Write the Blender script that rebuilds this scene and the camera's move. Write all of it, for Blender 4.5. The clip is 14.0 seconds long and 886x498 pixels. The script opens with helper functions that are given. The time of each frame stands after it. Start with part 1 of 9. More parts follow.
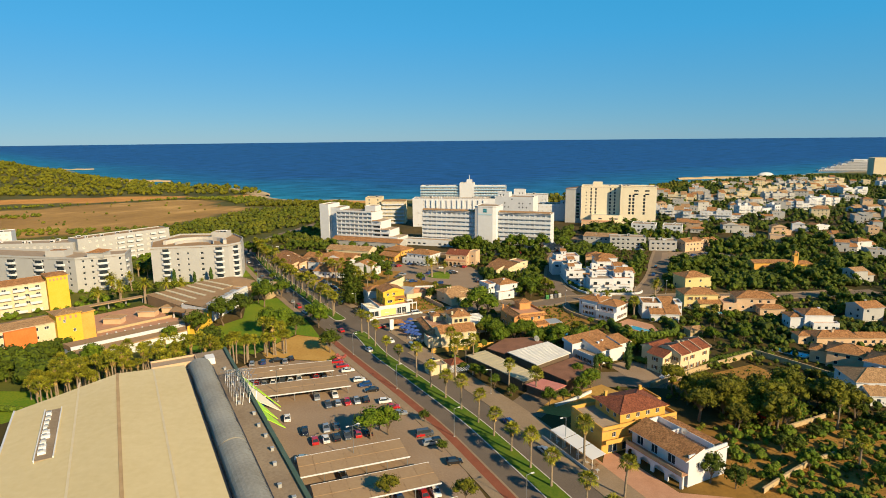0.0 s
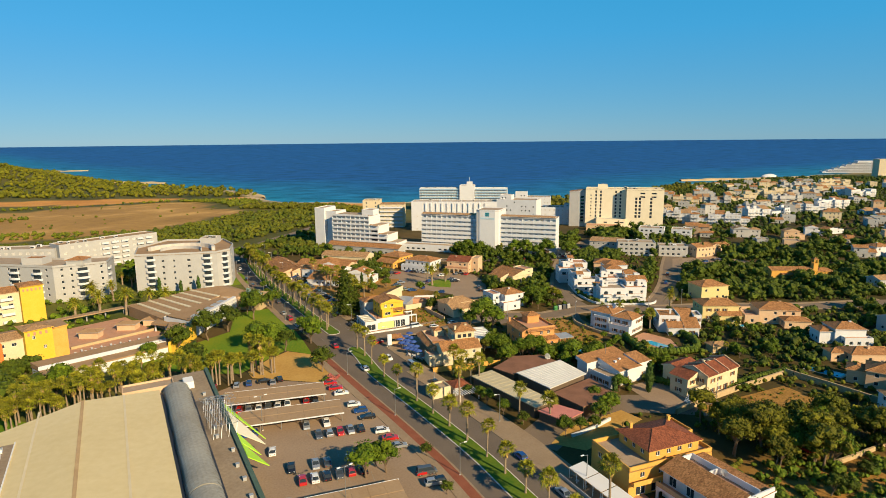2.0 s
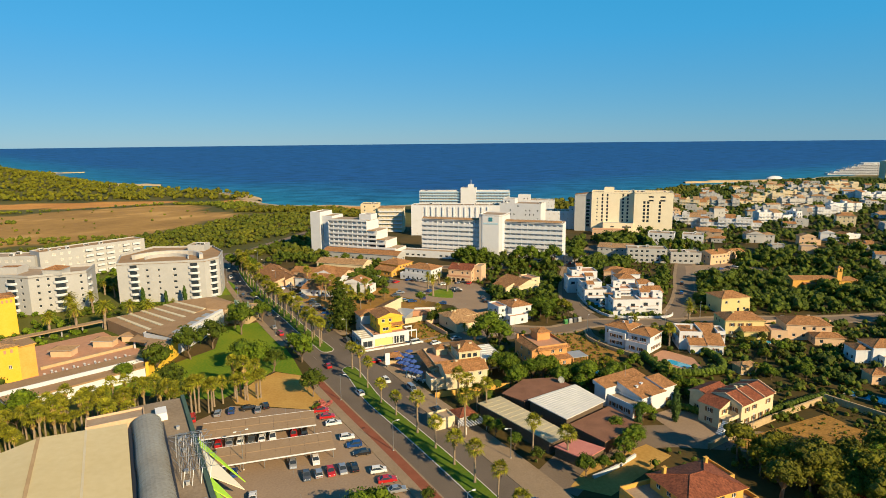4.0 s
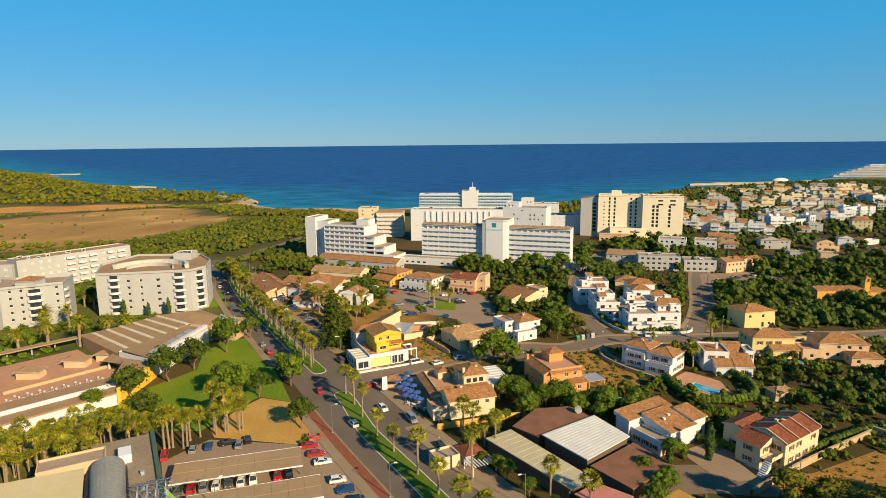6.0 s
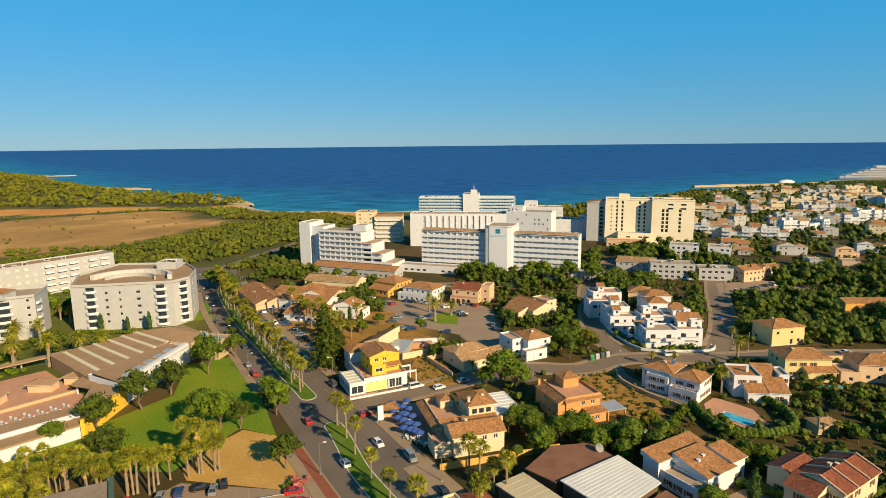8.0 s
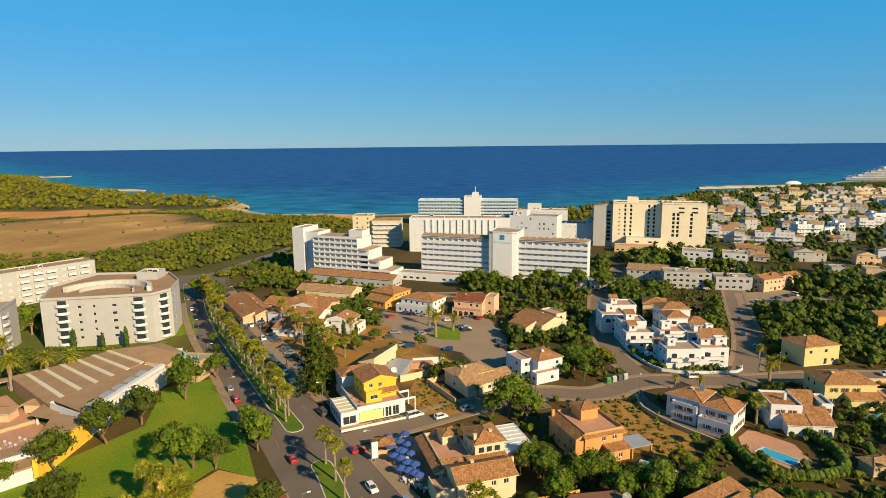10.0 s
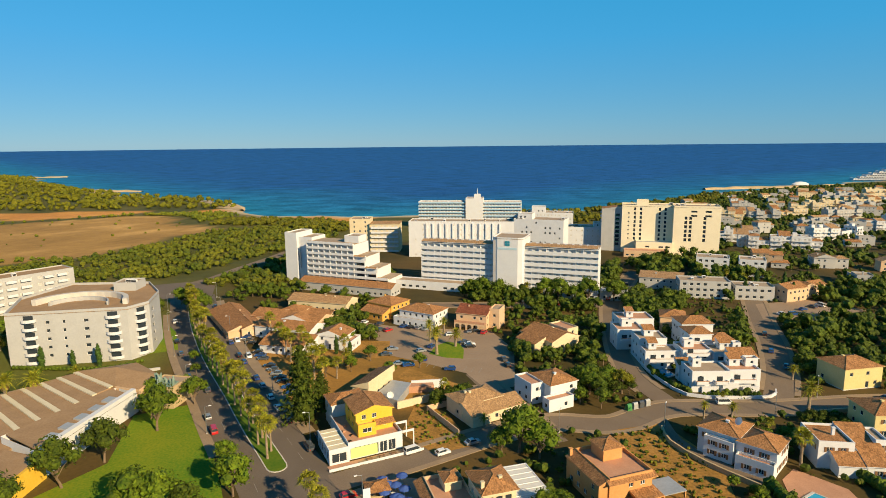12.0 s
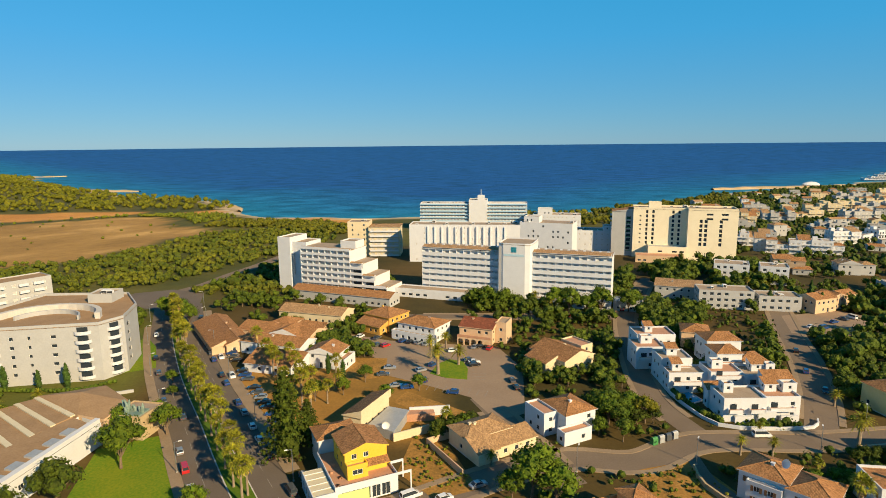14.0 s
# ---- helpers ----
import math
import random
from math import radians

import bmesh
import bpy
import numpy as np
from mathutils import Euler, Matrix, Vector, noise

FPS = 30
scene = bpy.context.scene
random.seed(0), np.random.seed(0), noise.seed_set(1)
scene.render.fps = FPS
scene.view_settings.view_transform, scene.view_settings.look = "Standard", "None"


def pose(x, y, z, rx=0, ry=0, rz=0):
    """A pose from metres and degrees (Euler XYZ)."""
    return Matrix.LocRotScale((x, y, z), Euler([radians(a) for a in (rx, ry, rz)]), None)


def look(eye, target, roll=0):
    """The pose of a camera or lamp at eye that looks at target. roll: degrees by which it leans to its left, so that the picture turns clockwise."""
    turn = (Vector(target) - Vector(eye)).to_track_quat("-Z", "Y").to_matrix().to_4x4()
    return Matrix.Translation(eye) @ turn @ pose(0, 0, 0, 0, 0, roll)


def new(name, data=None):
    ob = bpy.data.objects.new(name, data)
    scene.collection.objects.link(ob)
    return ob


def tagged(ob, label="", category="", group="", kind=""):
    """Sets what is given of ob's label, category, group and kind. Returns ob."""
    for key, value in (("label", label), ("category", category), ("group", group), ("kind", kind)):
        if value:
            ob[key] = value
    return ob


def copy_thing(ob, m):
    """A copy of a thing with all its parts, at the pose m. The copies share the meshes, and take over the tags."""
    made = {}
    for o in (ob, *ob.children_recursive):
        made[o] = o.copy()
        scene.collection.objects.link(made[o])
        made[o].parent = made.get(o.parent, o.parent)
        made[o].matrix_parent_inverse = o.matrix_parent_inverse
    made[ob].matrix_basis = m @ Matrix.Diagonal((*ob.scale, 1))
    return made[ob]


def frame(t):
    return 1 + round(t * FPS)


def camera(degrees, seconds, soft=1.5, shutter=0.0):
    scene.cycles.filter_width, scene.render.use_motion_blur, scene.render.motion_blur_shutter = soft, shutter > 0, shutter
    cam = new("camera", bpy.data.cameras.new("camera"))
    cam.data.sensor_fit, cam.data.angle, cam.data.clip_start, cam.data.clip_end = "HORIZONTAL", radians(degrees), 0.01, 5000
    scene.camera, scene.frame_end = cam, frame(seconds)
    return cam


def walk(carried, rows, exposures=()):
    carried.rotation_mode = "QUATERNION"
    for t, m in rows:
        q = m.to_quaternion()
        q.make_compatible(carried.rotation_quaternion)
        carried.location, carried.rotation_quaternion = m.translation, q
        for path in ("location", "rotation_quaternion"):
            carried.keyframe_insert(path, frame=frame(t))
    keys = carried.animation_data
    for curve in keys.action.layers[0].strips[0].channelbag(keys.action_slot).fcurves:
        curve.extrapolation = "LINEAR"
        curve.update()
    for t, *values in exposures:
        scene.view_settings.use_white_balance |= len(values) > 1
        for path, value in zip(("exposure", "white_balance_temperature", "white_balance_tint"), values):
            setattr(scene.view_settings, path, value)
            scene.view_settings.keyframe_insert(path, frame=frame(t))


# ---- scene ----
cam = camera(73.0, 14.0, soft=0.9)
PATH = [
    (0, (1.1, 1.02, 77.16), (6.86, 197.61, 40.83), -0.58),
    (0.5, (0.83, 5.5, 77.01), (6.81, 202.1, 40.79), -0.58),
    (1, (0.61, 10.03, 76.91), (6.75, 206.64, 40.79), -0.58),
    (1.5, (0.42, 14.59, 76.84), (6.67, 211.23, 40.83), -0.58),
    (2, (0.26, 19.2, 76.79), (6.6, 215.85, 40.89), -0.58),
    (2.5, (0.12, 23.84, 76.78), (6.52, 220.5, 40.99), -0.58),
    (3, (0.01, 28.51, 76.79), (6.45, 225.2, 41.11), -0.58),
    (5.5, (-0.37, 52.36, 77.05), (6.17, 249.14, 41.9), -0.58),
    (6, (-0.42, 57.21, 77.12), (6.14, 254.01, 42.07), -0.58),
    (6.5, (-0.46, 62.09, 77.21), (6.12, 258.9, 42.24), -0.58),
    (7, (-0.5, 66.99, 77.29), (6.12, 263.81, 42.41), -0.58),
    (7.5, (-0.53, 71.91, 77.37), (6.12, 268.74, 42.56), -0.58),
    (8, (-0.55, 76.85, 77.46), (6.13, 273.69, 42.71), -0.58),
    (10.5, (-0.51, 101.78, 77.81), (6.3, 298.65, 43.22), -0.58),
    (11, (-0.45, 106.8, 77.86), (6.35, 303.67, 43.27), -0.58),
    (11.5, (-0.36, 111.83, 77.91), (6.39, 308.7, 43.3), -0.58),
    (12, (-0.24, 116.87, 77.95), (6.43, 313.74, 43.31), -0.58),
    (12.5, (-0.08, 121.91, 77.99), (6.46, 318.78, 43.3), -0.58),
    (13, (0.12, 126.96, 78.02), (6.48, 323.82, 43.28), -0.58),
    (13.5, (0.37, 132.01, 78.06), (6.48, 328.86, 43.23), -0.58),
    (14, (0.67, 137.06, 78.08), (6.47, 333.9, 43.17), -0.58),
]
walk(cam, [(t, look(eye, target, roll)) for t, eye, target, roll in PATH])

# world, sun and exposure
SUN_AZ, SUN_EL = radians(140), radians(27)
world = bpy.data.worlds.new("world")
scene.world = world
world.use_nodes = True
wn = world.node_tree.nodes
sky = wn.new("ShaderNodeTexSky")
sky.sky_type = "NISHITA"
sky.sun_disc = False
sky.sun_elevation, sky.sun_rotation = SUN_EL, SUN_AZ
sky.altitude, sky.air_density, sky.dust_density, sky.ozone_density = 600, 0.9, 0.0, 5.0
wn["Background"].inputs["Strength"].default_value = 0.06
azure = wn.new("ShaderNodeMix")
azure.data_type = "RGBA"
azure.inputs["Factor"].default_value = 0.64
# haze at the horizon, azure above it, deep blue overhead
tc, sep_z, tint = wn.new("ShaderNodeTexCoord"), wn.new("ShaderNodeSeparateXYZ"), wn.new("ShaderNodeValToRGB")
world.node_tree.links.new(tc.outputs["Generated"], sep_z.inputs[0])
world.node_tree.links.new(sep_z.outputs["Z"], tint.inputs["Fac"])
tint.color_ramp.elements[0].position, tint.color_ramp.elements[0].color = 0.0, (0.10, 0.45, 0.72, 1)
tint.color_ramp.elements[1].position, tint.color_ramp.elements[1].color = 0.16, (0.015, 0.52, 1.0, 1)
top_blue = tint.color_ramp.elements.new(0.32)
top_blue.color = (0.0, 0.52, 1.0, 1)
over = tint.color_ramp.elements.new(0.75)
over.color = (0.005, 0.15, 0.40, 1)
gain = wn.new("ShaderNodeVectorMath")
gain.operation = "SCALE"
gain.inputs["Scale"].default_value = 10.0
world.node_tree.links.new(tint.outputs["Color"], gain.inputs[0])
world.node_tree.links.new(gain.outputs[0], azure.inputs["B"])
world.node_tree.links.new(sky.outputs[0], azure.inputs["A"])
world.node_tree.links.new(azure.outputs["Result"], wn["Background"].inputs["Color"])
sun = new("sun", bpy.data.lights.new("sun", "SUN"))
sun.data.energy, sun.data.angle, sun.data.color = 5.3, radians(0.53), (1.0, 0.77, 0.45)
sun_dir = Vector((math.sin(SUN_AZ) * math.cos(SUN_EL), math.cos(SUN_AZ) * math.cos(SUN_EL), math.sin(SUN_EL)))
sun.matrix_world = look(sun_dir * 400, (0, 0, 0))
scene.view_settings.exposure = 0.48


# ---- materials ----
def links_of(m):
    return m.node_tree.nodes, m.node_tree.links


def surf(name, c1, c2, scale=0.4, rough=0.85, bump=0.15, fine=6.0, metal=0.0, spec=0.3):
    """A matt surface with variation at two scales, in world metres."""
    m = bpy.data.materials.new(name)
    m.use_nodes = True
    n, l = links_of(m)
    b = n["Principled BSDF"]
    geo = n.new("ShaderNodeNewGeometry")
    big, small = n.new("ShaderNodeTexNoise"), n.new("ShaderNodeTexNoise")
    big.inputs["Scale"].default_value, small.inputs["Scale"].default_value = scale, fine
    big.inputs["Detail"].default_value, small.inputs["Detail"].default_value = 4, 3
    l.new(geo.outputs["Position"], big.inputs["Vector"])
    l.new(geo.outputs["Position"], small.inputs["Vector"])
    mix = n.new("ShaderNodeMix")
    mix.data_type = "RGBA"
    mix.inputs["A"].default_value, mix.inputs["B"].default_value = (*c1, 1), (*c2, 1)
    add = n.new("ShaderNodeMath")
    add.operation = "MULTIPLY_ADD"
    add.inputs[1].default_value = 0.5
    half = n.new("ShaderNodeMath")
    half.operation = "MULTIPLY"
    half.inputs[1].default_value = 0.5
    l.new(big.outputs["Fac"], half.inputs[0])
    l.new(small.outputs["Fac"], add.inputs[0])
    l.new(half.outputs[0], add.inputs[2])
    ramp = n.new("ShaderNodeMapRange")
    ramp.inputs["From Min"].default_value, ramp.inputs["From Max"].default_value = 0.34, 0.66
    l.new(add.outputs[0], ramp.inputs["Value"])
    l.new(ramp.outputs[0], mix.inputs["Factor"])
    l.new(mix.outputs["Result"], b.inputs["Base Color"])
    b.inputs["Roughness"].default_value, b.inputs["Metallic"].default_value = rough, metal
    b.inputs["Specular IOR Level"].default_value = spec
    if bump:
        bp = n.new("ShaderNodeBump")
        bp.inputs["Strength"].default_value, bp.inputs["Distance"].default_value = bump, 0.1
        l.new(small.outputs["Fac"], bp.inputs["Height"])
        l.new(bp.outputs[0], b.inputs["Normal"])
    return m


def random_tint(m, low=0.7, high=1.2, per_island=False):
    """Multiplies the base colour by a random value per object or per island."""
    n, l = links_of(m)
    b = n["Principled BSDF"]
    src = b.inputs["Base Color"].links[0].from_socket
    r = n.new("ShaderNodeNewGeometry").outputs["Random Per Island"] if per_island else n.new("ShaderNodeObjectInfo").outputs["Random"]
    rng = n.new("ShaderNodeMapRange")
    rng.inputs["To Min"].default_value, rng.inputs["To Max"].default_value = low, high
    l.new(r, rng.inputs["Value"])
    mul = n.new("ShaderNodeVectorMath")
    mul.operation = "SCALE"
    l.new(src, mul.inputs[0])
    l.new(rng.outputs[0], mul.inputs["Scale"])
    l.new(mul.outputs[0], b.inputs["Base Color"])
    return m


def tile_roof(name, c1, c2):
    """Barrel tiles in rows; the mesh's UV map is in metres, u along the eaves."""
    m = surf(name, c1, c2, 0.5, 0.9, 0.0, 3.0)
    n, l = links_of(m)
    b = n["Principled BSDF"]
    src = b.inputs["Base Color"].links[0].from_socket
    uv = n.new("ShaderNodeUVMap")
    cell = n.new("ShaderNodeVectorMath")
    cell.operation = "DIVIDE"
    cell.inputs[1].default_value = (0.24, 0.42, 1)
    l.new(uv.outputs[0], cell.inputs[0])
    fl = n.new("ShaderNodeVectorMath")
    fl.operation = "FLOOR"
    l.new(cell.outputs[0], fl.inputs[0])
    wn_ = n.new("ShaderNodeTexWhiteNoise")
    l.new(fl.outputs[0], wn_.inputs["Vector"])
    rng = n.new("ShaderNodeMapRange")
    rng.inputs["To Min"].default_value, rng.inputs["To Max"].default_value = 0.62, 1.3
    l.new(wn_.outputs["Value"], rng.inputs["Value"])
    mul = n.new("ShaderNodeVectorMath")
    mul.operation = "SCALE"
    l.new(src, mul.inputs[0])
    l.new(rng.outputs[0], mul.inputs["Scale"])
    l.new(mul.outputs[0], b.inputs["Base Color"])
    fr = n.new("ShaderNodeVectorMath")
    fr.operation = "FRACTION"
    l.new(cell.outputs[0], fr.inputs[0])
    sep = n.new("ShaderNodeSeparateXYZ")
    l.new(fr.outputs[0], sep.inputs[0])
    pp = n.new("ShaderNodeMath")
    pp.operation = "PINGPONG"
    pp.inputs[1].default_value = 0.5
    l.new(sep.outputs["X"], pp.inputs[0])
    sm = n.new("ShaderNodeMath")
    sm.operation = "MULTIPLY_ADD"
    sm.inputs[1].default_value = 2.0
    l.new(pp.outputs[0], sm.inputs[0])
    l.new(sep.outputs["Y"], sm.inputs[2])
    bp = n.new("ShaderNodeBump")
    bp.inputs["Strength"].default_value, bp.inputs["Distance"].default_value = 0.6, 0.06
    l.new(sm.outputs[0], bp.inputs["Height"])
    l.new(bp.outputs[0], b.inputs["Normal"])
    return m


def gloss(name, col, rough=0.2, metal=0.0, spec=0.5, coat=0.0):
    m = bpy.data.materials.new(name)
    m.use_nodes = True
    b = m.node_tree.nodes["Principled BSDF"]
    b.inputs["Base Color"].default_value = (*col, 1)
    b.inputs["Roughness"].default_value, b.inputs["Metallic"].default_value = rough, metal
    b.inputs["Specular IOR Level"].default_value, b.inputs["Coat Weight"].default_value = spec, coat
    return m


WHITE = surf("white_stucco", (0.57, 0.58, 0.60), (0.64, 0.65, 0.665), 0.3, 0.9, 0.05, 2.0)
CREAM = surf("cream_stucco", (0.58, 0.48, 0.30), (0.65, 0.55, 0.37), 0.25, 0.9, 0.05, 2.0)
OFFWHITE = surf("off_white_stucco", (0.37, 0.37, 0.365), (0.43, 0.43, 0.42), 0.25, 0.9, 0.05, 2.0)
TOWERCREAM = surf("bright_cream_stucco", (0.74, 0.65, 0.46), (0.81, 0.72, 0.53), 0.25, 0.9, 0.05, 2.0)
YELLOW = surf("yellow_stucco", (0.66, 0.40, 0.03), (0.72, 0.46, 0.06), 0.3, 0.9, 0.05, 2.0)
PALEYEL = surf("pale_yellow_stucco", (0.58, 0.47, 0.20), (0.64, 0.53, 0.26), 0.3, 0.9, 0.05, 2.0)
AMBER = surf("amber_stucco", (0.58, 0.31, 0.06), (0.65, 0.37, 0.09), 0.3, 0.9, 0.05, 2.0)
ORANGE = surf("orange_stucco", (0.54, 0.25, 0.085), (0.61, 0.31, 0.12), 0.3, 0.9, 0.05, 2.0)
BRICKRED = surf("red_orange_stucco", (0.66, 0.15, 0.03), (0.72, 0.20, 0.05), 0.3, 0.9, 0.05, 2.0)
PINKISH = surf("peach_stucco", (0.56, 0.38, 0.23), (0.63, 0.45, 0.29), 0.3, 0.9, 0.05, 2.0)
STONE = surf("sandstone", (0.38, 0.28, 0.15), (0.50, 0.38, 0.22), 0.8, 0.95, 0.4, 3.0)
TILE = tile_roof("terracotta_tiles", (0.27, 0.125, 0.045), (0.42, 0.21, 0.085))
TILE_RED = tile_roof("red_tiles", (0.18, 0.055, 0.028), (0.27, 0.088, 0.042))
TILE_TAN = tile_roof("weathered_tan_tiles", (0.32, 0.185, 0.085), (0.43, 0.265, 0.13))
FLATROOF = surf("roof_felt", (0.30, 0.22, 0.15), (0.40, 0.31, 0.22), 0.3, 0.95, 0.1, 2.0)
BROWNROOF = surf("brown_gravel_roof", (0.28, 0.175, 0.09), (0.37, 0.24, 0.13), 0.2, 0.95, 0.2, 2.0)
TERRACE = surf("terracotta_paving", (0.42, 0.22, 0.13), (0.52, 0.29, 0.18), 0.4, 0.85, 0.1, 3.0)
GREYMETAL = surf("grey_sheet", (0.36, 0.37, 0.37), (0.46, 0.47, 0.47), 0.3, 0.5, 0.05, 2.0, 0.3)
ASPHALT = surf("asphalt", (0.115, 0.09, 0.067), (0.17, 0.136, 0.104), 0.08, 0.92, 0.15, 3.0)
VAULTMETAL = surf("weathered_vault_sheet", (0.27, 0.25, 0.20), (0.40, 0.38, 0.32), 0.12, 0.6, 0.08, 1.5, 0.2)
OLDASPHALT = surf("sunbleached_asphalt", (0.25, 0.175, 0.115), (0.33, 0.24, 0.16), 0.07, 0.92, 0.15, 2.0)
PAVING = surf("pavement_concrete", (0.25, 0.18, 0.11), (0.32, 0.235, 0.15), 0.2, 0.9, 0.1, 2.5)
KERBMAT = surf("kerb_stone", (0.48, 0.45, 0.40), (0.58, 0.55, 0.50), 0.5, 0.9, 0.1, 3.0)
REDPATH = surf("red_brick_paving", (0.20, 0.06, 0.03), (0.28, 0.095, 0.05), 0.3, 0.9, 0.2, 5.0)
STREET = surf("street_asphalt", (0.16, 0.118, 0.08), (0.22, 0.165, 0.115), 0.08, 0.92, 0.15, 2.5)
LAWN = surf("lawn", (0.055, 0.17, 0.002), (0.21, 0.235, 0.006), 0.05, 0.95, 0.4, 1.5)
MEDGRASS = surf("median_grass", (0.05, 0.125, 0.003), (0.13, 0.17, 0.008), 0.15, 0.95, 0.4, 1.5)
DRYEARTH = surf("dry_earth", (0.40, 0.22, 0.05), (0.52, 0.32, 0.085), 0.1, 0.95, 0.3, 1.2)
DRYGRASS = surf("dry_grass", (0.18, 0.10, 0.018), (0.44, 0.225, 0.05), 0.2, 0.95, 0.5, 1.4)
LINE = surf("road_paint", (0.20, 0.175, 0.145), (0.36, 0.33, 0.29), 0.5, 0.8, 0.0, 4.0)
GLASS = gloss("window_glass", (0.03, 0.04, 0.05), 0.08)
# dark brown that stands for the shade under the shed roofs
OPENSHADE = surf("shaded_shutter", (0.10, 0.07, 0.045), (0.14, 0.10, 0.07), 1.0, 0.7, 0.0, 5.0)
WFRAME = gloss("white_frame_paint", (0.78, 0.77, 0.74), 0.5)
STEEL = gloss("galvanised_steel", (0.42, 0.44, 0.46), 0.4, 0.8)
DARKMETAL = gloss("dark_metal", (0.05, 0.05, 0.055), 0.5, 0.4)
WOOD = surf("brown_wood", (0.16, 0.08, 0.04), (0.24, 0.13, 0.06), 0.5, 0.7, 0.1, 5.0)
POOL = gloss("pool_water", (0.05, 0.36, 0.55), 0.08)
BARK = surf("bark", (0.13, 0.09, 0.06), (0.22, 0.16, 0.10), 1.0, 0.95, 0.5, 5.0)
PALMBARK = surf("palm_bark", (0.20, 0.15, 0.10), (0.32, 0.25, 0.17), 1.0, 0.95, 0.5, 4.0)


SHEETWHITE = surf("white_sheet", (0.58, 0.57, 0.52), (0.70, 0.68, 0.63), 0.25, 0.6, 0.05)


def leaf(name, c1, c2, drift=0.35):
    """Foliage: tint by clump and by leaf, with relief of leaf masses."""
    m = random_tint(random_tint(surf(name, c1, c2, drift, 0.75, 0.0, 2.0, spec=0.25), 0.62, 1.38, True), 0.8, 1.2)
    n, l = links_of(m)
    geo, nz, bp = n.new("ShaderNodeNewGeometry"), n.new("ShaderNodeTexNoise"), n.new("ShaderNodeBump")
    nz.inputs["Scale"].default_value, nz.inputs["Detail"].default_value = 1.3, 5
    bp.inputs["Strength"].default_value, bp.inputs["Distance"].default_value = 1.0, 0.7
    l.new(geo.outputs["Position"], nz.inputs["Vector"])
    l.new(nz.outputs["Fac"], bp.inputs["Height"])
    l.new(bp.outputs[0], n["Principled BSDF"].inputs["Normal"])
    return m


LEAF = leaf("broadleaf", (0.040, 0.085, 0.003), (0.125, 0.165, 0.006))
LEAF_DARK = leaf("dark_broadleaf", (0.028, 0.05, 0.002), (0.08, 0.105, 0.005))
PINE = leaf("pine_needles", (0.05, 0.066, 0.002), (0.155, 0.14, 0.005), 0.04)
CYPRESS = leaf("cypress_foliage", (0.03, 0.065, 0.008), (0.055, 0.095, 0.014))
FROND = leaf("palm_frond", (0.13, 0.155, 0.007), (0.31, 0.275, 0.016))
DEADFROND = leaf("dry_palm_frond", (0.30, 0.20, 0.06), (0.40, 0.28, 0.09))
HEDGE = leaf("hedge_leaf", (0.045, 0.08, 0.004), (0.10, 0.14, 0.008))
SCRUB = leaf("scrub_leaf", (0.04, 0.075, 0.004), (0.17, 0.165, 0.009), 0.05)
FLOWER = leaf("pink_oleander", (0.35, 0.08, 0.07), (0.50, 0.16, 0.13))


# ---- mesh helpers ----
class Mb:
    """Collects faces for one mesh."""

    def __init__(self):
        self.v, self.f, self.m, self.uv = [], [], [], []

    def face(self, pts, m=0, uv=None):
        k = len(self.v)
        self.v += [tuple(p) for p in pts]
        self.f.append(tuple(range(k, k + len(pts))))
        self.m.append(m)
        self.uv += uv if uv else [(p[0], p[1]) for p in pts]
        return self

    def box(self, x0, y0, z0, x1, y1, z1, m=0):
        a, b, c, d = (x0, y0), (x1, y0), (x1, y1), (x0, y1)
        return self.prism([a, b, c, d], z0, z1, m)

    def prism(self, poly, z0, z1, m=0, top=None):
        """poly counter-clockwise."""
        n = len(poly)
        for i in range(n):
            p, q = poly[i], poly[(i + 1) % n]
            ln = math.hypot(q[0] - p[0], q[1] - p[1])
            self.face([(*p, z0), (*q, z0), (*q, z1), (*p, z1)], m, [(0, 0), (ln, 0), (ln, z1 - z0), (0, z1 - z0)])
        self.face([(*p, z1) for p in poly], m if top is None else top)
        self.face([(*p, z0) for p in reversed(poly)], m)
        return self

    def tube(self, pts, radii, n=7, m=0):
        """A tapered tube through points."""
        rings = []
        for i, (p, r) in enumerate(zip(pts, radii)):
            a, b = Vector(pts[max(i - 1, 0)]), Vector(pts[min(i + 1, len(pts) - 1)])
            d = (b - a).normalized()
            s = d.orthogonal().normalized()
            t = d.cross(s)
            rings.append([Vector(p) + (s * math.cos(k * 2 * math.pi / n) + t * math.sin(k * 2 * math.pi / n)) * r for k in range(n)])
        for a, b in zip(rings, rings[1:]):
            for k in range(n):
                self.face([a[k], a[(k + 1) % n], b[(k + 1) % n], b[k]], m)
        self.face(rings[-1], m)
        self.face(list(reversed(rings[0])), m)
        return self

    def mesh(self, name, mats, smooth=False):
        me = bpy.data.meshes.new(name)
        me.from_pydata(self.v, [], self.f)
        for mt in mats:
            me.materials.append(mt)
        me.polygons.foreach_set("material_index", self.m)
        if smooth:
            me.polygons.foreach_set("use_smooth", [True] * len(self.f))
        lay = me.uv_layers.new(name="UVMap")
        lay.data.foreach_set("uv", [c for p in self.uv for c in p])
        me.update()
        return me


def part(name, mb, material, parent=None, label="", at=None, smooth=False):
    me = mb if isinstance(mb, bpy.types.Mesh) else mb.mesh(name, material if isinstance(material, (list, tuple)) else [material], smooth)
    ob = new(name, me)
    if parent:
        ob.parent = parent
    if at is not None:
        ob.matrix_basis = at
    if label:
        ob["label"] = label
    return ob


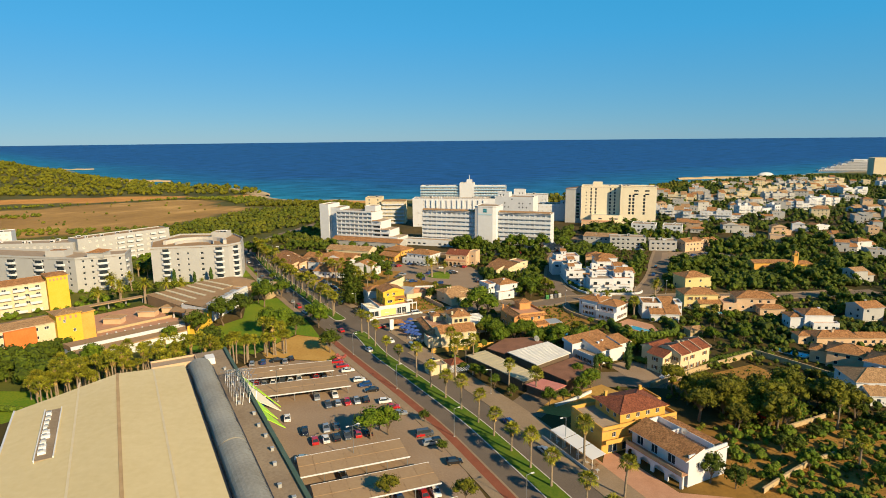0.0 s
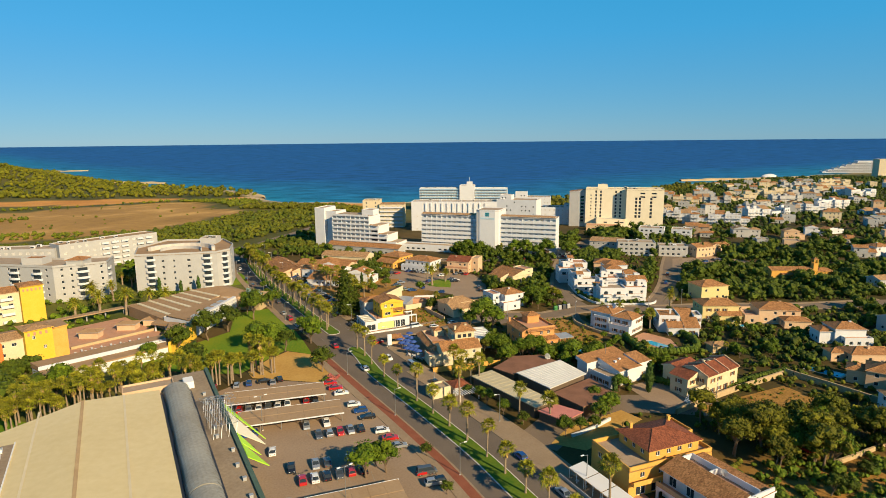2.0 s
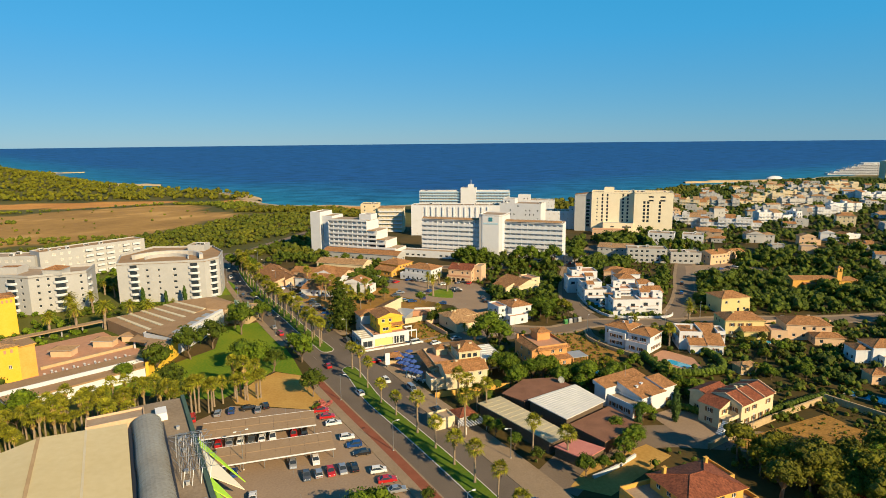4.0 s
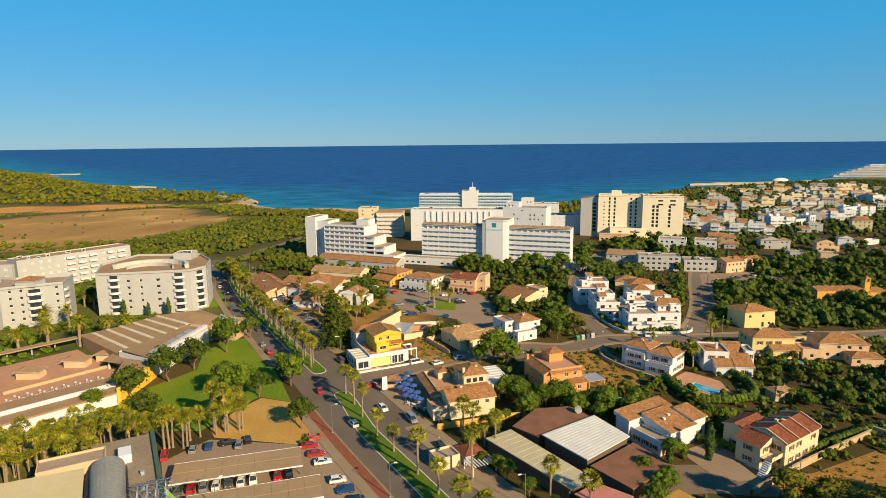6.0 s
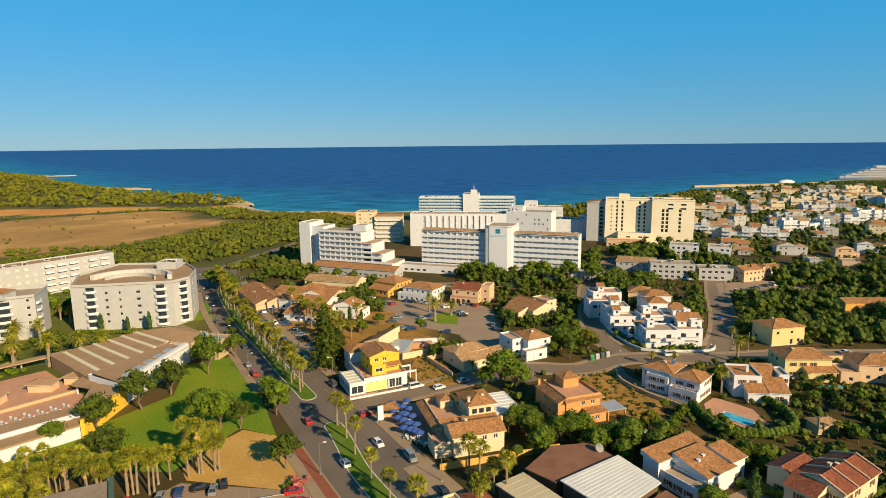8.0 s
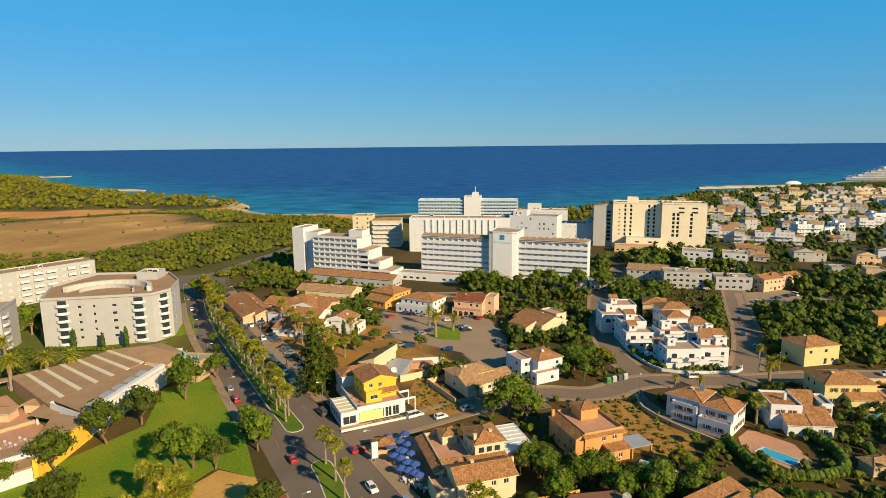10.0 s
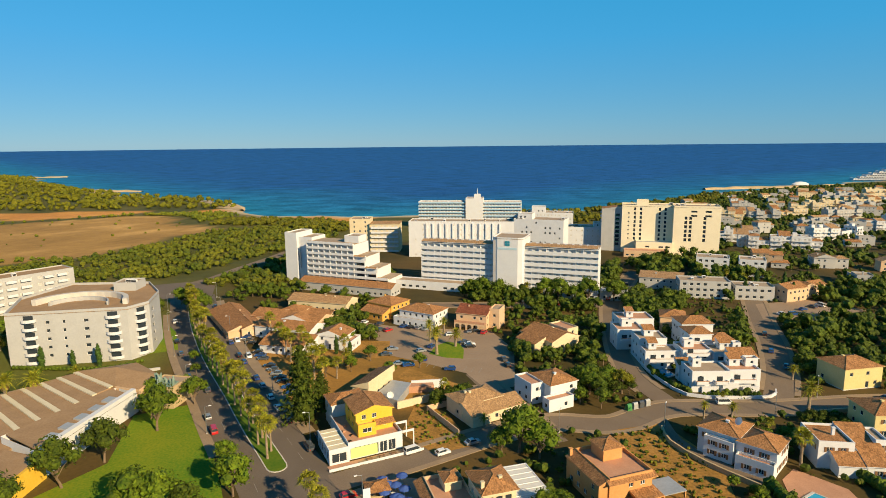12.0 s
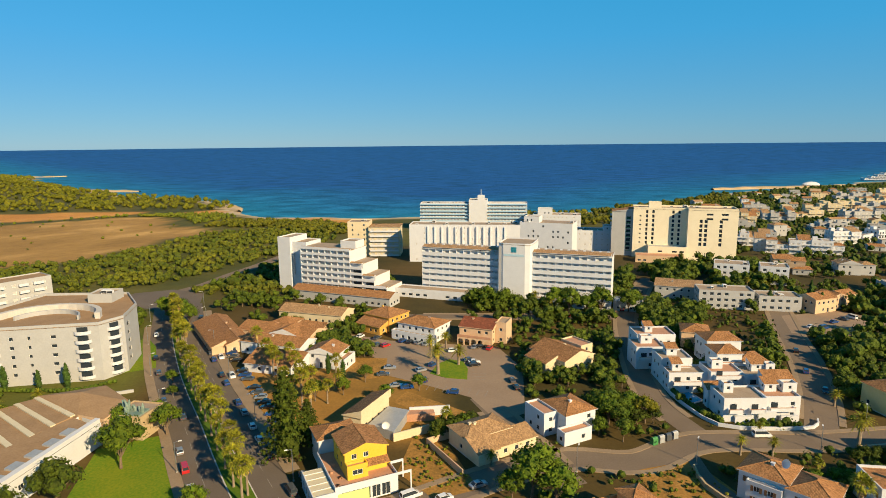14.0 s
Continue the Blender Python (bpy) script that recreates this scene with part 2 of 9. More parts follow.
def thing(name, label, category, m=None, group="", kind=""):
    ob = new(name)
    ob.empty_display_size = 0.5
    if m is not None:
        ob.matrix_basis = m
    return tagged(ob, label, category, group, kind)


def structure(name, mb, material, label="", category="", smooth=False):
    return tagged(part(name, mb, material, None, smooth=smooth), label, category, "", "structure")


def wall_face(mb, p, q, z0, z1, holes, deep=0.18, m=0, rm=None):
    """A wall from p to q seen from its outside (outside is to the right of p-q), with recessed openings (u0, u1, w0, w1)."""
    rm = m if rm is None else rm
    d = Vector((q[0] - p[0], q[1] - p[1]))
    ln = d.length
    d /= ln
    inn = Vector((-d.y, d.x)) * deep
    us = sorted({0.0, ln, *[h[0] for h in holes], *[h[1] for h in holes]})
    ws = sorted({z0, z1, *[h[2] for h in holes], *[h[3] for h in holes]})

    def pt(u, w, i=0):
        return (p[0] + d.x * u + inn.x * i, p[1] + d.y * u + inn.y * i, w)

    for w0, w1 in zip(ws, ws[1:]):
        run = None
        for u0, u1 in zip(us, us[1:]):
            cu, cw = (u0 + u1) / 2, (w0 + w1) / 2
            solid = not any(h[0] < cu < h[1] and h[2] < cw < h[3] for h in holes)
            if solid:
                run = [run[0], u1] if run else [u0, u1]
            if run and (not solid or u1 == us[-1]):
                a, b = run
                mb.face([pt(a, w0), pt(b, w0), pt(b, w1), pt(a, w1)], m)
                run = None
    for u0, u1, w0, w1 in holes:
        mb.face([pt(u0, w0), pt(u1, w0), pt(u1, w0, 1), pt(u0, w0, 1)], rm)
        mb.face([pt(u1, w1), pt(u0, w1), pt(u0, w1, 1), pt(u1, w1, 1)], rm)
        mb.face([pt(u0, w1), pt(u0, w0), pt(u0, w0, 1), pt(u0, w1, 1)], rm)
        mb.face([pt(u1, w0), pt(u1, w1), pt(u1, w1, 1), pt(u1, w0, 1)], rm)


WINDOWS = {}


def window_mesh(w, h, shutter):
    """Frame ring with mullion, and a pane, shared by size; the frame looks along -y."""
    key = (round(w, 2), round(h, 2), shutter)
    if key not in WINDOWS:
        fr, pa = Mb(), Mb()
        t = 0.09
        fr.box(0, -0.06, 0, t, 0.04, h).box(w - t, -0.06, 0, w, 0.04, h)
        fr.box(t, -0.06, 0, w - t, 0.04, t).box(t, -0.06, h - t, w - t, 0.04, h)
        fr.box(w / 2 - 0.04, -0.05, t, w / 2 + 0.04, 0.03, h - t)
        if shutter:
            for x0 in (-w * 0.45, w):
                fr.box(x0, -0.26, 0, x0 + w * 0.45, -0.19, h, 1)
        pa.box(t, -0.01, t, w / 2 - 0.04, 0.01, h - t).box(w / 2 + 0.04, -0.01, t, w - t, 0.01, h - t)
        sm = {"brown": WOOD, "green": GREENSHUT}.get(shutter, WOOD)
        WINDOWS[key] = (fr.mesh("window", [WFRAME, sm]), pa.mesh("pane", [GLASS]))
    return WINDOWS[key]


CURTAIN = surf("curtained_glass", (0.42, 0.40, 0.37), (0.60, 0.58, 0.54), 0.4, 0.35, 0.0)
GREENSHUT = gloss("green_shutter_paint", (0.05, 0.22, 0.06), 0.6)


def far_off(parent, p, holes):
    spot = parent.matrix_basis @ Vector((p[0], p[1], 0))
    return spot.y > 268 or spot.x > 125 or len(holes) > 40


def far_windows(parent, rows, deep=0.18):
    """Frames and panes of windows too far off to pick apart, joined for one block."""
    mb = Mb()
    total = 0
    for p, q, holes in rows:
        d = Vector((q[0] - p[0], q[1] - p[1])).normalized()
        inn = Vector((-d.y, d.x)) * (deep - 0.02)
        total += len(holes)
        for u0, u1, w0, w1 in holes:
            o = Vector((p[0], p[1])) + d * u0 + inn
            w, t = u1 - u0, 0.09
            for e0, e1, z0, z1, dp, mi in ((0, t, w0, w1, 0.06, 0), (w - t, w, w0, w1, 0.06, 0), (t, w - t, w0, w0 + t, 0.06, 0), (t, w - t, w1 - t, w1, 0.06, 0), (t, w - t, w0 + t, w1 - t, 0.0, 1)):
                q0, q1 = o + d * e0, o + d * e1
                out = Vector((d.y, -d.x)) * dp
                mb.face([(q0.x + out.x, q0.y + out.y, z0), (q1.x + out.x, q1.y + out.y, z0), (q1.x + out.x, q1.y + out.y, z1), (q0.x + out.x, q0.y + out.y, z1)], mi)
    if total:
        part("glazing", mb, [WFRAME, CURTAIN if total > 40 else GLASS], parent)["kind"] = "stuff"


def put_windows(parent, p, q, holes, deep=0.18, shutter="", name="window"):
    d = Vector((q[0] - p[0], q[1] - p[1])).normalized()
    inn = Vector((-d.y, d.x)) * (deep - 0.02)
    a = math.degrees(math.atan2(d.y, d.x))
    if holes and far_off(parent, p, holes):
        return far_windows(parent, [(p, q, holes)], deep)
    for u0, u1, w0, w1 in holes:
        fr, pa = window_mesh(u1 - u0, w1 - w0, shutter)
        m = pose(p[0] + d.x * u0 + inn.x, p[1] + d.y * u0 + inn.y, w0, 0, 0, a)
        o = part(name, fr, None, parent, at=m)
        part("pane", pa, None, o)


def grid_holes(ln, floors, fh, z0=0.0, pitch=3.2, w=1.2, h=1.3, sill=0.95, margin=1.0, rnd=None, drop=0.0, door=False):
    n = max(1, int((ln - 2 * margin + pitch - w) / pitch))
    gap = (ln - n * w) / (n + 1)
    out = []
    for f in range(floors):
        for i in range(n):
            if rnd and rnd.random() < drop:
                continue
            u = gap + i * (w + gap)
            if door and f == 0 and i == n // 2:
                out.append((u, u + w, z0 + f * fh + 0.02, z0 + f * fh + 2.2))
            else:
                out.append((u, u + w, z0 + f * fh + sill, z0 + f * fh + sill + h))
    return out


def rect(x0, y0, x1, y1):
    return [(x0, y0), (x1, y0), (x1, y1), (x0, y1)]


def roof_mesh(x0, y0, x1, y1, z, kind="hip", pitch=0.36, over=0.5, thick=0.18):
    """Hip, gable (ridge along x or y) or shed roof over a rectangle, with eaves of real thickness."""
    mb = Mb()
    x0, y0, x1, y1 = x0 - over, y0 - over, x1 + over, y1 + over
    w, d = x1 - x0, y1 - y0
    z += 0.02

    def slope(pts, ax, org, m=0):
        # u along the eaves, v up the slope
        ux = Vector((ax[0], ax[1], 0))
        pv = [Vector(p) for p in pts]
        nrm = (pv[1] - pv[0]).cross(pv[2] - pv[0]).normalized()
        vx = nrm.cross(ux)
        mb.face(pts, m, [((p - pv[0]).dot(ux), (p - pv[0]).dot(vx)) for p in pv])

    t = thick
    a, b, c, e = (x0, y0, z + t), (x1, y0, z + t), (x1, y1, z + t), (x0, y1, z + t)
    if kind == "hip":
        s = min(w, d) / 2
        h = s * pitch
        if w >= d:
            r1, r2 = (x0 + s, y0 + s, z + t + h), (x1 - s, y0 + s, z + t + h)
            slope([a, b, r2, r1], (1, 0), a)
            slope([b, c, r2], (0, 1), b)
            slope([c, e, r1, r2], (-1, 0), c)
            slope([e, a, r1], (0, -1), e)
        else:
            r1, r2 = (x0 + s, y0 + s, z + t + h), (x0 + s, y1 - s, z + t + h)
            slope([a, b, r1], (1, 0), a)
            slope([b, c, r2, r1], (0, 1), b)
            slope([c, e, r2], (-1, 0), c)
            slope([e, a, r1, r2], (0, -1), e)
        mb.tube([r1, r2], [0.14, 0.14], 6, 0)
        for q, r in ((a, r1), (b, r2 if w >= d else r1), (c, r2), (e, r1 if w >= d else r2)):
            mb.tube([q, r], [0.12, 0.12], 5, 0)
    elif kind == "gable_x":
        h = d / 2 * pitch
        r1, r2 = (x0, (y0 + y1) / 2, z + t + h), (x1, (y0 + y1) / 2, z + t + h)
        slope([a, b, r2, r1], (1, 0), a)
        slope([c, e, r1, r2], (-1, 0), c)
        mb.face([b, c, r2], 1)
        mb.face([e, a, r1], 1)
        mb.tube([r1, r2], [0.14, 0.14], 6, 0)
    elif kind == "gable_y":
        h = w / 2 * pitch
        r1, r2 = ((x0 + x1) / 2, y0, z + t + h), ((x0 + x1) / 2, y1, z + t + h)
        slope([b, c, r2, r1], (0, 1), b)
        slope([e, a, r1, r2], (0, -1), e)
        mb.face([a, b, r1], 1)
        mb.face([c, e, r2], 1)
        mb.tube([r1, r2], [0.14, 0.14], 6, 0)
    elif kind == "shed_y":
        h = d * pitch
        c2, e2 = (x1, y1, z + t + h), (x0, y1, z + t + h)
        slope([a, b, c2, e2], (1, 0), a)
        mb.face([b, c, c2], 1)
        mb.face([c, e, e2, c2], 1)
        mb.face([e, a, e2], 1)
    elif kind == "shed_x":
        h = w * pitch
        b2, c2 = (x1, y0, z + t + h), (x1, y1, z + t + h)
        slope([e, a, b2, c2], (0, -1), a)
        mb.face([a, b, b2], 1)
        mb.face([b, c, c2, b2], 1)
        mb.face([c, e, c2], 1)
    for p, q in ((a, b), (b, c), (c, e), (e, a)):
        mb.face([(p[0], p[1], z), (q[0], q[1], z), q, p], 1)
    mb.face([(x0, y1, z), (x1, y1, z), (x1, y0, z), (x0, y0, z)], 1)
    return mb


def flat_roof(parent, x0, y0, x1, y1, z, wallmat, topmat, rim=0.6, t=0.25):
    """A flat roof deck inside a parapet that stands on the walls."""
    part("roof", Mb().box(x0 + t, y0 + t, z - 0.3, x1 - t, y1 - t, z + 0.05), topmat, parent, "flat roof")
    pr = Mb()
    pr.box(x0, y0, z, x1, y0 + t, z + rim).box(x0, y1 - t, z, x1, y1, z + rim)
    pr.box(x0, y0 + t, z, x0 + t, y1 - t, z + rim).box(x1 - t, y0 + t, z, x1, y1 - t, z + rim)
    part("parapet", pr, wallmat, parent)


def chimney(parent, x, y, z, mat, h=1.5):
    mb = Mb().box(x - 0.35, y - 0.3, z - 1.0, x + 0.35, y + 0.3, z + h).box(x - 0.45, y - 0.4, z + h, x + 0.45, y + 0.4, z + h + 0.12)
    part("chimney", mb, mat, parent)


def volume(parent, x0, y0, x1, y1, z0, z1, mat, floors=0, roof="flat", rmat=None, wall_m=None, shutter="", rnd=None, drop=0.25,
           pitch=3.4, over=0.45, slope=0.34, rim=0.6, sides="NESW", ww=1.2, wh=1.25, sill=0.95, door=False):
    """One block of a house: walls with window openings, panes and a roof."""
    mb = Mb()
    corners = [(x0, y0), (x1, y0), (x1, y1), (x0, y1)]
    fh = (z1 - z0) / max(floors, 1)
    todo = []
    for i, side in enumerate("SENW"):
        p, q = corners[i], corners[(i + 1) % 4]
        ln = math.hypot(q[0] - p[0], q[1] - p[1])
        holes = grid_holes(ln, floors, fh, z0, pitch, ww, min(wh, fh - sill - 0.3), sill, 0.8, rnd, drop, door and side == "S") if floors and side in sides and ln > 2.5 else []
        wall_face(mb, p, q, z0, z1, holes)
        todo.append((p, q, holes))
    part("wall", mb, mat, parent)
    if far_off(parent, (x0, y0), []):
        far_windows(parent, todo)
    else:
        for p, q, holes in todo:
            put_windows(parent, p, q, holes, shutter=shutter)
    rmat = rmat or TILE
    if roof == "flat":
        flat_roof(parent, x0, y0, x1, y1, z1, mat, rmat, rim)
    elif roof:
        part("roof", roof_mesh(x0, y0, x1, y1, z1, roof, slope, over), [rmat, mat], parent)


def railing(parent, pts, z, h=1.0, mat=None, name="railing"):
    """Posts and two rails along a line of points."""
    mb = Mb()
    for p, q in zip(pts, pts[1:]):
        ln = math.hypot(q[0] - p[0], q[1] - p[1])
        n = max(1, int(ln / 1.5))
        for i in range(n + 1):
            x, y = p[0] + (q[0] - p[0]) * i / n, p[1] + (q[1] - p[1]) * i / n
            mb.box(x - 0.03, y - 0.03, z, x + 0.03, y + 0.03, z + h)
        for k in (0.5, 1.0):
            mb.tube([(*p, z + h * k), (*q, z + h * k)], [0.03, 0.03], 4)
    part(name, mb, mat or DARKMETAL, parent)


def villa(x, y, rz, w, d, h, mat=None, roof="hip", rmat=None, floors=2, label="", wings=(), seed=0, shutter="brown", chimneys=1, drop=0.3, slope=0.34, terrace=False, name="house"):
    """A house whose front left corner stands at x, y; w along the front, d to the back. wings: further blocks (x0, y0, x1, y1, height, floors, roof)."""
    rnd = random.Random(seed)
    mat = mat or WHITE
    t = thing(name, label, "house", pose(x, y, 0, 0, 0, rz))
    if y < 300:
        part("plinth", Mb().box(-0.08, -0.08, -0.3, w + 0.08, d + 0.08, 0.25), KERBMAT, t)
    volume(t, 0, 0, w, d, 0.2, h, mat, floors, roof, rmat, shutter=shutter, rnd=rnd, drop=drop, slope=slope, door=True)
    for x0, y0, x1, y1, wh, fl, wr in wings:
        volume(t, x0, y0, x1, y1, 0.0, wh, mat, fl, wr, rmat if wr != "flat" else (TERRACE if rnd.random() < 0.5 else FLATROOF), shutter=shutter, rnd=rnd, drop=drop, slope=slope)
    for _ in range(chimneys):
        chimney(t, rnd.uniform(0.25, 0.75) * w, rnd.uniform(0.35, 0.65) * d, h + min(w, d) / 2 * slope * 0.6, mat, 1.1)
    if terrace:
        part("terrace", Mb().box(0.3, -3.2, -0.2, w - 0.3, -0.1, 0.3), TERRACE, t)
        for i in range(4):
            px = 0.6 + i * (w - 1.2) / 3
            part("pillar", Mb().box(px - 0.15, -3.0, 0.3, px + 0.15, -2.7, 2.7), mat, t)
        part("porch_roof", roof_mesh(0.4, -3.0, w - 0.4, -0.3, 2.7, "shed_y", 0.2, 0.2), [rmat or TILE, mat], t)
    return t


# ---- plants ----
def leaf_cards(mb, rnd, centre, radius, count, size, squash=0.8, m=0, inner=0.55):
    cx, cy, cz = centre
    for _ in range(count):
        u, th = rnd.uniform(-0.75, 1), rnd.uniform(0, 2 * math.pi)
        s = math.sqrt(1 - u * u)
        r = radius * (inner + (1 - inner) * rnd.random() ** 0.6)
        d = Vector((s * math.cos(th), s * math.sin(th), u))
        p = Vector((cx + d.x * r, cy + d.y * r, cz + d.z * r * squash))
        n = (d + Vector((rnd.uniform(-1, 1), rnd.uniform(-1, 1), rnd.uniform(-1, 1))) * 0.55).normalized()
        a = n.orthogonal().normalized()
        b = n.cross(a)
        k, e = rnd.uniform(0.6, 1.3) * size, rnd.uniform(0, 6.28)
        a2, b2 = a * math.cos(e) + b * math.sin(e), b * math.cos(e) - a * math.sin(e)
        mb.face([p - a2 * k * 0.5, p - b2 * k * 0.32 + n * k * 0.1, p + a2 * k * 0.5, p + b2 * k * 0.32 + n * k * 0.1], m)


def lump(mb, rnd, c, r, squash=0.75, m=0, n=7):
    """An uneven closed clump of foliage."""
    rows = 4
    ring = [[] for _ in range(rows)]
    for i in range(rows):
        ph = math.pi * (i + 0.6) / (rows + 0.2)
        for k in range(n):
            th = 2 * math.pi * k / n + i * 0.4
            q = r * rnd.uniform(0.78, 1.15)
            ring[i].append((c[0] + q * math.sin(ph) * math.cos(th), c[1] + q * math.sin(ph) * math.sin(th), c[2] + q * math.cos(ph) * squash))
    top = (c[0], c[1], c[2] + r * squash)
    for k in range(n):
        mb.face([ring[0][k], ring[0][(k + 1) % n], top], m)
        for i in range(rows - 1):
            mb.face([ring[i + 1][k], ring[i + 1][(k + 1) % n], ring[i][(k + 1) % n], ring[i][k]], m)


def tree_proto(seed, height, spread, kind):
    """Trunk with limbs and a leafy crown of many clumps. Returns two meshes for a tree of that size."""
    rnd = random.Random(seed)
    tr, cr = Mb(), Mb()
    bole = height * (0.34 if kind == "pine" else 0.2)
    lean = (rnd.uniform(-0.4, 0.4), rnd.uniform(-0.4, 0.4))
    tr.tube([(0, 0, -0.3), (lean[0] * 0.4, lean[1] * 0.4, bole * 0.5), (lean[0], lean[1], bole)], [0.03 * height, 0.024 * height, 0.019 * height], 7)
    n = {"pine": 13, "broad": 15, "olive": 12}[kind]
    clumps = []
    for i in range(n):
        th = 2.4 * i + rnd.uniform(-0.4, 0.4)
        rr = spread * math.sqrt((i + 0.4) / n) * rnd.uniform(0.55, 0.85)
        low, high = (0.5, 0.84) if kind == "pine" else (0.3, 0.8)
        z = height * (high - (high - low) * (rr / spread) ** 1.5) + rnd.uniform(-0.04, 0.06) * height
        c = (lean[0] + rr * math.cos(th), lean[1] + rr * math.sin(th), z)
        clumps.append((c, spread * rnd.uniform(0.33, 0.5)))
    for c, r in clumps:
        mid = (lean[0] + (c[0] - lean[0]) * 0.45, lean[1] + (c[1] - lean[1]) * 0.45, bole + (c[2] - bole) * 0.55)
        tr.tube([(lean[0], lean[1], bole * 0.95), mid, c], [0.012 * height, 0.008 * height, 0.003 * height], 4)
        lump(cr, rnd, c, r * 0.66, 0.78, 0, 7)
        leaf_cards(cr, rnd, c, r * 1.12, 50, 0.05 * spread + 0.3, 0.78, 0, 0.5)
    return tr.mesh("trunk", [BARK]), cr.mesh("crown", [{"pine": PINE, "broad": LEAF, "olive": LEAF_DARK}[kind]])


def cypress_proto(seed, height):
    rnd = random.Random(seed)
    tr, cr = Mb(), Mb()
    tr.tube([(0, 0, -0.2), (0, 0, height * 0.5)], [0.18, 0.06], 6)
    for i in range(9):
        f = i / 8
        r = height * 0.13 * (math.sin(math.pi * (0.18 + 0.8 * f)) ** 0.8) + 0.12
        c = (rnd.uniform(-0.12, 0.12), rnd.uniform(-0.12, 0.12), height * (0.1 + 0.82 * f))
        lump(cr, rnd, c, r * 0.85, 1.2)
        leaf_cards(cr, rnd, c, r * 1.1, 45, 0.4, 1.3)
    return tr.mesh("trunk", [BARK]), cr.mesh("crown", [CYPRESS])


def spruce_proto(seed, height):
    """A tall layered conifer."""
    rnd = random.Random(seed)
    tr, cr = Mb(), Mb()
    tr.tube([(0, 0, -0.3), (0, 0, height * 0.95)], [0.35, 0.05], 7)
    for i in range(13):
        f = i / 12
        z = height * (0.1 + 0.86 * f)
        rad = height * 0.30 * (1 - f) ** 0.8 + 0.35
        for k in range(8):
            th = k * math.pi / 4 + i * 0.5 + rnd.uniform(-0.2, 0.2)
            L = rad * rnd.uniform(0.8, 1.1)
            for s in (0.35, 0.7, 1.0):
                c = (L * s * math.cos(th), L * s * math.sin(th), z - L * s * 0.12 + rnd.uniform(-0.1, 0.1))
                leaf_cards(cr, rnd, c, 0.65 + 0.4 * (1 - f), 10, 0.75, 0.4, 0, 0.2)
        lump(cr, rnd, (0, 0, z), rad * 0.55, 0.6)
    return tr.mesh("trunk", [BARK]), cr.mesh("crown", [LEAF_DARK])


def palm_proto(seed, height, kind="fan"):
    """A palm: ringed trunk, a crown of fronds cut into leaflets, and a skirt of dry ones."""
    rnd = random.Random(seed)
    tr, cr, dr = Mb(), Mb(), Mb()
    bend = (rnd.uniform(-0.5, 0.5), rnd.uniform(-0.5, 0.5))
    pts, rad = [], []
    for i in range(9):
        f = i / 8
        pts.append((bend[0] * f * f, bend[1] * f * f, -0.3 + (height + 0.3) * f))
        rad.append((0.30 - 0.08 * f) * (1.25 if i == 0 else 1.0) * (1.4 if kind == "date" else 1.0))
    tr.tube(pts, rad, 8)
    top = Vector(pts[-1])
    n = 32 if kind == "fan" else 44
    for i in range(n):
        f = i / n
        el = math.radians(78 - (98 if kind == "fan" else 112) * f + rnd.uniform(-8, 8))
        th = i * 2.399 + rnd.uniform(-0.2, 0.2)
        d = Vector((math.cos(th) * math.cos(el), math.sin(th) * math.cos(el), math.sin(el)))
        side = Vector((-math.sin(th), math.cos(th), 0))
        if kind == "fan":
            stem = rnd.uniform(1.0, 1.5)
            hub = top + d * stem
            up = side.cross(d)
            for k in range(7):
                a = math.radians(-75 + 25 * k)
                L = rnd.uniform(1.15, 1.6) * (1.15 - 0.3 * abs(k - 3) / 3)
                e = d * math.cos(a) + side * math.sin(a)
                tip = hub + e * L + Vector((0, 0, -0.35 * L))
                w = e.cross(up) * 0.15
                cr.face([hub, hub + e * L * 0.6 + w, tip, hub + e * L * 0.6 - w])
            cr.face([top, hub - side * 0.03, hub + side * 0.03])
        else:
            L = rnd.uniform(2.6, 3.4)
            prev, steps = top, 5
            for s in range(1, steps + 1):
                g = s / steps
                p = top + d * L * g + Vector((0, 0, -L * 0.45 * g * g))
                wd = 0.42 * math.sin(math.pi * (0.12 + 0.85 * g)) + 0.04
                for sg in (-1, 1):
                    for kk in (0.0, 0.5):
                        q0 = prev + (p - prev) * kk
                        q1 = prev + (p - prev) * (kk + 0.42)
                        cr.face([q0, q1, q1 + side * sg * wd + d * 0.12 - Vector((0, 0, 0.16))])
                prev = p
    for i in range(24):
        th = rnd.uniform(0, 6.28)
        z = height - rnd.uniform(0.1, 1.7)
        f = (z + 0.3) / (height + 0.3)
        c = Vector((bend[0] * f * f + 0.2 * math.cos(th), bend[1] * f * f + 0.2 * math.sin(th), z))
        o = Vector((math.cos(th), math.sin(th), 0))
        s = Vector((-o.y, o.x, 0))
        dr.face([c, c + o * 0.5 - s * 0.28 - Vector((0, 0, 0.5)), c + o * 0.35 - Vector((0, 0, 1.1)), c + o * 0.5 + s * 0.28 - Vector((0, 0, 0.5))])
    return tr.mesh("trunk", [PALMBARK]), cr.mesh("crown", [FROND]), dr.mesh("dry_fronds", [DEADFROND])


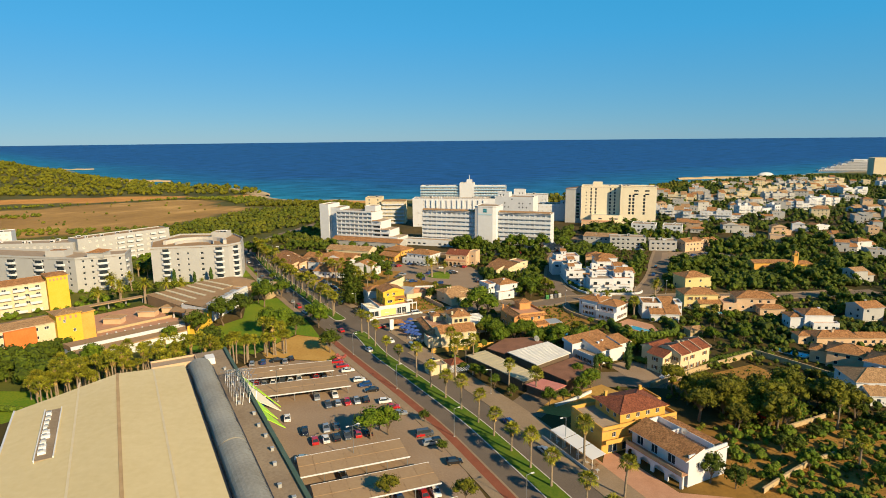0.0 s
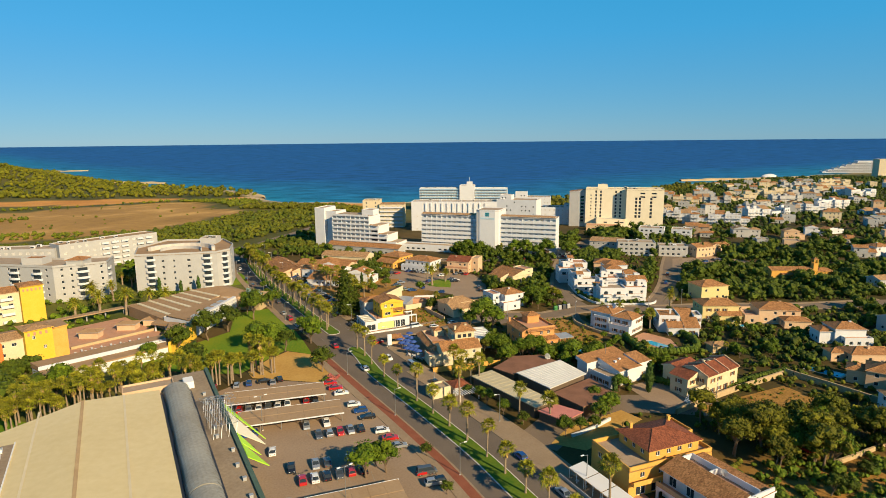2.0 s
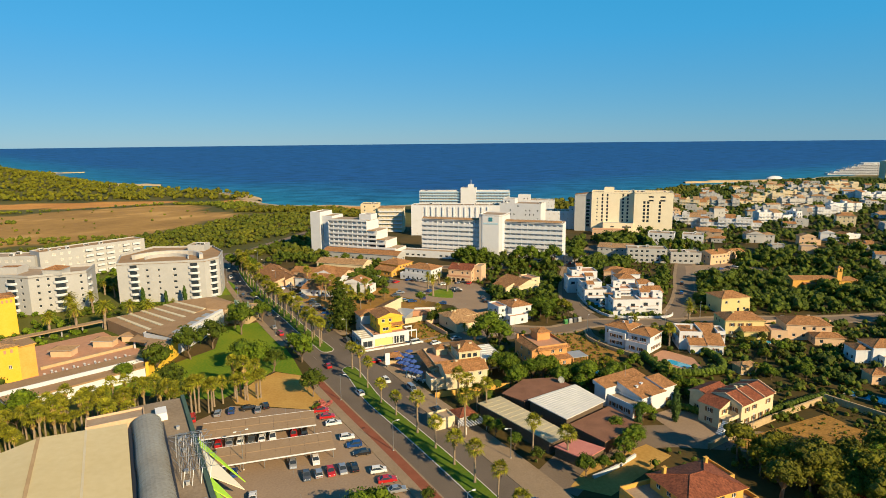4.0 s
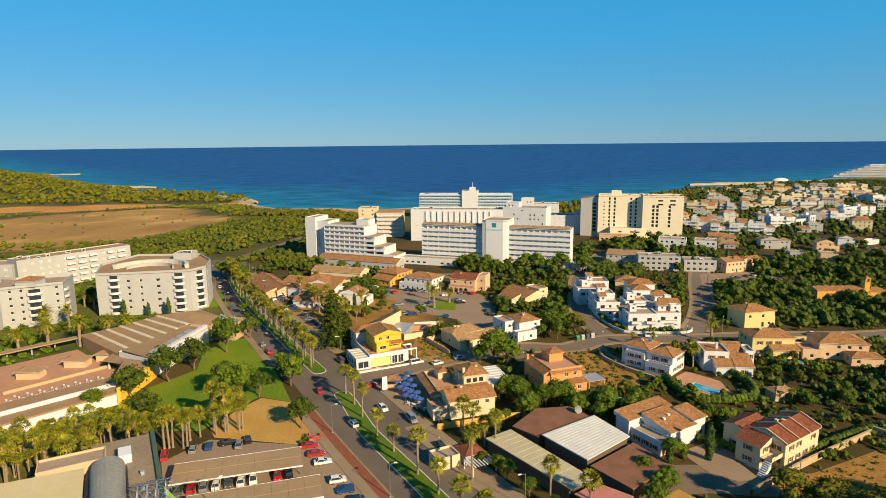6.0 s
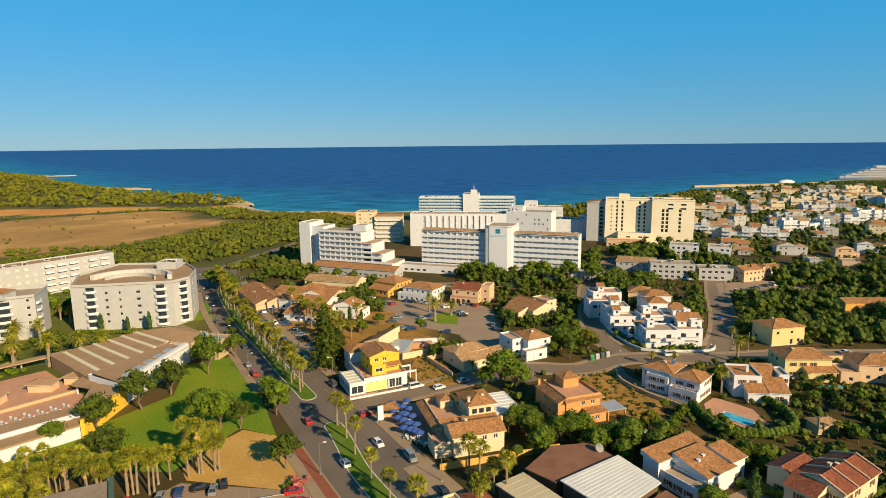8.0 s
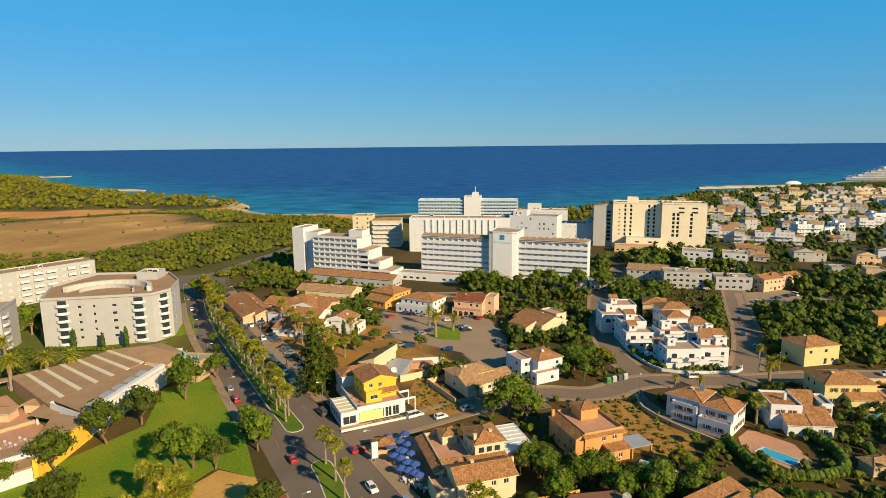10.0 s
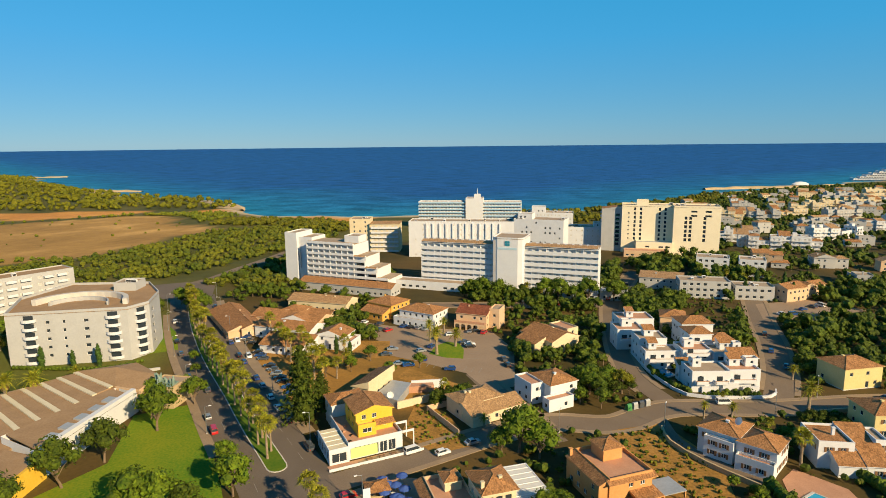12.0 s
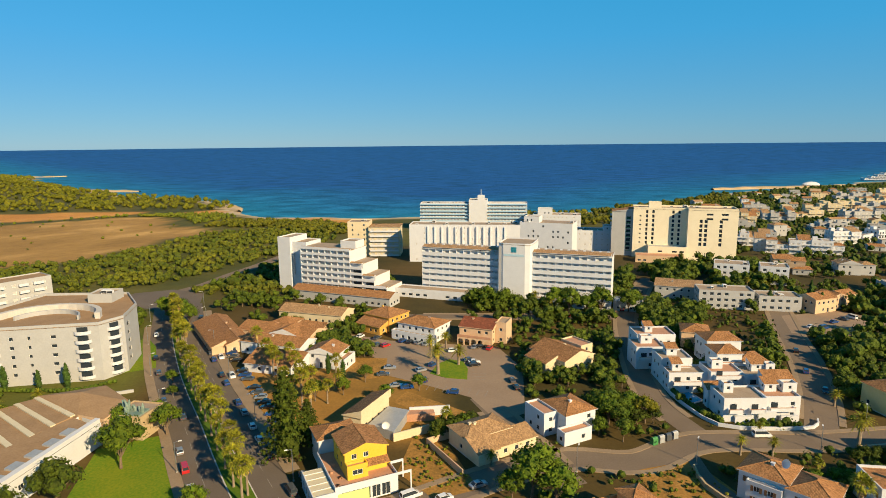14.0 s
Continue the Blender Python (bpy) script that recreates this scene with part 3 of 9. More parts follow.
PROTO = {
    "broad": [tree_proto(10 + i, 6.5 + 0.5 * i, 3.0 + 0.2 * i, "broad") for i in range(4)],
    "pine": [tree_proto(20 + i, 7.5 + 0.6 * i, 3.4 + 0.2 * i, "pine") for i in range(4)],
    "olive": [tree_proto(30 + i, 5.0 + 0.4 * i, 2.6, "olive") for i in range(3)],
    "cypress": [cypress_proto(40 + i, 7.0 + i) for i in range(2)],
    "spruce": [spruce_proto(50, 17.0)],
    "palm": [palm_proto(60 + i, h) for i, h in enumerate((7.0, 8.2, 9.2, 10.2))],
    "date": [palm_proto(70 + i, h, "date") for i, h in enumerate((5.0, 6.5))],
}
WORDS = {
    "broad": ("tree", "broadleaf garden tree with a dense green crown"),
    "pine": ("pine_tree", "pine with a wide yellow-green crown"),
    "olive": ("tree", "dark green evergreen tree with a round crown"),
    "cypress": ("cypress", "slim dark green cypress beside a building"),
    "spruce": ("conifer", "tall layered dark conifer beside the avenue"),
    "palm": ("palm_tree", "fan palm with a dry skirt under its crown"),
    "date": ("date_palm", "date palm with long arching fronds"),
}
tree_rnd = random.Random(5)


def plant(kind, x, y, size=1.0, z=0.0, group="", label=""):
    """A tree or palm at x, y."""
    which = tree_rnd.randrange(len(PROTO[kind]))
    name, words = WORDS[kind]
    m = pose(x, y, z, 0, 0, tree_rnd.uniform(0, 360)) @ Matrix.Diagonal((size * tree_rnd.uniform(0.9, 1.1), size * tree_rnd.uniform(0.9, 1.1), size * tree_rnd.uniform(0.93, 1.07), 1))
    t = thing(name, label or words, "palm" if "palm" in name else "tree", None, group)
    t.matrix_basis = m
    for me in PROTO[kind][which]:
        part(me.name.split(".")[0], me, None, t)
    return t


# ---- ground, sea and roads ----
COAST = [(-3600, 4200), (-1700, 2500), (-1150, 1840), (-1010, 1770), (-900, 1560), (-640, 1290), (-560, 1215), (-480, 1130), (-300, 1020),
         (-255, 960), (-200, 850), (-165, 815), (-70, 800), (60, 806), (180, 830), (300, 905), (420, 1010), (470, 1062), (540, 1085),
         (700, 1160), (900, 1330), (1300, 1560), (3800, 2600)]


def inland(x, y):
    """Metres from the coast line, positive on land."""
    best, side = 1e9, 1
    for (ax, ay), (bx, by) in zip(COAST, COAST[1:]):
        dx, dy = bx - ax, by - ay
        t = max(0.0, min(1.0, ((x - ax) * dx + (y - ay) * dy) / (dx * dx + dy * dy)))
        d = math.hypot(x - ax - t * dx, y - ay - t * dy)
        if d < best:
            best, side = d, dx * (y - ay) - dy * (x - ax)
    return best if side < 0 else -best


def height(x, y, d=None):
    d = inland(x, y) if d is None else d
    if d < 25:
        return max(-7.0, -4.5 + 0.18 * d) + (noise.noise((x * 0.03, y * 0.03, 1)) * 1.5 if abs(d) < 24 else 0)
    h = 34 * math.exp(-(((x + 1050) / 430) ** 2 + ((y - 1330) / 330) ** 2))
    return h * min(1.0, (d - 25) / 120)


def in_poly(x, y, poly):
    c = False
    for (ax, ay), (bx, by) in zip(poly, poly[1:] + poly[:1]):
        if (ay > y) != (by > y) and x < (bx - ax) * (y - ay) / (by - ay) + ax:
            c = not c
    return c


FIELD = [(-330, 500), (-262, 545), (-240, 560), (-215, 640), (-190, 690), (-240, 720), (-275, 790), (-340, 810), (-430, 740), (-560, 640), (-640, 480)]
UPPER_FIELD = [(-455, 795), (-440, 770), (-330, 842), (-372, 868), (-470, 850), (-700, 800), (-760, 690)]
SHORE_FIELD = [(-290, 835), (-225, 830), (-150, 765), (-60, 740), (-60, 790), (-165, 810), (-210, 845), (-260, 880)]
TRACK = [(-640, 690), (-453, 728), (-366, 790), (-300, 812)]


def zone_colour(x, y, d):
    k = noise.noise((x * 0.02, y * 0.02, 0.3)) * 0.5 + noise.noise((x * 0.07, y * 0.07, 4.3)) * 0.35 + 0.5
    k = max(0.0, min(1.0, k))
    jx, jy = x + noise.noise((x * 0.03, y * 0.03, 7)) * 14, y + noise.noise((x * 0.03, y * 0.03, 9)) * 14
    if d < 34:
        a, b = (0.46, 0.35, 0.20), (0.58, 0.46, 0.29)
    elif in_poly(jx, jy, FIELD):
        a, b = (0.26, 0.145, 0.035), (0.44, 0.25, 0.065)
        if k > 0.72:
            b = (0.56, 0.33, 0.10)
    elif in_poly(jx, jy, UPPER_FIELD) or in_poly(jx, jy, SHORE_FIELD):
        a, b = (0.46, 0.19, 0.035), (0.60, 0.29, 0.06)
    elif -260 < x < -100 and 180 < y < 400:
        a, b = (0.05, 0.075, 0.006), (0.15, 0.14, 0.02)
    elif -70 < x < 10 and 290 < y < 350 or 64 < x < 150 and 96 < y < 150:
        a, b = (0.13, 0.085, 0.012), (0.42, 0.21, 0.045)
    elif x < -105 and y > 395 or y > 600:
        a, b = (0.045, 0.055, 0.008), (0.13, 0.11, 0.02)
    else:
        a, b = (0.026, 0.03, 0.005), (0.12, 0.07, 0.016)
    return [p + (q - p) * k for p, q in zip(a, b)] + [1.0]


def ground_material():
    m = surf("ground_soil", (0.82, 0.82, 0.82), (1.18, 1.18, 1.18), 0.12, 0.95, 0.5, 1.0)
    n, l = links_of(m)
    b = n["Principled BSDF"]
    src = b.inputs["Base Color"].links[0].from_socket
    at = n.new("ShaderNodeVertexColor")
    at.layer_name = "zone"
    mul = n.new("ShaderNodeVectorMath")
    mul.operation = "MULTIPLY"
    l.new(src, mul.inputs[0])
    l.new(at.outputs["Color"], mul.inputs[1])
    l.new(mul.outputs[0], b.inputs["Base Color"])
    return m


def make_ground():
    xs = [-4900, -3600, -2600, -2000, -1600, -1350, -1150, -1000] + [-900 + 14 * i for i in range(108)] + [640, 700, 800, 950, 1200, 1600, 2300, 3400, 4900]
    ys = [-4900, -3000, -1500, -700, -300, -100] + [14 * i for i in range(96)] + [1370, 1420, 1500, 1600, 1720, 1850, 2000, 2300, 2700, 3300, 4300]
    v, f, cols = [], [], []
    for y in ys:
        for x in xs:
            d = inland(x, y)
            v.append((x, y, height(x, y, d)))
            cols += zone_colour(x, y, d)
    w = len(xs)
    for j in range(len(ys) - 1):
        for i in range(w - 1):
            f.append((j * w + i, j * w + i + 1, (j + 1) * w + i + 1, (j + 1) * w + i))
    me = bpy.data.meshes.new("ground")
    me.from_pydata(v, [], f)
    me.materials.append(ground_material())
    me.color_attributes.new("zone", "FLOAT_COLOR", "POINT").data.foreach_set("color", cols)
    me.polygons.foreach_set("use_smooth", [True] * len(f))
    return tagged(new("ground", me), "dry earth and scrub land down to the coast", "ground", "", "structure")


make_ground()


def sea_material():
    m = bpy.data.materials.new("sea_water")
    m.use_nodes = True
    n, l = links_of(m)
    b = n["Principled BSDF"]
    geo = n.new("ShaderNodeNewGeometry")
    at = n.new("ShaderNodeVertexColor")
    at.layer_name = "depth"
    pat = n.new("ShaderNodeTexNoise")
    mp = n.new("ShaderNodeMapping")
    mp.inputs["Scale"].default_value = (0.022, 0.034, 0.02)
    l.new(geo.outputs["Position"], mp.inputs["Vector"])
    l.new(mp.outputs[0], pat.inputs["Vector"])
    pat.inputs["Scale"].default_value, pat.inputs["Detail"].default_value = 1.0, 8
    rng = n.new("ShaderNodeMapRange")
    rng.inputs["From Min"].default_value, rng.inputs["From Max"].default_value = 0.3, 0.7
    rng.inputs["To Min"].default_value, rng.inputs["To Max"].default_value = 0.62, 1.75
    l.new(pat.outputs["Fac"], rng.inputs["Value"])
    mul = n.new("ShaderNodeVectorMath")
    mul.operation = "SCALE"
    l.new(at.outputs["Color"], mul.inputs[0])
    l.new(rng.outputs[0], mul.inputs["Scale"])
    l.new(mul.outputs[0], b.inputs["Base Color"])
    wv = n.new("ShaderNodeTexNoise")
    wv.inputs["Scale"].default_value, wv.inputs["Detail"].default_value = 0.12, 8
    l.new(geo.outputs["Position"], wv.inputs["Vector"])
    bp = n.new("ShaderNodeBump")
    bp.inputs["Strength"].default_value, bp.inputs["Distance"].default_value = 1.0, 2.0
    l.new(wv.outputs["Fac"], bp.inputs["Height"])
    l.new(bp.outputs[0], b.inputs["Normal"])
    b.inputs["Roughness"].default_value, b.inputs["Specular IOR Level"].default_value = 0.5, 0.12
    return m


def make_sea():
    """A fan of water from the coast to the horizon, its far rim lifted a little so that the horizon stands at its height."""
    v, f, cols = [], [], []
    rs = [520 + 26 * i for i in range(40)] + [1600 + 90 * i for i in range(12)] + [2700, 3000, 3400, 3800, 4200, 4600, 4860]
    n = 128
    for r in rs:
        for k in range(n + 1):
            a = radians(-86 + 172 * k / n)
            x, y = r * math.sin(a), 70 + r * math.cos(a)
            lift = 57.5 * max(0.0, (r - 1500) / 3360) ** 2
            v.append((x, y, -1.6 + lift))
            d = -inland(x, y)
            s = max(0.0, min(1.0, d / (300 + 120 * noise.noise((x * 0.004, y * 0.004, 2)))))
            s = s ** 0.6
            near, far = (0.014, 0.15, 0.25), (0.013, 0.062, 0.20)
            cols += [p + (q - p) * s for p, q in zip(near, far)] + [1.0]
    w = n + 1
    for j in range(len(rs) - 1):
        for k in range(n):
            f.append((j * w + k, (j + 1) * w + k, (j + 1) * w + k + 1, j * w + k + 1)[::-1])
    me = bpy.data.meshes.new("water")
    me.from_pydata(v, [], f)
    me.materials.append(sea_material())
    me.color_attributes.new("depth", "FLOAT_COLOR", "POINT").data.foreach_set("color", cols)
    me.polygons.foreach_set("use_smooth", [True] * len(f))
    return tagged(new("water", me), "deep blue sea, turquoise near the shore", "sea", "", "structure")


make_sea()


def smooth_line(pts, step=4.0):
    """A curve through the points (Catmull-Rom), sampled evenly."""
    p = [Vector(q) for q in pts]
    p = [p[0] * 2 - p[1]] + p + [p[-1] * 2 - p[-2]]
    out = []
    for a, b, c, d in zip(p, p[1:], p[2:], p[3:]):
        n = max(2, int((c - b).length / step))
        for i in range(n):
            t = i / n
            out.append(0.5 * (2 * b + (c - a) * t + (2 * a - 5 * b + 4 * c - d) * t * t + (3 * b - a - 3 * c + d) * t ** 3))
    return out + [p[-2]]


def offset_line(line, off):
    """The line moved to its right by off."""
    out = []
    for i, q in enumerate(line):
        d = (line[min(i + 1, len(line) - 1)] - line[max(i - 1, 0)]).normalized()
        out.append((q.x + d.y * off, q.y - d.x * off))
    return out


def ribbon(line, o0, o1, z, low=None, mb=None, m=0):
    """A strip between two offsets; with low, its sides go down to that height."""
    mb = mb or Mb()
    a, b = offset_line(line, o0), offset_line(line, o1)
    for i in range(len(a) - 1):
        mb.face([(*a[i], z), (*b[i], z), (*b[i + 1], z), (*a[i + 1], z)], m)
        if low is not None:
            mb.face([(*b[i], low), (*b[i + 1], low), (*b[i + 1], z), (*b[i], z)], m)
            mb.face([(*a[i + 1], low), (*a[i], low), (*a[i], z), (*a[i + 1], z)], m)
    return mb


ROADS, AREAS = [], []


def area(name, poly, z, mat, label, category, low=None):
    sgn = sum(a[0] * b[1] - b[0] * a[1] for a, b in zip(poly, poly[1:] + poly[:1]))
    poly = poly if sgn > 0 else poly[::-1]
    AREAS.append(poly)
    mb = Mb()
    if low is None:
        mb.face([(*p, z) for p in poly])
    else:
        mb.prism(poly, low, z)
    me = structure(name, mb, mat, label, category)
    return me


AVENUE = [(50, 70), (41, 96), (32, 119), (25, 135.5), (16.5, 155), (8, 171.5), (-1, 188), (-12, 207.5), (-28, 237), (-37, 254), (-45.5, 269), (-53, 282.6),
          (-62, 299.5), (-74.5, 322), (-86.5, 345), (-101.5, 377), (-113, 405), (-122, 428)]
avenue = smooth_line(AVENUE)
ROADS.append((avenue, 14.2))
structure("road", ribbon(avenue, -10.7, 10.9, 0.03), ASPHALT, "grey asphalt avenue with two carriageways", "road")
# the southern palm strip lies west of the middle, and comes back to it at the crossing
south = []
for p, w in zip(avenue, offset_line(avenue, -2.9)):
    if p.y < 236:
        k = max(0.0, min(1.0, (234 - p.y) / 26))
        south.append(p.lerp(Vector(w), k * k * (3 - 2 * k)))
north = [p for p in avenue if 252 < p.y < 412]


def rounded_strip(line, half, z, low, mb=None, m=0):
    """A raised strip with rounded ends."""
    mb = mb or Mb()
    poly = [Vector(p) for p in offset_line(line, half)]
    end = offset_line(line, -half)
    d = (line[-1] - line[-2]).normalized()
    s = Vector((d.y, -d.x))
    poly += [line[-1] + s * half * math.cos(a) + d * half * math.sin(a) for a in (0.5, 1.05, 1.57, 2.1, 2.6)]
    poly += [Vector(p) for p in reversed(end)]
    d = (line[1] - line[0]).normalized()
    s = Vector((d.y, -d.x))
    poly += [line[0] - s * half * math.cos(a) - d * half * math.sin(a) for a in (0.5, 1.05, 1.57, 2.1, 2.6)]
    mb.prism([(p.x, p.y) for p in poly], low, z, m)
    return mb


for line in (south, north):
    structure("kerb", rounded_strip(line, 2.6, 0.15, 0.0), KERBMAT, "pale stone kerb round the palm strip", "kerb")
    structure("lawn", rounded_strip(line, 2.3, 0.2, 0.1), MEDGRASS, "green grass strip between the carriageways", "grass")
dash = Mb()
for i in range(0, len(avenue) - 2, 2):
    if avenue[i].y < 244:
        continue
    for off in (-6.6, 6.6):
        ribbon(avenue[i : i + 2], off - 0.05, off + 0.05, 0.036, mb=dash)
structure("road_marking", dash, LINE, "worn pale lane dashes", "road marking")
west = [p for p in avenue if p.y < 232]
structure("pavement", ribbon(west, -16.2, -10.7, 0.14, 0.0), PAVING, "pale concrete pavement", "pavement")
structure("cycle_path", ribbon(west, -13.6, -11.2, 0.146), REDPATH, "red brick cycle path beside the avenue", "path")
structure("pavement", ribbon([p for p in avenue if p.y < 210], 6.4, 14.2, 0.14, 0.0), PAVING, "pale concrete pavement", "pavement")
structure("pavement", ribbon([p for p in avenue if 206 < p.y < 238], 10.9, 14.2, 0.14, 0.0), PAVING, "pale concrete pavement", "pavement")
structure("pavement", ribbon([p for p in avenue if 262 < p.y < 415], 10.9, 14.6, 0.14, 0.0), PAVING, "pale concrete pavement", "pavement")
structure("pavement", ribbon([p for p in avenue if 262 < p.y < 400], -13.4, -10.7, 0.14, 0.0), PAVING, "pale concrete pavement", "pavement")


def street(pts, half, label="asphalt side street", mat=None, walks=(1.8, 1.8), lines=True, z=0.04):
    ln = smooth_line(pts)
    ROADS.append((ln, half + 1.8))
    structure("road", ribbon(ln, -half, half, z), mat or STREET, label, "road")
    if walks[0]:
        structure("pavement", ribbon(ln[2:-2], -half - walks[0], -half, 0.15, 0.0), PAVING, "pale concrete pavement", "pavement")
    if walks[1]:
        structure("pavement", ribbon(ln[2:-2], half, half + walks[1], 0.15, 0.0), PAVING, "pale concrete pavement", "pavement")


street([(-22, 246), (-3, 256.5), (20, 269), (36, 274), (53, 272), (72, 281), (103, 279.5), (136, 281.5), (170, 279), (225, 284)], 4.0)
street([(73, 286), (70, 302), (71, 318), (78, 351), (90.5, 395), (110, 434), (128, 470)], 3.6, z=0.05)
street([(34, 262), (28.5, 278), (23, 294), (17, 312)], 3.6, z=0.05)
street([(106, 283), (121, 307), (135, 335), (148, 366), (168, 410)], 4.2, z=0.05)
street([(-10, 402), (37, 399), (60, 397), (90, 394)], 3.4, z=0.06)
street([(28, 160), (42, 176), (58, 182), (75, 180), (92, 176)], 6.0, z=0.05, walks=(0, 0))
street([(-260, 432), (-212, 434), (-165, 447), (-140, 452), (-127, 468), (-118, 500), (-108, 530), (-100, 560)], 4.2, z=0.05, walks=(0, 0))
street([(67, 277), (66, 262), (70.5, 251), (77.5, 241)], 1.7, "narrow lane beside the villa", walks=(0, 0), z=0.062)
area("plaza", [(-44, 384), (-14, 368), (28, 358), (34, 335), (29, 300), (20, 296), (14, 312), (-2, 324), (-14, 332), (-16, 345), (-34, 370)], 0.055, OLDASPHALT,
     "sun-bleached asphalt car park between the houses", "car park")
area("plaza", [(150, 368), (172, 362), (205, 378), (190, 398), (160, 392)], 0.055, OLDASPHALT, "asphalt car park under trees", "car park")
area("plaza", [(-155, 432), (-128, 420), (-112, 428), (-118, 452), (-138, 462), (-156, 455)], 0.06, ASPHALT, "asphalt roundabout at the end of the avenue", "road")
# car park of the supermarket
area("car_park", [(-66, 196), (-58, 207), (-34, 203), (-29, 209), (-14, 181), (-1.5, 160), (9, 132), (20, 100), (24, 80), (-14, 80), (-24, 106)], 0.035, OLDASPHALT,
     "sun-bleached asphalt car park with shade roofs", "car park")
area("lawn", [(-112, 218), (-92, 217), (-75, 213), (-62, 212), (-56, 226), (-52, 234), (-41, 229), (-48, 246), (-60, 272), (-72, 292), (-86, 285), (-80, 258), (-93, 238), (-110, 230)], 0.06, LAWN,
     "watered green lawn with worn patches", "lawn")
area("lawn", [(-180, 162), (-118, 160), (-104, 176), (-118, 182), (-150, 184), (-180, 186)], 0.05, LAWN, "green lawn beside the palms", "lawn")
area("dirt_patch", [(-60, 213), (-56, 225), (-51, 233), (-41, 229), (-29, 209), (-34, 203), (-57, 208)], 0.07, DRYEARTH, "bare dry earth under palms", "ground")
area("island", [(1.5, 332.2), (4.5, 341), (8.7, 345.6), (13.6, 343), (14.8, 336), (13.9, 326.3), (7, 328)], 0.16, LAWN, "mown grass island with date palms in the car park", "lawn", 0.0)
AREAS.pop()
area("verge", [(-116, 352), (-107, 338), (-96, 343), (-106, 366), (-116, 380)], 0.07, LAWN, "mown verge beside the avenue", "lawn")
area("dry_plot", [(50, 268), (66, 272), (72, 250), (66, 228), (52, 236)], 0.06, DRYGRASS, "dry overgrown plot", "ground")
area("dry_plot", [(-6, 318), (14, 300), (16, 296), (4, 296), (-10, 310)], 0.06, DRYGRASS, "dry overgrown plot", "ground")
area("dry_plot", [(-3, 290), (6, 282), (12, 262), (2, 258), (-7, 270)], 0.06, DRYGRASS, "dry overgrown plot", "ground")
area("dry_plot", [(-32, 350), (-14, 348), (-14, 330), (-30, 326), (-48, 330)], 0.06, DRYGRASS, "dry overgrown plot", "ground")
area("dry_plot", [(78, 178), (112, 192), (118, 176), (100, 160), (82, 168)], 0.06, DRYGRASS, "dry overgrown plot", "ground")
area("dry_plot", [(38, 168), (56, 178), (60, 172), (40, 156), (32, 160)], 0.065, DRYEARTH, "bare dry earth verge", "ground")


bays = Mb()
for k in range(9):
    p, d = Vector((-2.5 + 2.6 * k, 319.5 - 0.9 * k)), Vector((0.33, 0.94))
    ribbon([p, p + d * 4.6], -0.07, 0.07, 0.062, mb=bays)
for k in range(7):
    p, d = Vector((15.5 + 0.3 * k, 326.5 + 2.5 * k)), Vector((0.98, -0.12))
    ribbon([p, p + d * 4.6], -0.07, 0.07, 0.062, mb=bays)
for k in range(9):
    p, d = Vector((-9.0 - 4.0 * k, 146 + 11.0 * k)), Vector((-0.95, -0.3))
    for e in range(5):
        q = p + Vector((-0.3, 0.95)) * e * 2.7 * 0.3 + d * (3.0 + e * 2.7)
        ribbon([q, q + Vector((-0.28, 0.96)) * 4.4], -0.06, 0.06, 0.045, mb=bays)
structure("road_marking", bays, LINE, "worn pale parking bay lines", "road marking")


def rock_spit(name, a, b, half, top, label):
    """A low uneven tongue of rock in the sea."""
    a, b = Vector(a), Vector(b)
    d = (b - a).normalized()
    s = Vector((d.y, -d.x))
    n, m = 16, 6
    rows = []
    for i in range(n + 1):
        f = i / n
        w = half * math.sin(math.pi * (0.12 + 0.8 * f)) * (1 + 0.35 * noise.noise((f * 6, a.x, 1)))
        rows.append([])
        for k in range(m + 1):
            g = k / m * 2 - 1
            p = a + (b - a) * f + s * (w * g)
            rows[-1].append((p.x, p.y, -2.2 + (top + 2.2) * (1 - abs(g) ** 2.2) * (0.75 + 0.4 * noise.noise((p.x * 0.05, p.y * 0.05, 3)))))
    mb = Mb()
    for r0, r1 in zip(rows, rows[1:]):
        for k in range(m):
            mb.face([r0[k], r0[k + 1], r1[k + 1], r1[k]][::-1])
    structure(name, mb, ROCK, label, "rocks")


ROCK = surf("tan_shore_rock", (0.40, 0.28, 0.14), (0.60, 0.45, 0.26), 0.05, 0.95, 0.6, 0.4)
rock_spit("rocks", (-1080, 1738), (-950, 1768), 18, 3.5, "tan rock spit at the foot of the headland")
rock_spit("rocks", (-640, 1245), (-500, 1208), 16, 3.0, "tan rock spit at the foot of the headland")
rock_spit("rocks", (-272, 960), (-222, 858), 13, 2.4, "tan rocky shore at the end of the wood")
rock_spit("rocks", (468, 1098), (760, 1150), 15, 2.6, "low rocky spit with a pavilion")

area("dry_plot", [(74, 138), (92, 142), (112, 150), (134, 142), (128, 108), (90, 98), (72, 116)], 0.05, DRYGRASS, "dry overgrown plot below the villas", "ground")
AREAS.pop()


# ---- large buildings ----
def shell(parent, poly, z0, z1, mat, facades, name="wall", deep=0.2):
    """Walls round a footprint (counter-clockwise); facades: {edge number: openings}."""
    mb = Mb()
    n = len(poly)
    for i in range(n):
        wall_face(mb, poly[i], poly[(i + 1) % n], z0, z1, facades.get(i, []), deep)
    part(name, mb, mat, parent)
    for i, holes in facades.items():
        put_windows(parent, poly[i], poly[(i + 1) % n], holes, deep)


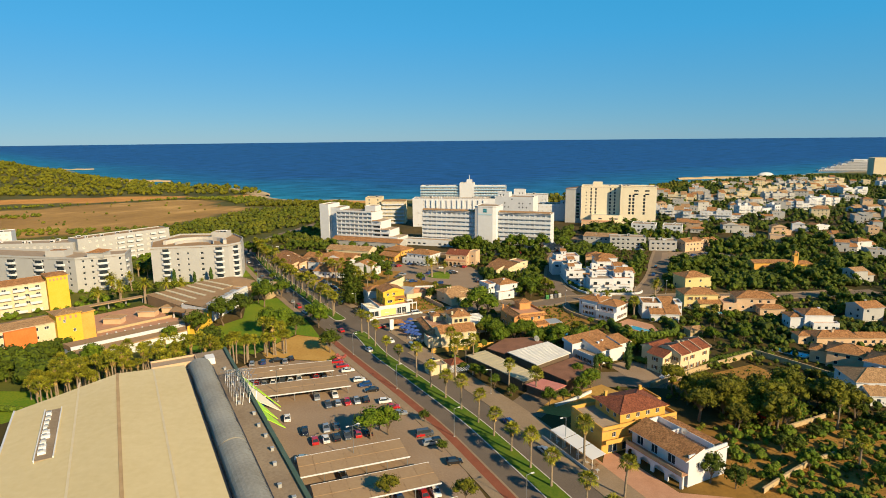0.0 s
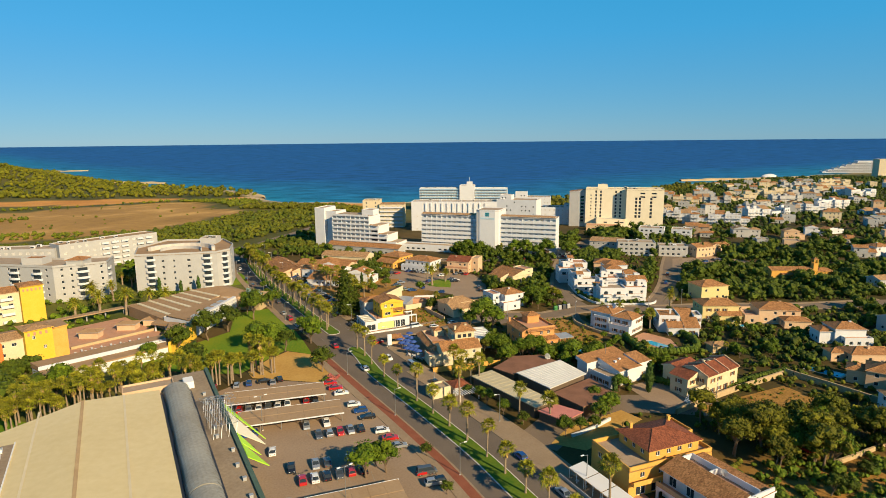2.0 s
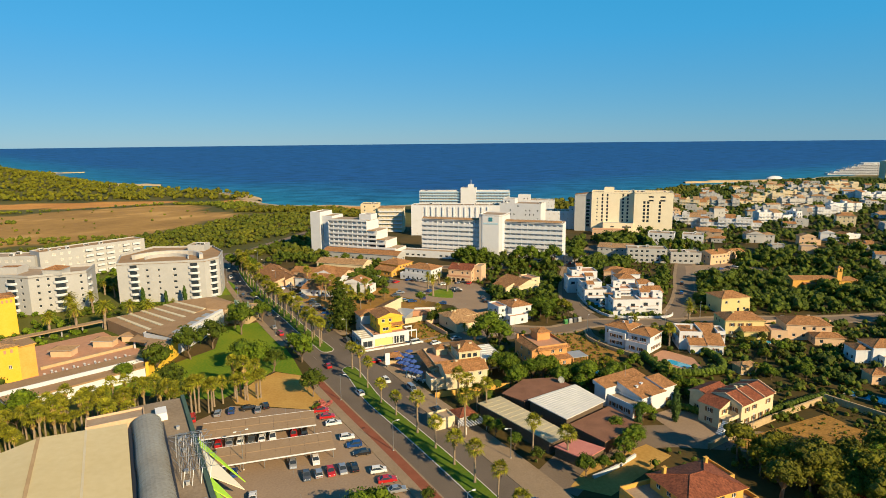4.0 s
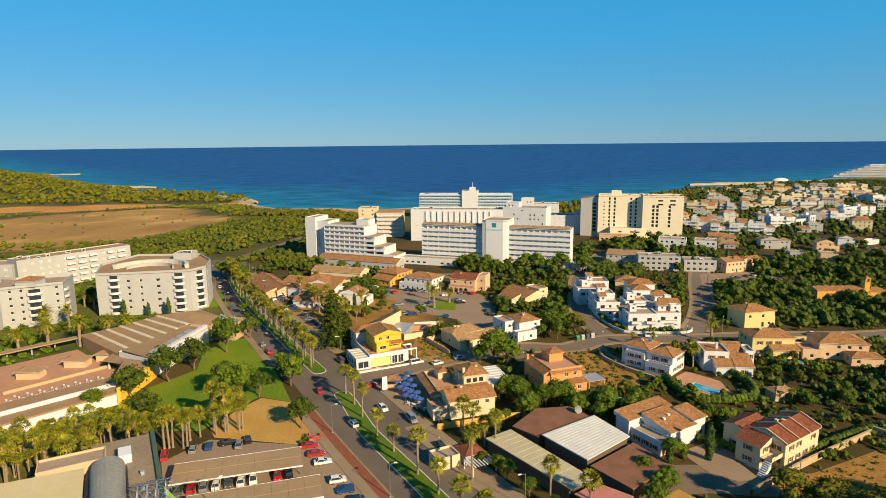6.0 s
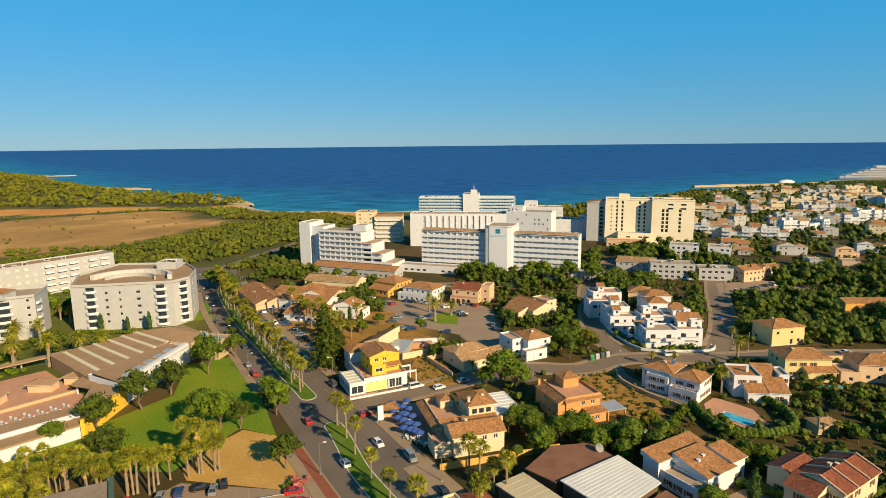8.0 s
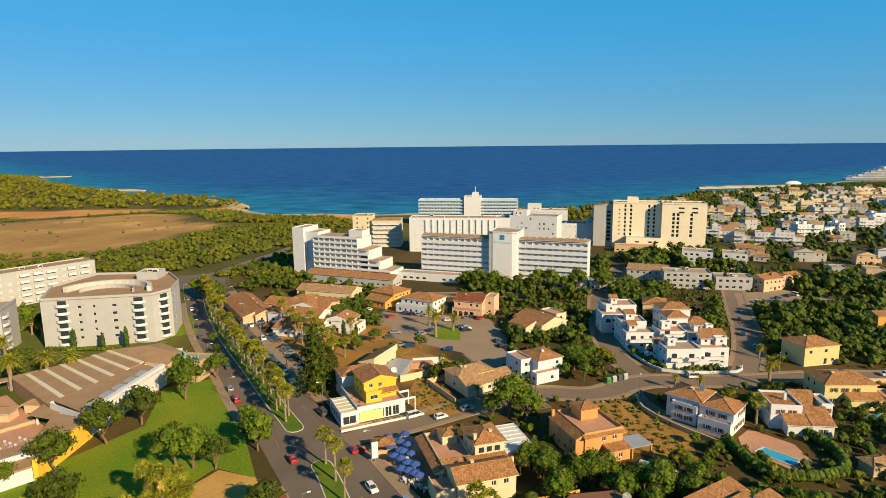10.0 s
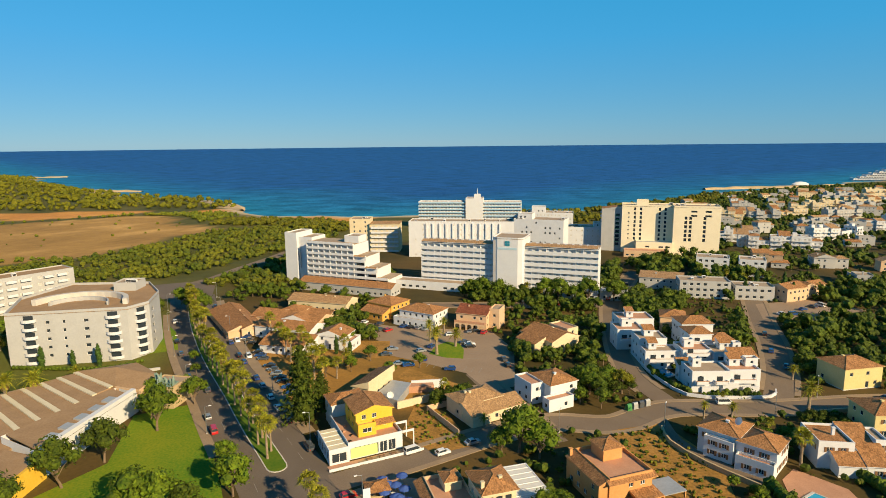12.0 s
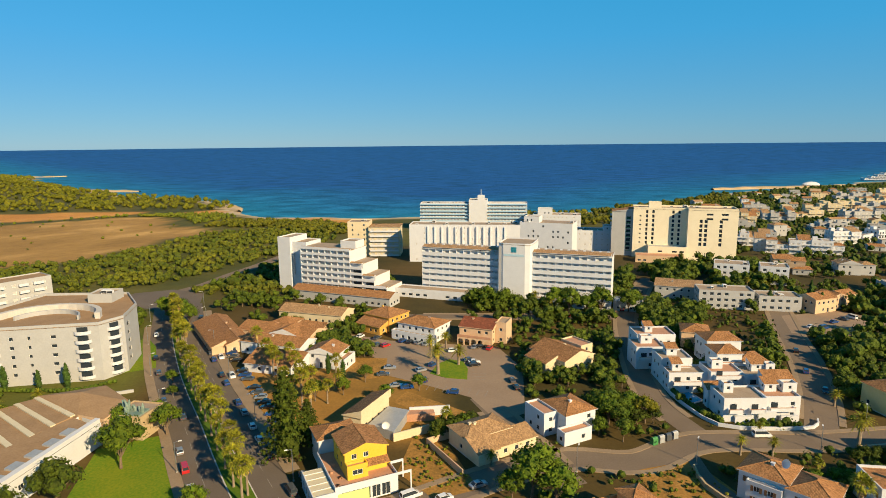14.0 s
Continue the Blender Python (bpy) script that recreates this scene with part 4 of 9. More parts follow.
def deck(parent, poly, z, mat, rim_mat, rim=0.8, t=0.3):
    """A flat roof with a parapet along the footprint's edges."""
    part("roof", Mb().prism(poly, z - 0.3, z), mat, parent, "flat roof")
    pr = Mb()
    n = len(poly)
    for i in range(n):
        p, q = Vector(poly[i]), Vector(poly[(i + 1) % n])
        d = (q - p).normalized()
        s = Vector((-d.y, d.x)) * t
        pr.prism([tuple(p), tuple(q), tuple(q + s), tuple(p + s)], z + 0.003, z + rim + 0.002 * i)
    part("parapet", pr, rim_mat, parent)


def roof_clutter(parent, x0, y0, x1, y1, z, n, seed):
    rnd = random.Random(seed)
    for i in range(n):
        x, y = rnd.uniform(x0, x1), rnd.uniform(y0, y1)
        w, d, h = rnd.uniform(1, 2.6), rnd.uniform(1, 2.2), rnd.uniform(0.7, 1.6)
        mb = Mb().box(x, y, z + 0.15, x + w, y + d, z + h).box(x + 0.1, y + 0.1, z, x + 0.3, y + d - 0.1, z + 0.15).box(x + w - 0.3, y + 0.1, z, x + w - 0.1, y + d - 0.1, z + 0.15)
        mb.box(x + 0.15, y - 0.03, z + 0.3, x + w - 0.15, y, z + h - 0.15, 1)
        part("air_unit", mb, [WFRAME, DARKMETAL], parent)


BALCONY = {}


def balcony_mesh(w, d, h=1.0, round_=False):
    key = (round(w, 2), d, h, round_)
    if key not in BALCONY:
        mb = Mb()
        t = 0.14
        if round_:
            pts = [(0, 0)] + [(w / 2 - w / 2 * math.cos(a), -d * math.sin(a)) for a in [math.pi * k / 8 for k in range(1, 8)]] + [(w, 0)]
        else:
            pts = [(0, 0), (0, -d), (w, -d), (w, 0)]
        mb.prism(pts, 0, 0.2)
        for p, q in zip(pts, pts[1:]):
            pv, qv = Vector(p), Vector(q)
            u = (qv - pv).normalized()
            s = Vector((-u.y, u.x)) * t
            mb.prism([tuple(pv), tuple(qv), tuple(qv + s), tuple(pv + s)], 0.2, 0.2 + h)
        BALCONY[key] = mb.mesh("balcony", [WHITE])
    return BALCONY[key]


def front_hotel():
    L, D, H = 95.5, 15.0, 24.6
    t = thing("hotel", "long white hotel with seven bands of balconies", "hotel", pose(-1.3, 443.8, 0, 0, 0, -21.4))
    fh = 3.08
    wings = ((0.0, 41.5), (58.0, L))
    for x0, x1 in wings:
        n = round((x1 - x0) / 3.75)
        b = (x1 - x0) / n
        holes = []
        for f in range(7):
            z = 2.9 + f * fh
            for i in range(n):
                holes.append((i * b + 1.15, i * b + b - 1.15, z + 0.1, z + 1.98))
        shell(t, [(x0, 1.0), (x1, 1.0), (x1, D), (x0, D)], 0, H, WHITE, {0: holes}, deep=0.25)
        for f in range(8):
            z = 2.75 + f * fh
            bal = Mb().box(x0, 0, z - 0.12, x1, 1.0, z + 0.12)
            if f < 7:
                bal.box(x0, -0.12, z - 0.55, x1, 0.06, z + 1.4)
            part("balcony", bal, WHITE, t, "continuous white balcony band")
            if f < 7:
                for i in range(0, n + 1):
                    part("divider", Mb().box(x0 + i * b - 0.06, 0.06, z + 0.12, x0 + i * b + 0.06, 1.0, z + fh - 0.12), WHITE, t)
        part("pergola", roof_mesh(x0 + 0.5, -0.2, x1 - 0.5, 3.4, H + 0.4, "shed_y", 0.22, 0.2), [TILE_TAN, WHITE], t, "sloping tiled roof edge")
        part("roof", Mb().box(x0 + 0.2, 3.8, H - 0.2, x1 - 0.2, D - 0.2, H + 0.15), FLATROOF, t)
        for i in range(10):
            xx = x0 + 2 + i * (x1 - x0 - 4) / 9
            part("roof_vent", Mb().box(xx - 0.5, 3.9, H + 0.1, xx + 0.5, 5.1, H + 1.7).box(xx - 0.6, 3.8, H + 1.7, xx + 0.6, 5.2, H + 1.85), WHITE, t)
    # stair tower with a rounded corner
    tp = [(41.5, -2.0), (44.0, -3.2), (55.0, -3.2), (57.2, -2.2), (58.0, 0.0), (58.0, D), (41.5, D)]
    shell(t, tp, 0, 29.0, WHITE, {}, "stair_tower")
    deck(t, tp, 29.0, FLATROOF, WHITE, 0.6)
    part("joint", Mb().box(41.8, -2.9, 1.0, 43.2, -2.55, 28.0), OFFWHITE, t)
    # sign: a blue-green emblem over a plain bar
    for dx, dz in ((0, 0), (1.35, 0), (0, 1.35), (1.35, 1.35)):
        part("sign_emblem", Mb().prism([(48.2 + dx, -3.36), (49.4 + dx, -3.36), (49.4 + dx, -3.22), (48.2 + dx, -3.22)], 25.2 + dz, 26.4 + dz), SIGNBLUE, t, "blue-green four-part emblem")
    part("sign_bar", Mb().box(44.5, -3.32, 23.2, 54.5, -3.22, 24.3), SIGNPALE, t, "pale blue sign bar")
    # ground floor annexe
    volume(t, -14, -9, 36, -0.4, 0, 4.0, WHITE, 1, "flat", FLATROOF, drop=0.2, rnd=random.Random(3), pitch=4.0, ww=2.2)
    volume(t, 60, -5, 96, -0.4, 0, 3.2, WHITE, 1, "flat", FLATROOF, drop=0.2, rnd=random.Random(4), pitch=4.0, ww=2.2)
    volume(t, 97, -3, 110, 6, 0, 4.2, OFFWHITE, 1, "flat", GREYMETAL, drop=0.2, rnd=random.Random(5))
    return t


SIGNBLUE = gloss("sign_teal", (0.02, 0.22, 0.30), 0.5)
SIGNPALE = gloss("sign_pale_blue", (0.42, 0.58, 0.66), 0.5)
BLUERAIL = gloss("pale_blue_rail", (0.35, 0.52, 0.66), 0.3)
front_hotel()


def slab_block(name, label, x, y, rz, w, d, h, floors, mat, roof=None, pitch=3.2, ww=1.2, wh=1.4, drop=0.0, seed=1, sides="SEW", extra=(), group=""):
    """A plain multi-storey block with window rows and a parapet."""
    rnd = random.Random(seed)
    t = thing(name, label, "building", pose(x, y, 0, 0, 0, rz), group)
    volume(t, 0, 0, w, d, 0, h, mat, floors, "flat", roof or FLATROOF, rnd=rnd, drop=drop, pitch=pitch, ww=ww, wh=wh, sides=sides)
    for x0, y0, x1, y1, eh, fl in extra:
        volume(t, x0, y0, x1, y1, 0 if eh < h else h, eh, mat, fl, "flat", roof or FLATROOF, rnd=rnd, drop=drop, pitch=pitch, ww=ww, wh=wh, sides=sides)
    roof_clutter(t, 1.5, 1.5, max(2, w - 3), max(2, d - 3), h + 0.05, max(2, int(w / 9)), seed)
    return t


# middle white wing behind the front hotel
mw = slab_block("hotel_wing", "white hotel wing with a long blank wall", -10, 531, -8, 73, 16, 24.5, 7, WHITE, seed=2, drop=0.55, pitch=5.5, ww=1.0, sides="SW")
for i in range(12):
    part("pilaster", Mb().box(12 + i * 4.6, -0.9, 8, 12.9 + i * 4.6, -0.02, 23.6), WHITE, mw)
slab_block("hotel_wing", "white stepped end of the hotel wing", 62, 521, -24, 34, 18, 26.5, 8, WHITE, seed=3, drop=0.8, sides="S", extra=((2, 3, 12, 12, 30, 1),))
slab_block("hotel_wing", "low white hotel wing", 100, 560, -12, 46, 16, 15, 4, WHITE, seed=4, pitch=4, drop=0.15, extra=((28, 4, 40, 12, 18, 1),))
slab_block("hotel_wing", "white stepped hotel block near the sea", 92, 640, -14, 40, 16, 17, 5, WHITE, seed=5, drop=0.3, extra=((4, 3, 16, 12, 22, 1),))


def sea_hotel():
    t = thing("hotel", "white hotel with pale blue balconies by the sea", "hotel", pose(-4, 676, 0, 0, 0, -9))
    L, H, fh = 96, 24, 3.0
    holes = [(i * 3.0 + 0.5, i * 3.0 + 2.5, 2.6 + f * fh, 2.6 + f * fh + 2.1) for f in range(7) for i in range(32) if not 44 < i * 3 < 60]
    shell(t, rect(0, 1.5, L, 15), 0, H, WHITE, {0: holes})
    for f in range(8):
        for x0, x1 in ((0, 44), (61, L)):
            z = 2.4 + f * fh
            part("balcony", Mb().box(x0, 0, z - 0.15, x1, 1.48, z + 0.15).box(x0, -0.1, z - 0.15, x1, 0.0, z + 0.95, 1), [WHITE, BLUERAIL], t, "white balcony with pale blue rail")
    deck(t, rect(0, 1.5, L, 15), H, FLATROOF, WHITE, 0.9)
    volume(t, 44.5, -1.5, 60.5, 15, 0, 27.5, WHITE, 0, "flat", FLATROOF)
    volume(t, 52, 2, 58, 8, 27.5, 31, WHITE, 0, "flat", FLATROOF)
    part("mast", Mb().tube([(55, 5, 31), (55, 5, 37)], [0.35, 0.2], 8), WHITE, t)
    railing(t, [(0.5, 2), (43, 2)], H + 0.9, 1.2, DARKMETAL)
    roof_clutter(t, 3, 4, 90, 12, H, 14, 9)


sea_hotel()


def cream_tower():
    """A cream apartment tower in three offset slabs."""
    t = thing("apartment_tower", "cream apartment tower with narrow dark windows", "tower block", pose(142, 537, 0, 0, 0, -18))
    fh = 3.0
    w1 = [(12 + k, 13.6 + k, 9 + f * fh, 11.2 + f * fh) for f in range(8) for k in (0, 12.6, 16.4)]
    w1 += [(4.0, 5.2, 9.6 + f * fh, 10.6 + f * fh) for f in range(7)] + [(8, 9.5, 9 + f * fh, 11.2 + f * fh) for f in range(8)]
    w1 = [h for h in w1 if h[1] < 35]
    shell(t, rect(0, 0, 34, 17), 0, 33, TOWERCREAM, {0: w1}, deep=0.5)
    deck(t, rect(0, 0, 34, 17), 33, FLATROOF, TOWERCREAM, 1.0)
    w2 = [(u, u + 1.9, 10 + f * fh, 12.3 + f * fh) for f in range(6) for u in (7, 10, 19)] + [(u, u + 4, z, z + 1.4) for u in (11, 20) for z in (27, 30)]
    shell(t, rect(34.02, -7, 64, 12), 0, 33.5, TOWERCREAM, {0: w2}, deep=0.5)
    deck(t, rect(34.02, -7, 64, 12), 33.5, FLATROOF, TOWERCREAM, 1.0)
    shell(t, rect(-14, 3, -0.02, 17), 0, 30.5, OFFWHITE, {0: [(9.6, 12.6, 4 + f * fh, 6.2 + f * fh) for f in range(8)]}, deep=0.6)
    part("roof", roof_mesh(-14, 3, -0.05, 17, 30.5, "shed_x", 0.12, 0.3), [TILE, OFFWHITE], t)
    for f in range(9):
        part("balcony", balcony_mesh(4.0, 1.3), None, t, at=pose(-14, 15, 2.6 + f * fh, 0, 0, -90))
    for i in range(8):
        part("glazing_bar", Mb().box(-4.6, 2.7, 3.5 + i * 3.2, -1.2, 3.0, 3.8 + i * 3.2), GREENSHUT, t)
    volume(t, 10, -9, 34, -0.05, 0, 8.5, TOWERCREAM, 2, "flat", GREYMETAL, drop=0.3, rnd=random.Random(8), ww=3.0, pitch=4.2)
    volume(t, 2, -20, 30, -9.1, 0, 4.0, PINKISH, 1, "flat", TERRACE, drop=0.3, rnd=random.Random(9), ww=2.0)
    volume(t, 10, 4, 18, 12, 33, 36.5, TOWERCREAM, 0, "flat", FLATROOF)
    roof_clutter(t, 20, 3, 60, 9, 33.6, 9, 4)


cream_tower()


def stepped_hotel():
    """White stepped block with balcony stacks."""
    t = thing("apartment_building", "white stepped apartment block with balcony bands", "apartment block", pose(-80, 462, 0, 0, 0, -24))
    fh = 3.0
    volume(t, 0, 0, 8, 16, 0, 28, WHITE, 0, "flat", FLATROOF)
    volume(t, 8.05, 2, 17, 16, 0, 25.5, WHITE, 0, "flat", FLATROOF)
    for k, (x0, x1, h) in enumerate(((17.05, 47, 24), (47.05, 54, 17.5), (54.05, 61, 11.5), (61.05, 68, 6.0))):
        n = int(h / fh)
        m = max(1, int((x1 - x0) / 3.6))
        b = (x1 - x0) / m
        holes = [(i * b + 1.0, i * b + b - 1.0, 0.3 + f * fh, 2.1 + f * fh) for f in range(n) for i in range(m)]
        shell(t, rect(x0, -2, x1, 14), 0, h, WHITE, {0: holes})
        for f in range(n):
            part("balcony", Mb().box(x0, -3.6, f * fh + 2.9, x1, -2.02, f * fh + 3.1).box(x0, -3.7, f * fh + 2.75, x1, -3.55, f * fh + 4.1), WHITE, t, "white balcony band")
            for i in range(m + 1):
                part("divider", Mb().box(x0 + i * b - 0.1, -3.5, f * fh + 0.2, x0 + i * b + 0.1, -2.02, f * fh + 2.9), WHITE, t)
        part("roof", Mb().box(x0, -2, h, x1, 14, h + 0.2), FLATROOF, t)
        part("roof_edge", roof_mesh(x0 + 0.1, -3.5, x1 - 0.1, -2.0, h + 0.2, "shed_y", 0.3, 0.15), [TILE_TAN, WHITE], t, "tiled roof edge")
    volume(t, 38, 3, 47, 12, 24, 27.5, WHITE, 0, "flat", FLATROOF)
    part("flue", Mb().box(9, 1.3, 8, 9.5, 1.98, 20), GREYMETAL, t)
    volume(t, 20, -16, 76, -5, 0, 4.5, OFFWHITE, 1, "gable_x", TILE, drop=0.2, rnd=random.Random(2), ww=1.6)


stepped_hotel()
six = slab_block("apartment_building", "cream six-storey block near the shore", -54, 556, -4, 15, 16, 23.5, 7, CREAM, seed=6, pitch=5, sides="SW", drop=0.4)
volume(six, 15.05, -2, 37, 15, 0, 20.5, CREAM, 6, "hip", TILE_TAN, drop=0.05, rnd=random.Random(6), pitch=4.2, ww=2.6, wh=1.4, slope=0.12)
for f in range(6):
    part("balcony", balcony_mesh(20.0, 1.4), None, six, at=pose(16, -2.0, 0.2 + f * 3.4, 0, 0, 0))


def round_apartments():
    """Off-white apartment block with rounded balconies and a curved roof rim."""
    t = thing("apartment_building", "off-white apartment block with a curved roof rim", "apartment block")
    poly = [(-149, 327), (-109, 333), (-104.5, 341), (-108, 358), (-119, 375), (-152, 375), (-158, 350)]
    H, fh = 19.3, 3.1
    e0 = [(u, u + w, 3.1 + f * fh, 4.3 + f * fh) for f in range(5) for u, w in ((13.0, 1.3), (18.5, 1.0), (25.5, 1.7))]
    e1 = [(3.2, 5.4, 3.1 + f * fh, 4.3 + f * fh) for f in range(5)]
    shell(t, poly, 0, H, OFFWHITE, {0: e0, 1: e1, 2: [(3, 6, 3 + f * fh, 4.5 + f * fh) for f in range(5)]}, deep=0.3)
    part("roof", Mb().prism(poly, H - 0.2, H + 0.1), BROWNROOF, t, "brown gravel roof")
    deck_rim = Mb()
    for i in range(len(poly)):
        p, q = Vector(poly[i]), Vector(poly[(i + 1) % len(poly)])
        d = (q - p).normalized()
        s = Vector((-d.y, d.x)) * 0.4
        deck_rim.prism([tuple(p), tuple(q), tuple(q + s), tuple(p + s)], H + 0.1, H + 1.0 + 0.003 * i)
    part("parapet", deck_rim, OFFWHITE, t)
    for f in range(6):
        for px, py, a, w in ((-144.0, 327.75, 8.5, 5.0), (-116.6, 331.85, 8.5, 5.2), (-107.6, 335.5, 60.6, 5.0)):
            part("balcony", balcony_mesh(w, 1.5, 0.9, True), None, t, at=pose(px, py, 1.0 + f * fh, 0, 0, a))
            part("balcony_door", Mb().box(0.9, -0.06, 0.25, w - 0.9, -0.012, 2.4), GLASS, t, at=pose(px, py, 1.0 + f * fh, 0, 0, a))
    # the curved rim: a half ring of wall on the roof
    for r0, r1, z1, m_ in ((16.2, 18.0, 2.3, KERBMAT), (10.6, 11.2, 1.6, OFFWHITE)):
        mb = Mb()
        for k in range(14):
            a0, a1 = math.pi * (0.05 + 0.9 * k / 14), math.pi * (0.05 + 0.9 * (k + 1) / 14)
            c = (-130, 338)
            q = [(c[0] + r * math.cos(a), c[1] + r * 0.9 * math.sin(a)) for r, a in ((r0, a0), (r1, a0), (r1, a1), (r0, a1))]
            mb.prism(q, H + 0.1, H + z1)
        part("roof_rim", mb, m_, t, "curved roof rim")
    volume(t, -128, 362, -119, 371, H, H + 3.0, OFFWHITE, 0, "flat", FLATROOF)
    roof_clutter(t, -126, 363, -121, 368, H + 3.1, 4, 12)


round_apartments()


def long_apartments():
    t = thing("apartment_building", "long off-white apartment block with rounded balconies", "apartment block")
    poly = [(-262, 333), (-232, 322), (-180, 309.5), (-159.5, 320), (-164, 336), (-186, 330), (-236, 342), (-262, 350)]
    fh = 3.1
    fac = {1: [(u, u + 1.3, 3.2 + f * fh, 4.4 + f * fh) for f in range(5) for u in (4, 15, 27, 33, 49)], 2: [(u, u + 1.2, 3.2 + f * fh, 4.4 + f * fh) for f in range(5) for u in (3, 7, 20)]}
    shell(t, poly, 0, 17.5, OFFWHITE, fac, deep=0.3)
    deck(t, poly, 17.5, FLATROOF, OFFWHITE, 1.0)
    for f in range(5):
        for px, py, a, w in ((-222, 319.6, -13.5, 6), (-205, 315.5, -13.5, 6), (-192, 312.4, -13.5, 6), (-171.5, 313.6, 27, 6), (-160.2, 321, 105, 6)):
            part("balcony", balcony_mesh(w, 1.5, 0.9, True), None, t, at=pose(px, py, 1.6 + f * fh, 0, 0, a))
            part("balcony_door", Mb().box(0.9, -0.06, 0.25, w - 0.9, -0.012, 2.4), GLASS, t, at=pose(px, py, 1.6 + f * fh, 0, 0, a))
    volume(t, -200, 318, -190, 326, 17.5, 20.3, OFFWHITE, 0, "flat", TILE)
    volume(t, -176, 314, -168, 322, 17.5, 20.0, OFFWHITE, 0, "hip", TILE)


long_apartments()
b2 = slab_block("apartment_building", "off-white balcony block behind the palms", -216, 376, 52, 60, 13, 17, 5, OFFWHITE, seed=11, pitch=4.2, ww=1.6, drop=0.1, sides="S", roof=BROWNROOF)
for f in range(5):
    for u in (24, 30, 36, 46, 52):
        part("balcony", balcony_mesh(4.2, 1.3), None, b2, at=pose(u, 0, 1.4 + f * 3.3, 0, 0, 0))
slab_block("apartment_building", "white balcony block at the edge of the field", -345, 420, 22, 50, 13, 13.5, 4, WHITE, seed=12, pitch=4, ww=1.8, sides="S")
slab_block("apartment_building", "low white apartments behind the long block", -285, 372, 4, 66, 14, 15, 4, OFFWHITE, seed=13, pitch=4, ww=1.8, sides="S")


def yellow_hotels():
    t = thing("resort_block", "cream and yellow resort block with a tiled tower", "building", pose(-189, 264, 0, 0, 0, 42))
    volume(t, -26, 2, 18.95, 16, 0, 13.5, CREAM, 4, "gable_x", TILE, drop=0.1, rnd=random.Random(1), pitch=4.2, ww=1.8, sides="S", slope=0.2)
    volume(t, -8, 0.6, -1, 1.95, 0, 11, BRICKRED, 0, "flat", FLATROOF)
    for f in range(4):
        for u in (0.5, 6.0, 12.0):
            part("balcony", balcony_mesh(4.6, 1.2), None, t, at=pose(u, 2, 0.6 + f * 3.3, 0, 0, 0))
    volume(t, 19.0, -1, 27.5, 9, 0, 15.8, YELLOW, 0, "hip", TILE, slope=0.2)
    for i in range(5):
        part("niche", Mb().box(19.9 + i * 1.5, -1.1, 13.8, 20.6 + i * 1.5, -1.01, 15.0), TERRACE, t)
    t = thing("resort_block", "cream resort block with an orange bay and a yellow tower", "building", pose(-168, 198, 0, 0, 0, 46))
    volume(t, -16, 0, 38.45, 13, 0, 9.6, CREAM, 3, "gable_x", TILE_TAN, drop=0.15, rnd=random.Random(2), pitch=3.6, ww=1.6, sides="S", slope=0.15)
    volume(t, 22, -1.5, 32, -0.05, 0, 8.8, BRICKRED, 0, "flat", FLATROOF)
    volume(t, 38.5, -2.5, 47, 7, 0, 12.2, YELLOW, 3, "hip", TILE_TAN, drop=0.6, rnd=random.Random(3), pitch=4.5, ww=0.9, sides="SE", slope=0.18)
    for i in range(4):
        part("niche", Mb().box(39.4 + i * 1.8, -2.6, 10.4, 40.1 + i * 1.8, -2.51, 11.6), TERRACE, t)
    volume(t, 47.05, -1, 52, 7, 0, 11.2, AMBER, 0, "shed_x", BROWNROOF, slope=0.05)


yellow_hotels()


PALESEAM = surf("pale_roof_seam", (0.60, 0.51, 0.33), (0.68, 0.60, 0.42), 0.3, 0.6, 0.0)
PATINA = surf("green_patina", (0.10, 0.20, 0.17), (0.26, 0.30, 0.24), 0.8, 0.7, 0.2, 4.0)
SHADETAN = surf("tan_shade_sheet", (0.33, 0.215, 0.115), (0.40, 0.275, 0.155), 0.15, 0.75, 0.0, 1.5)


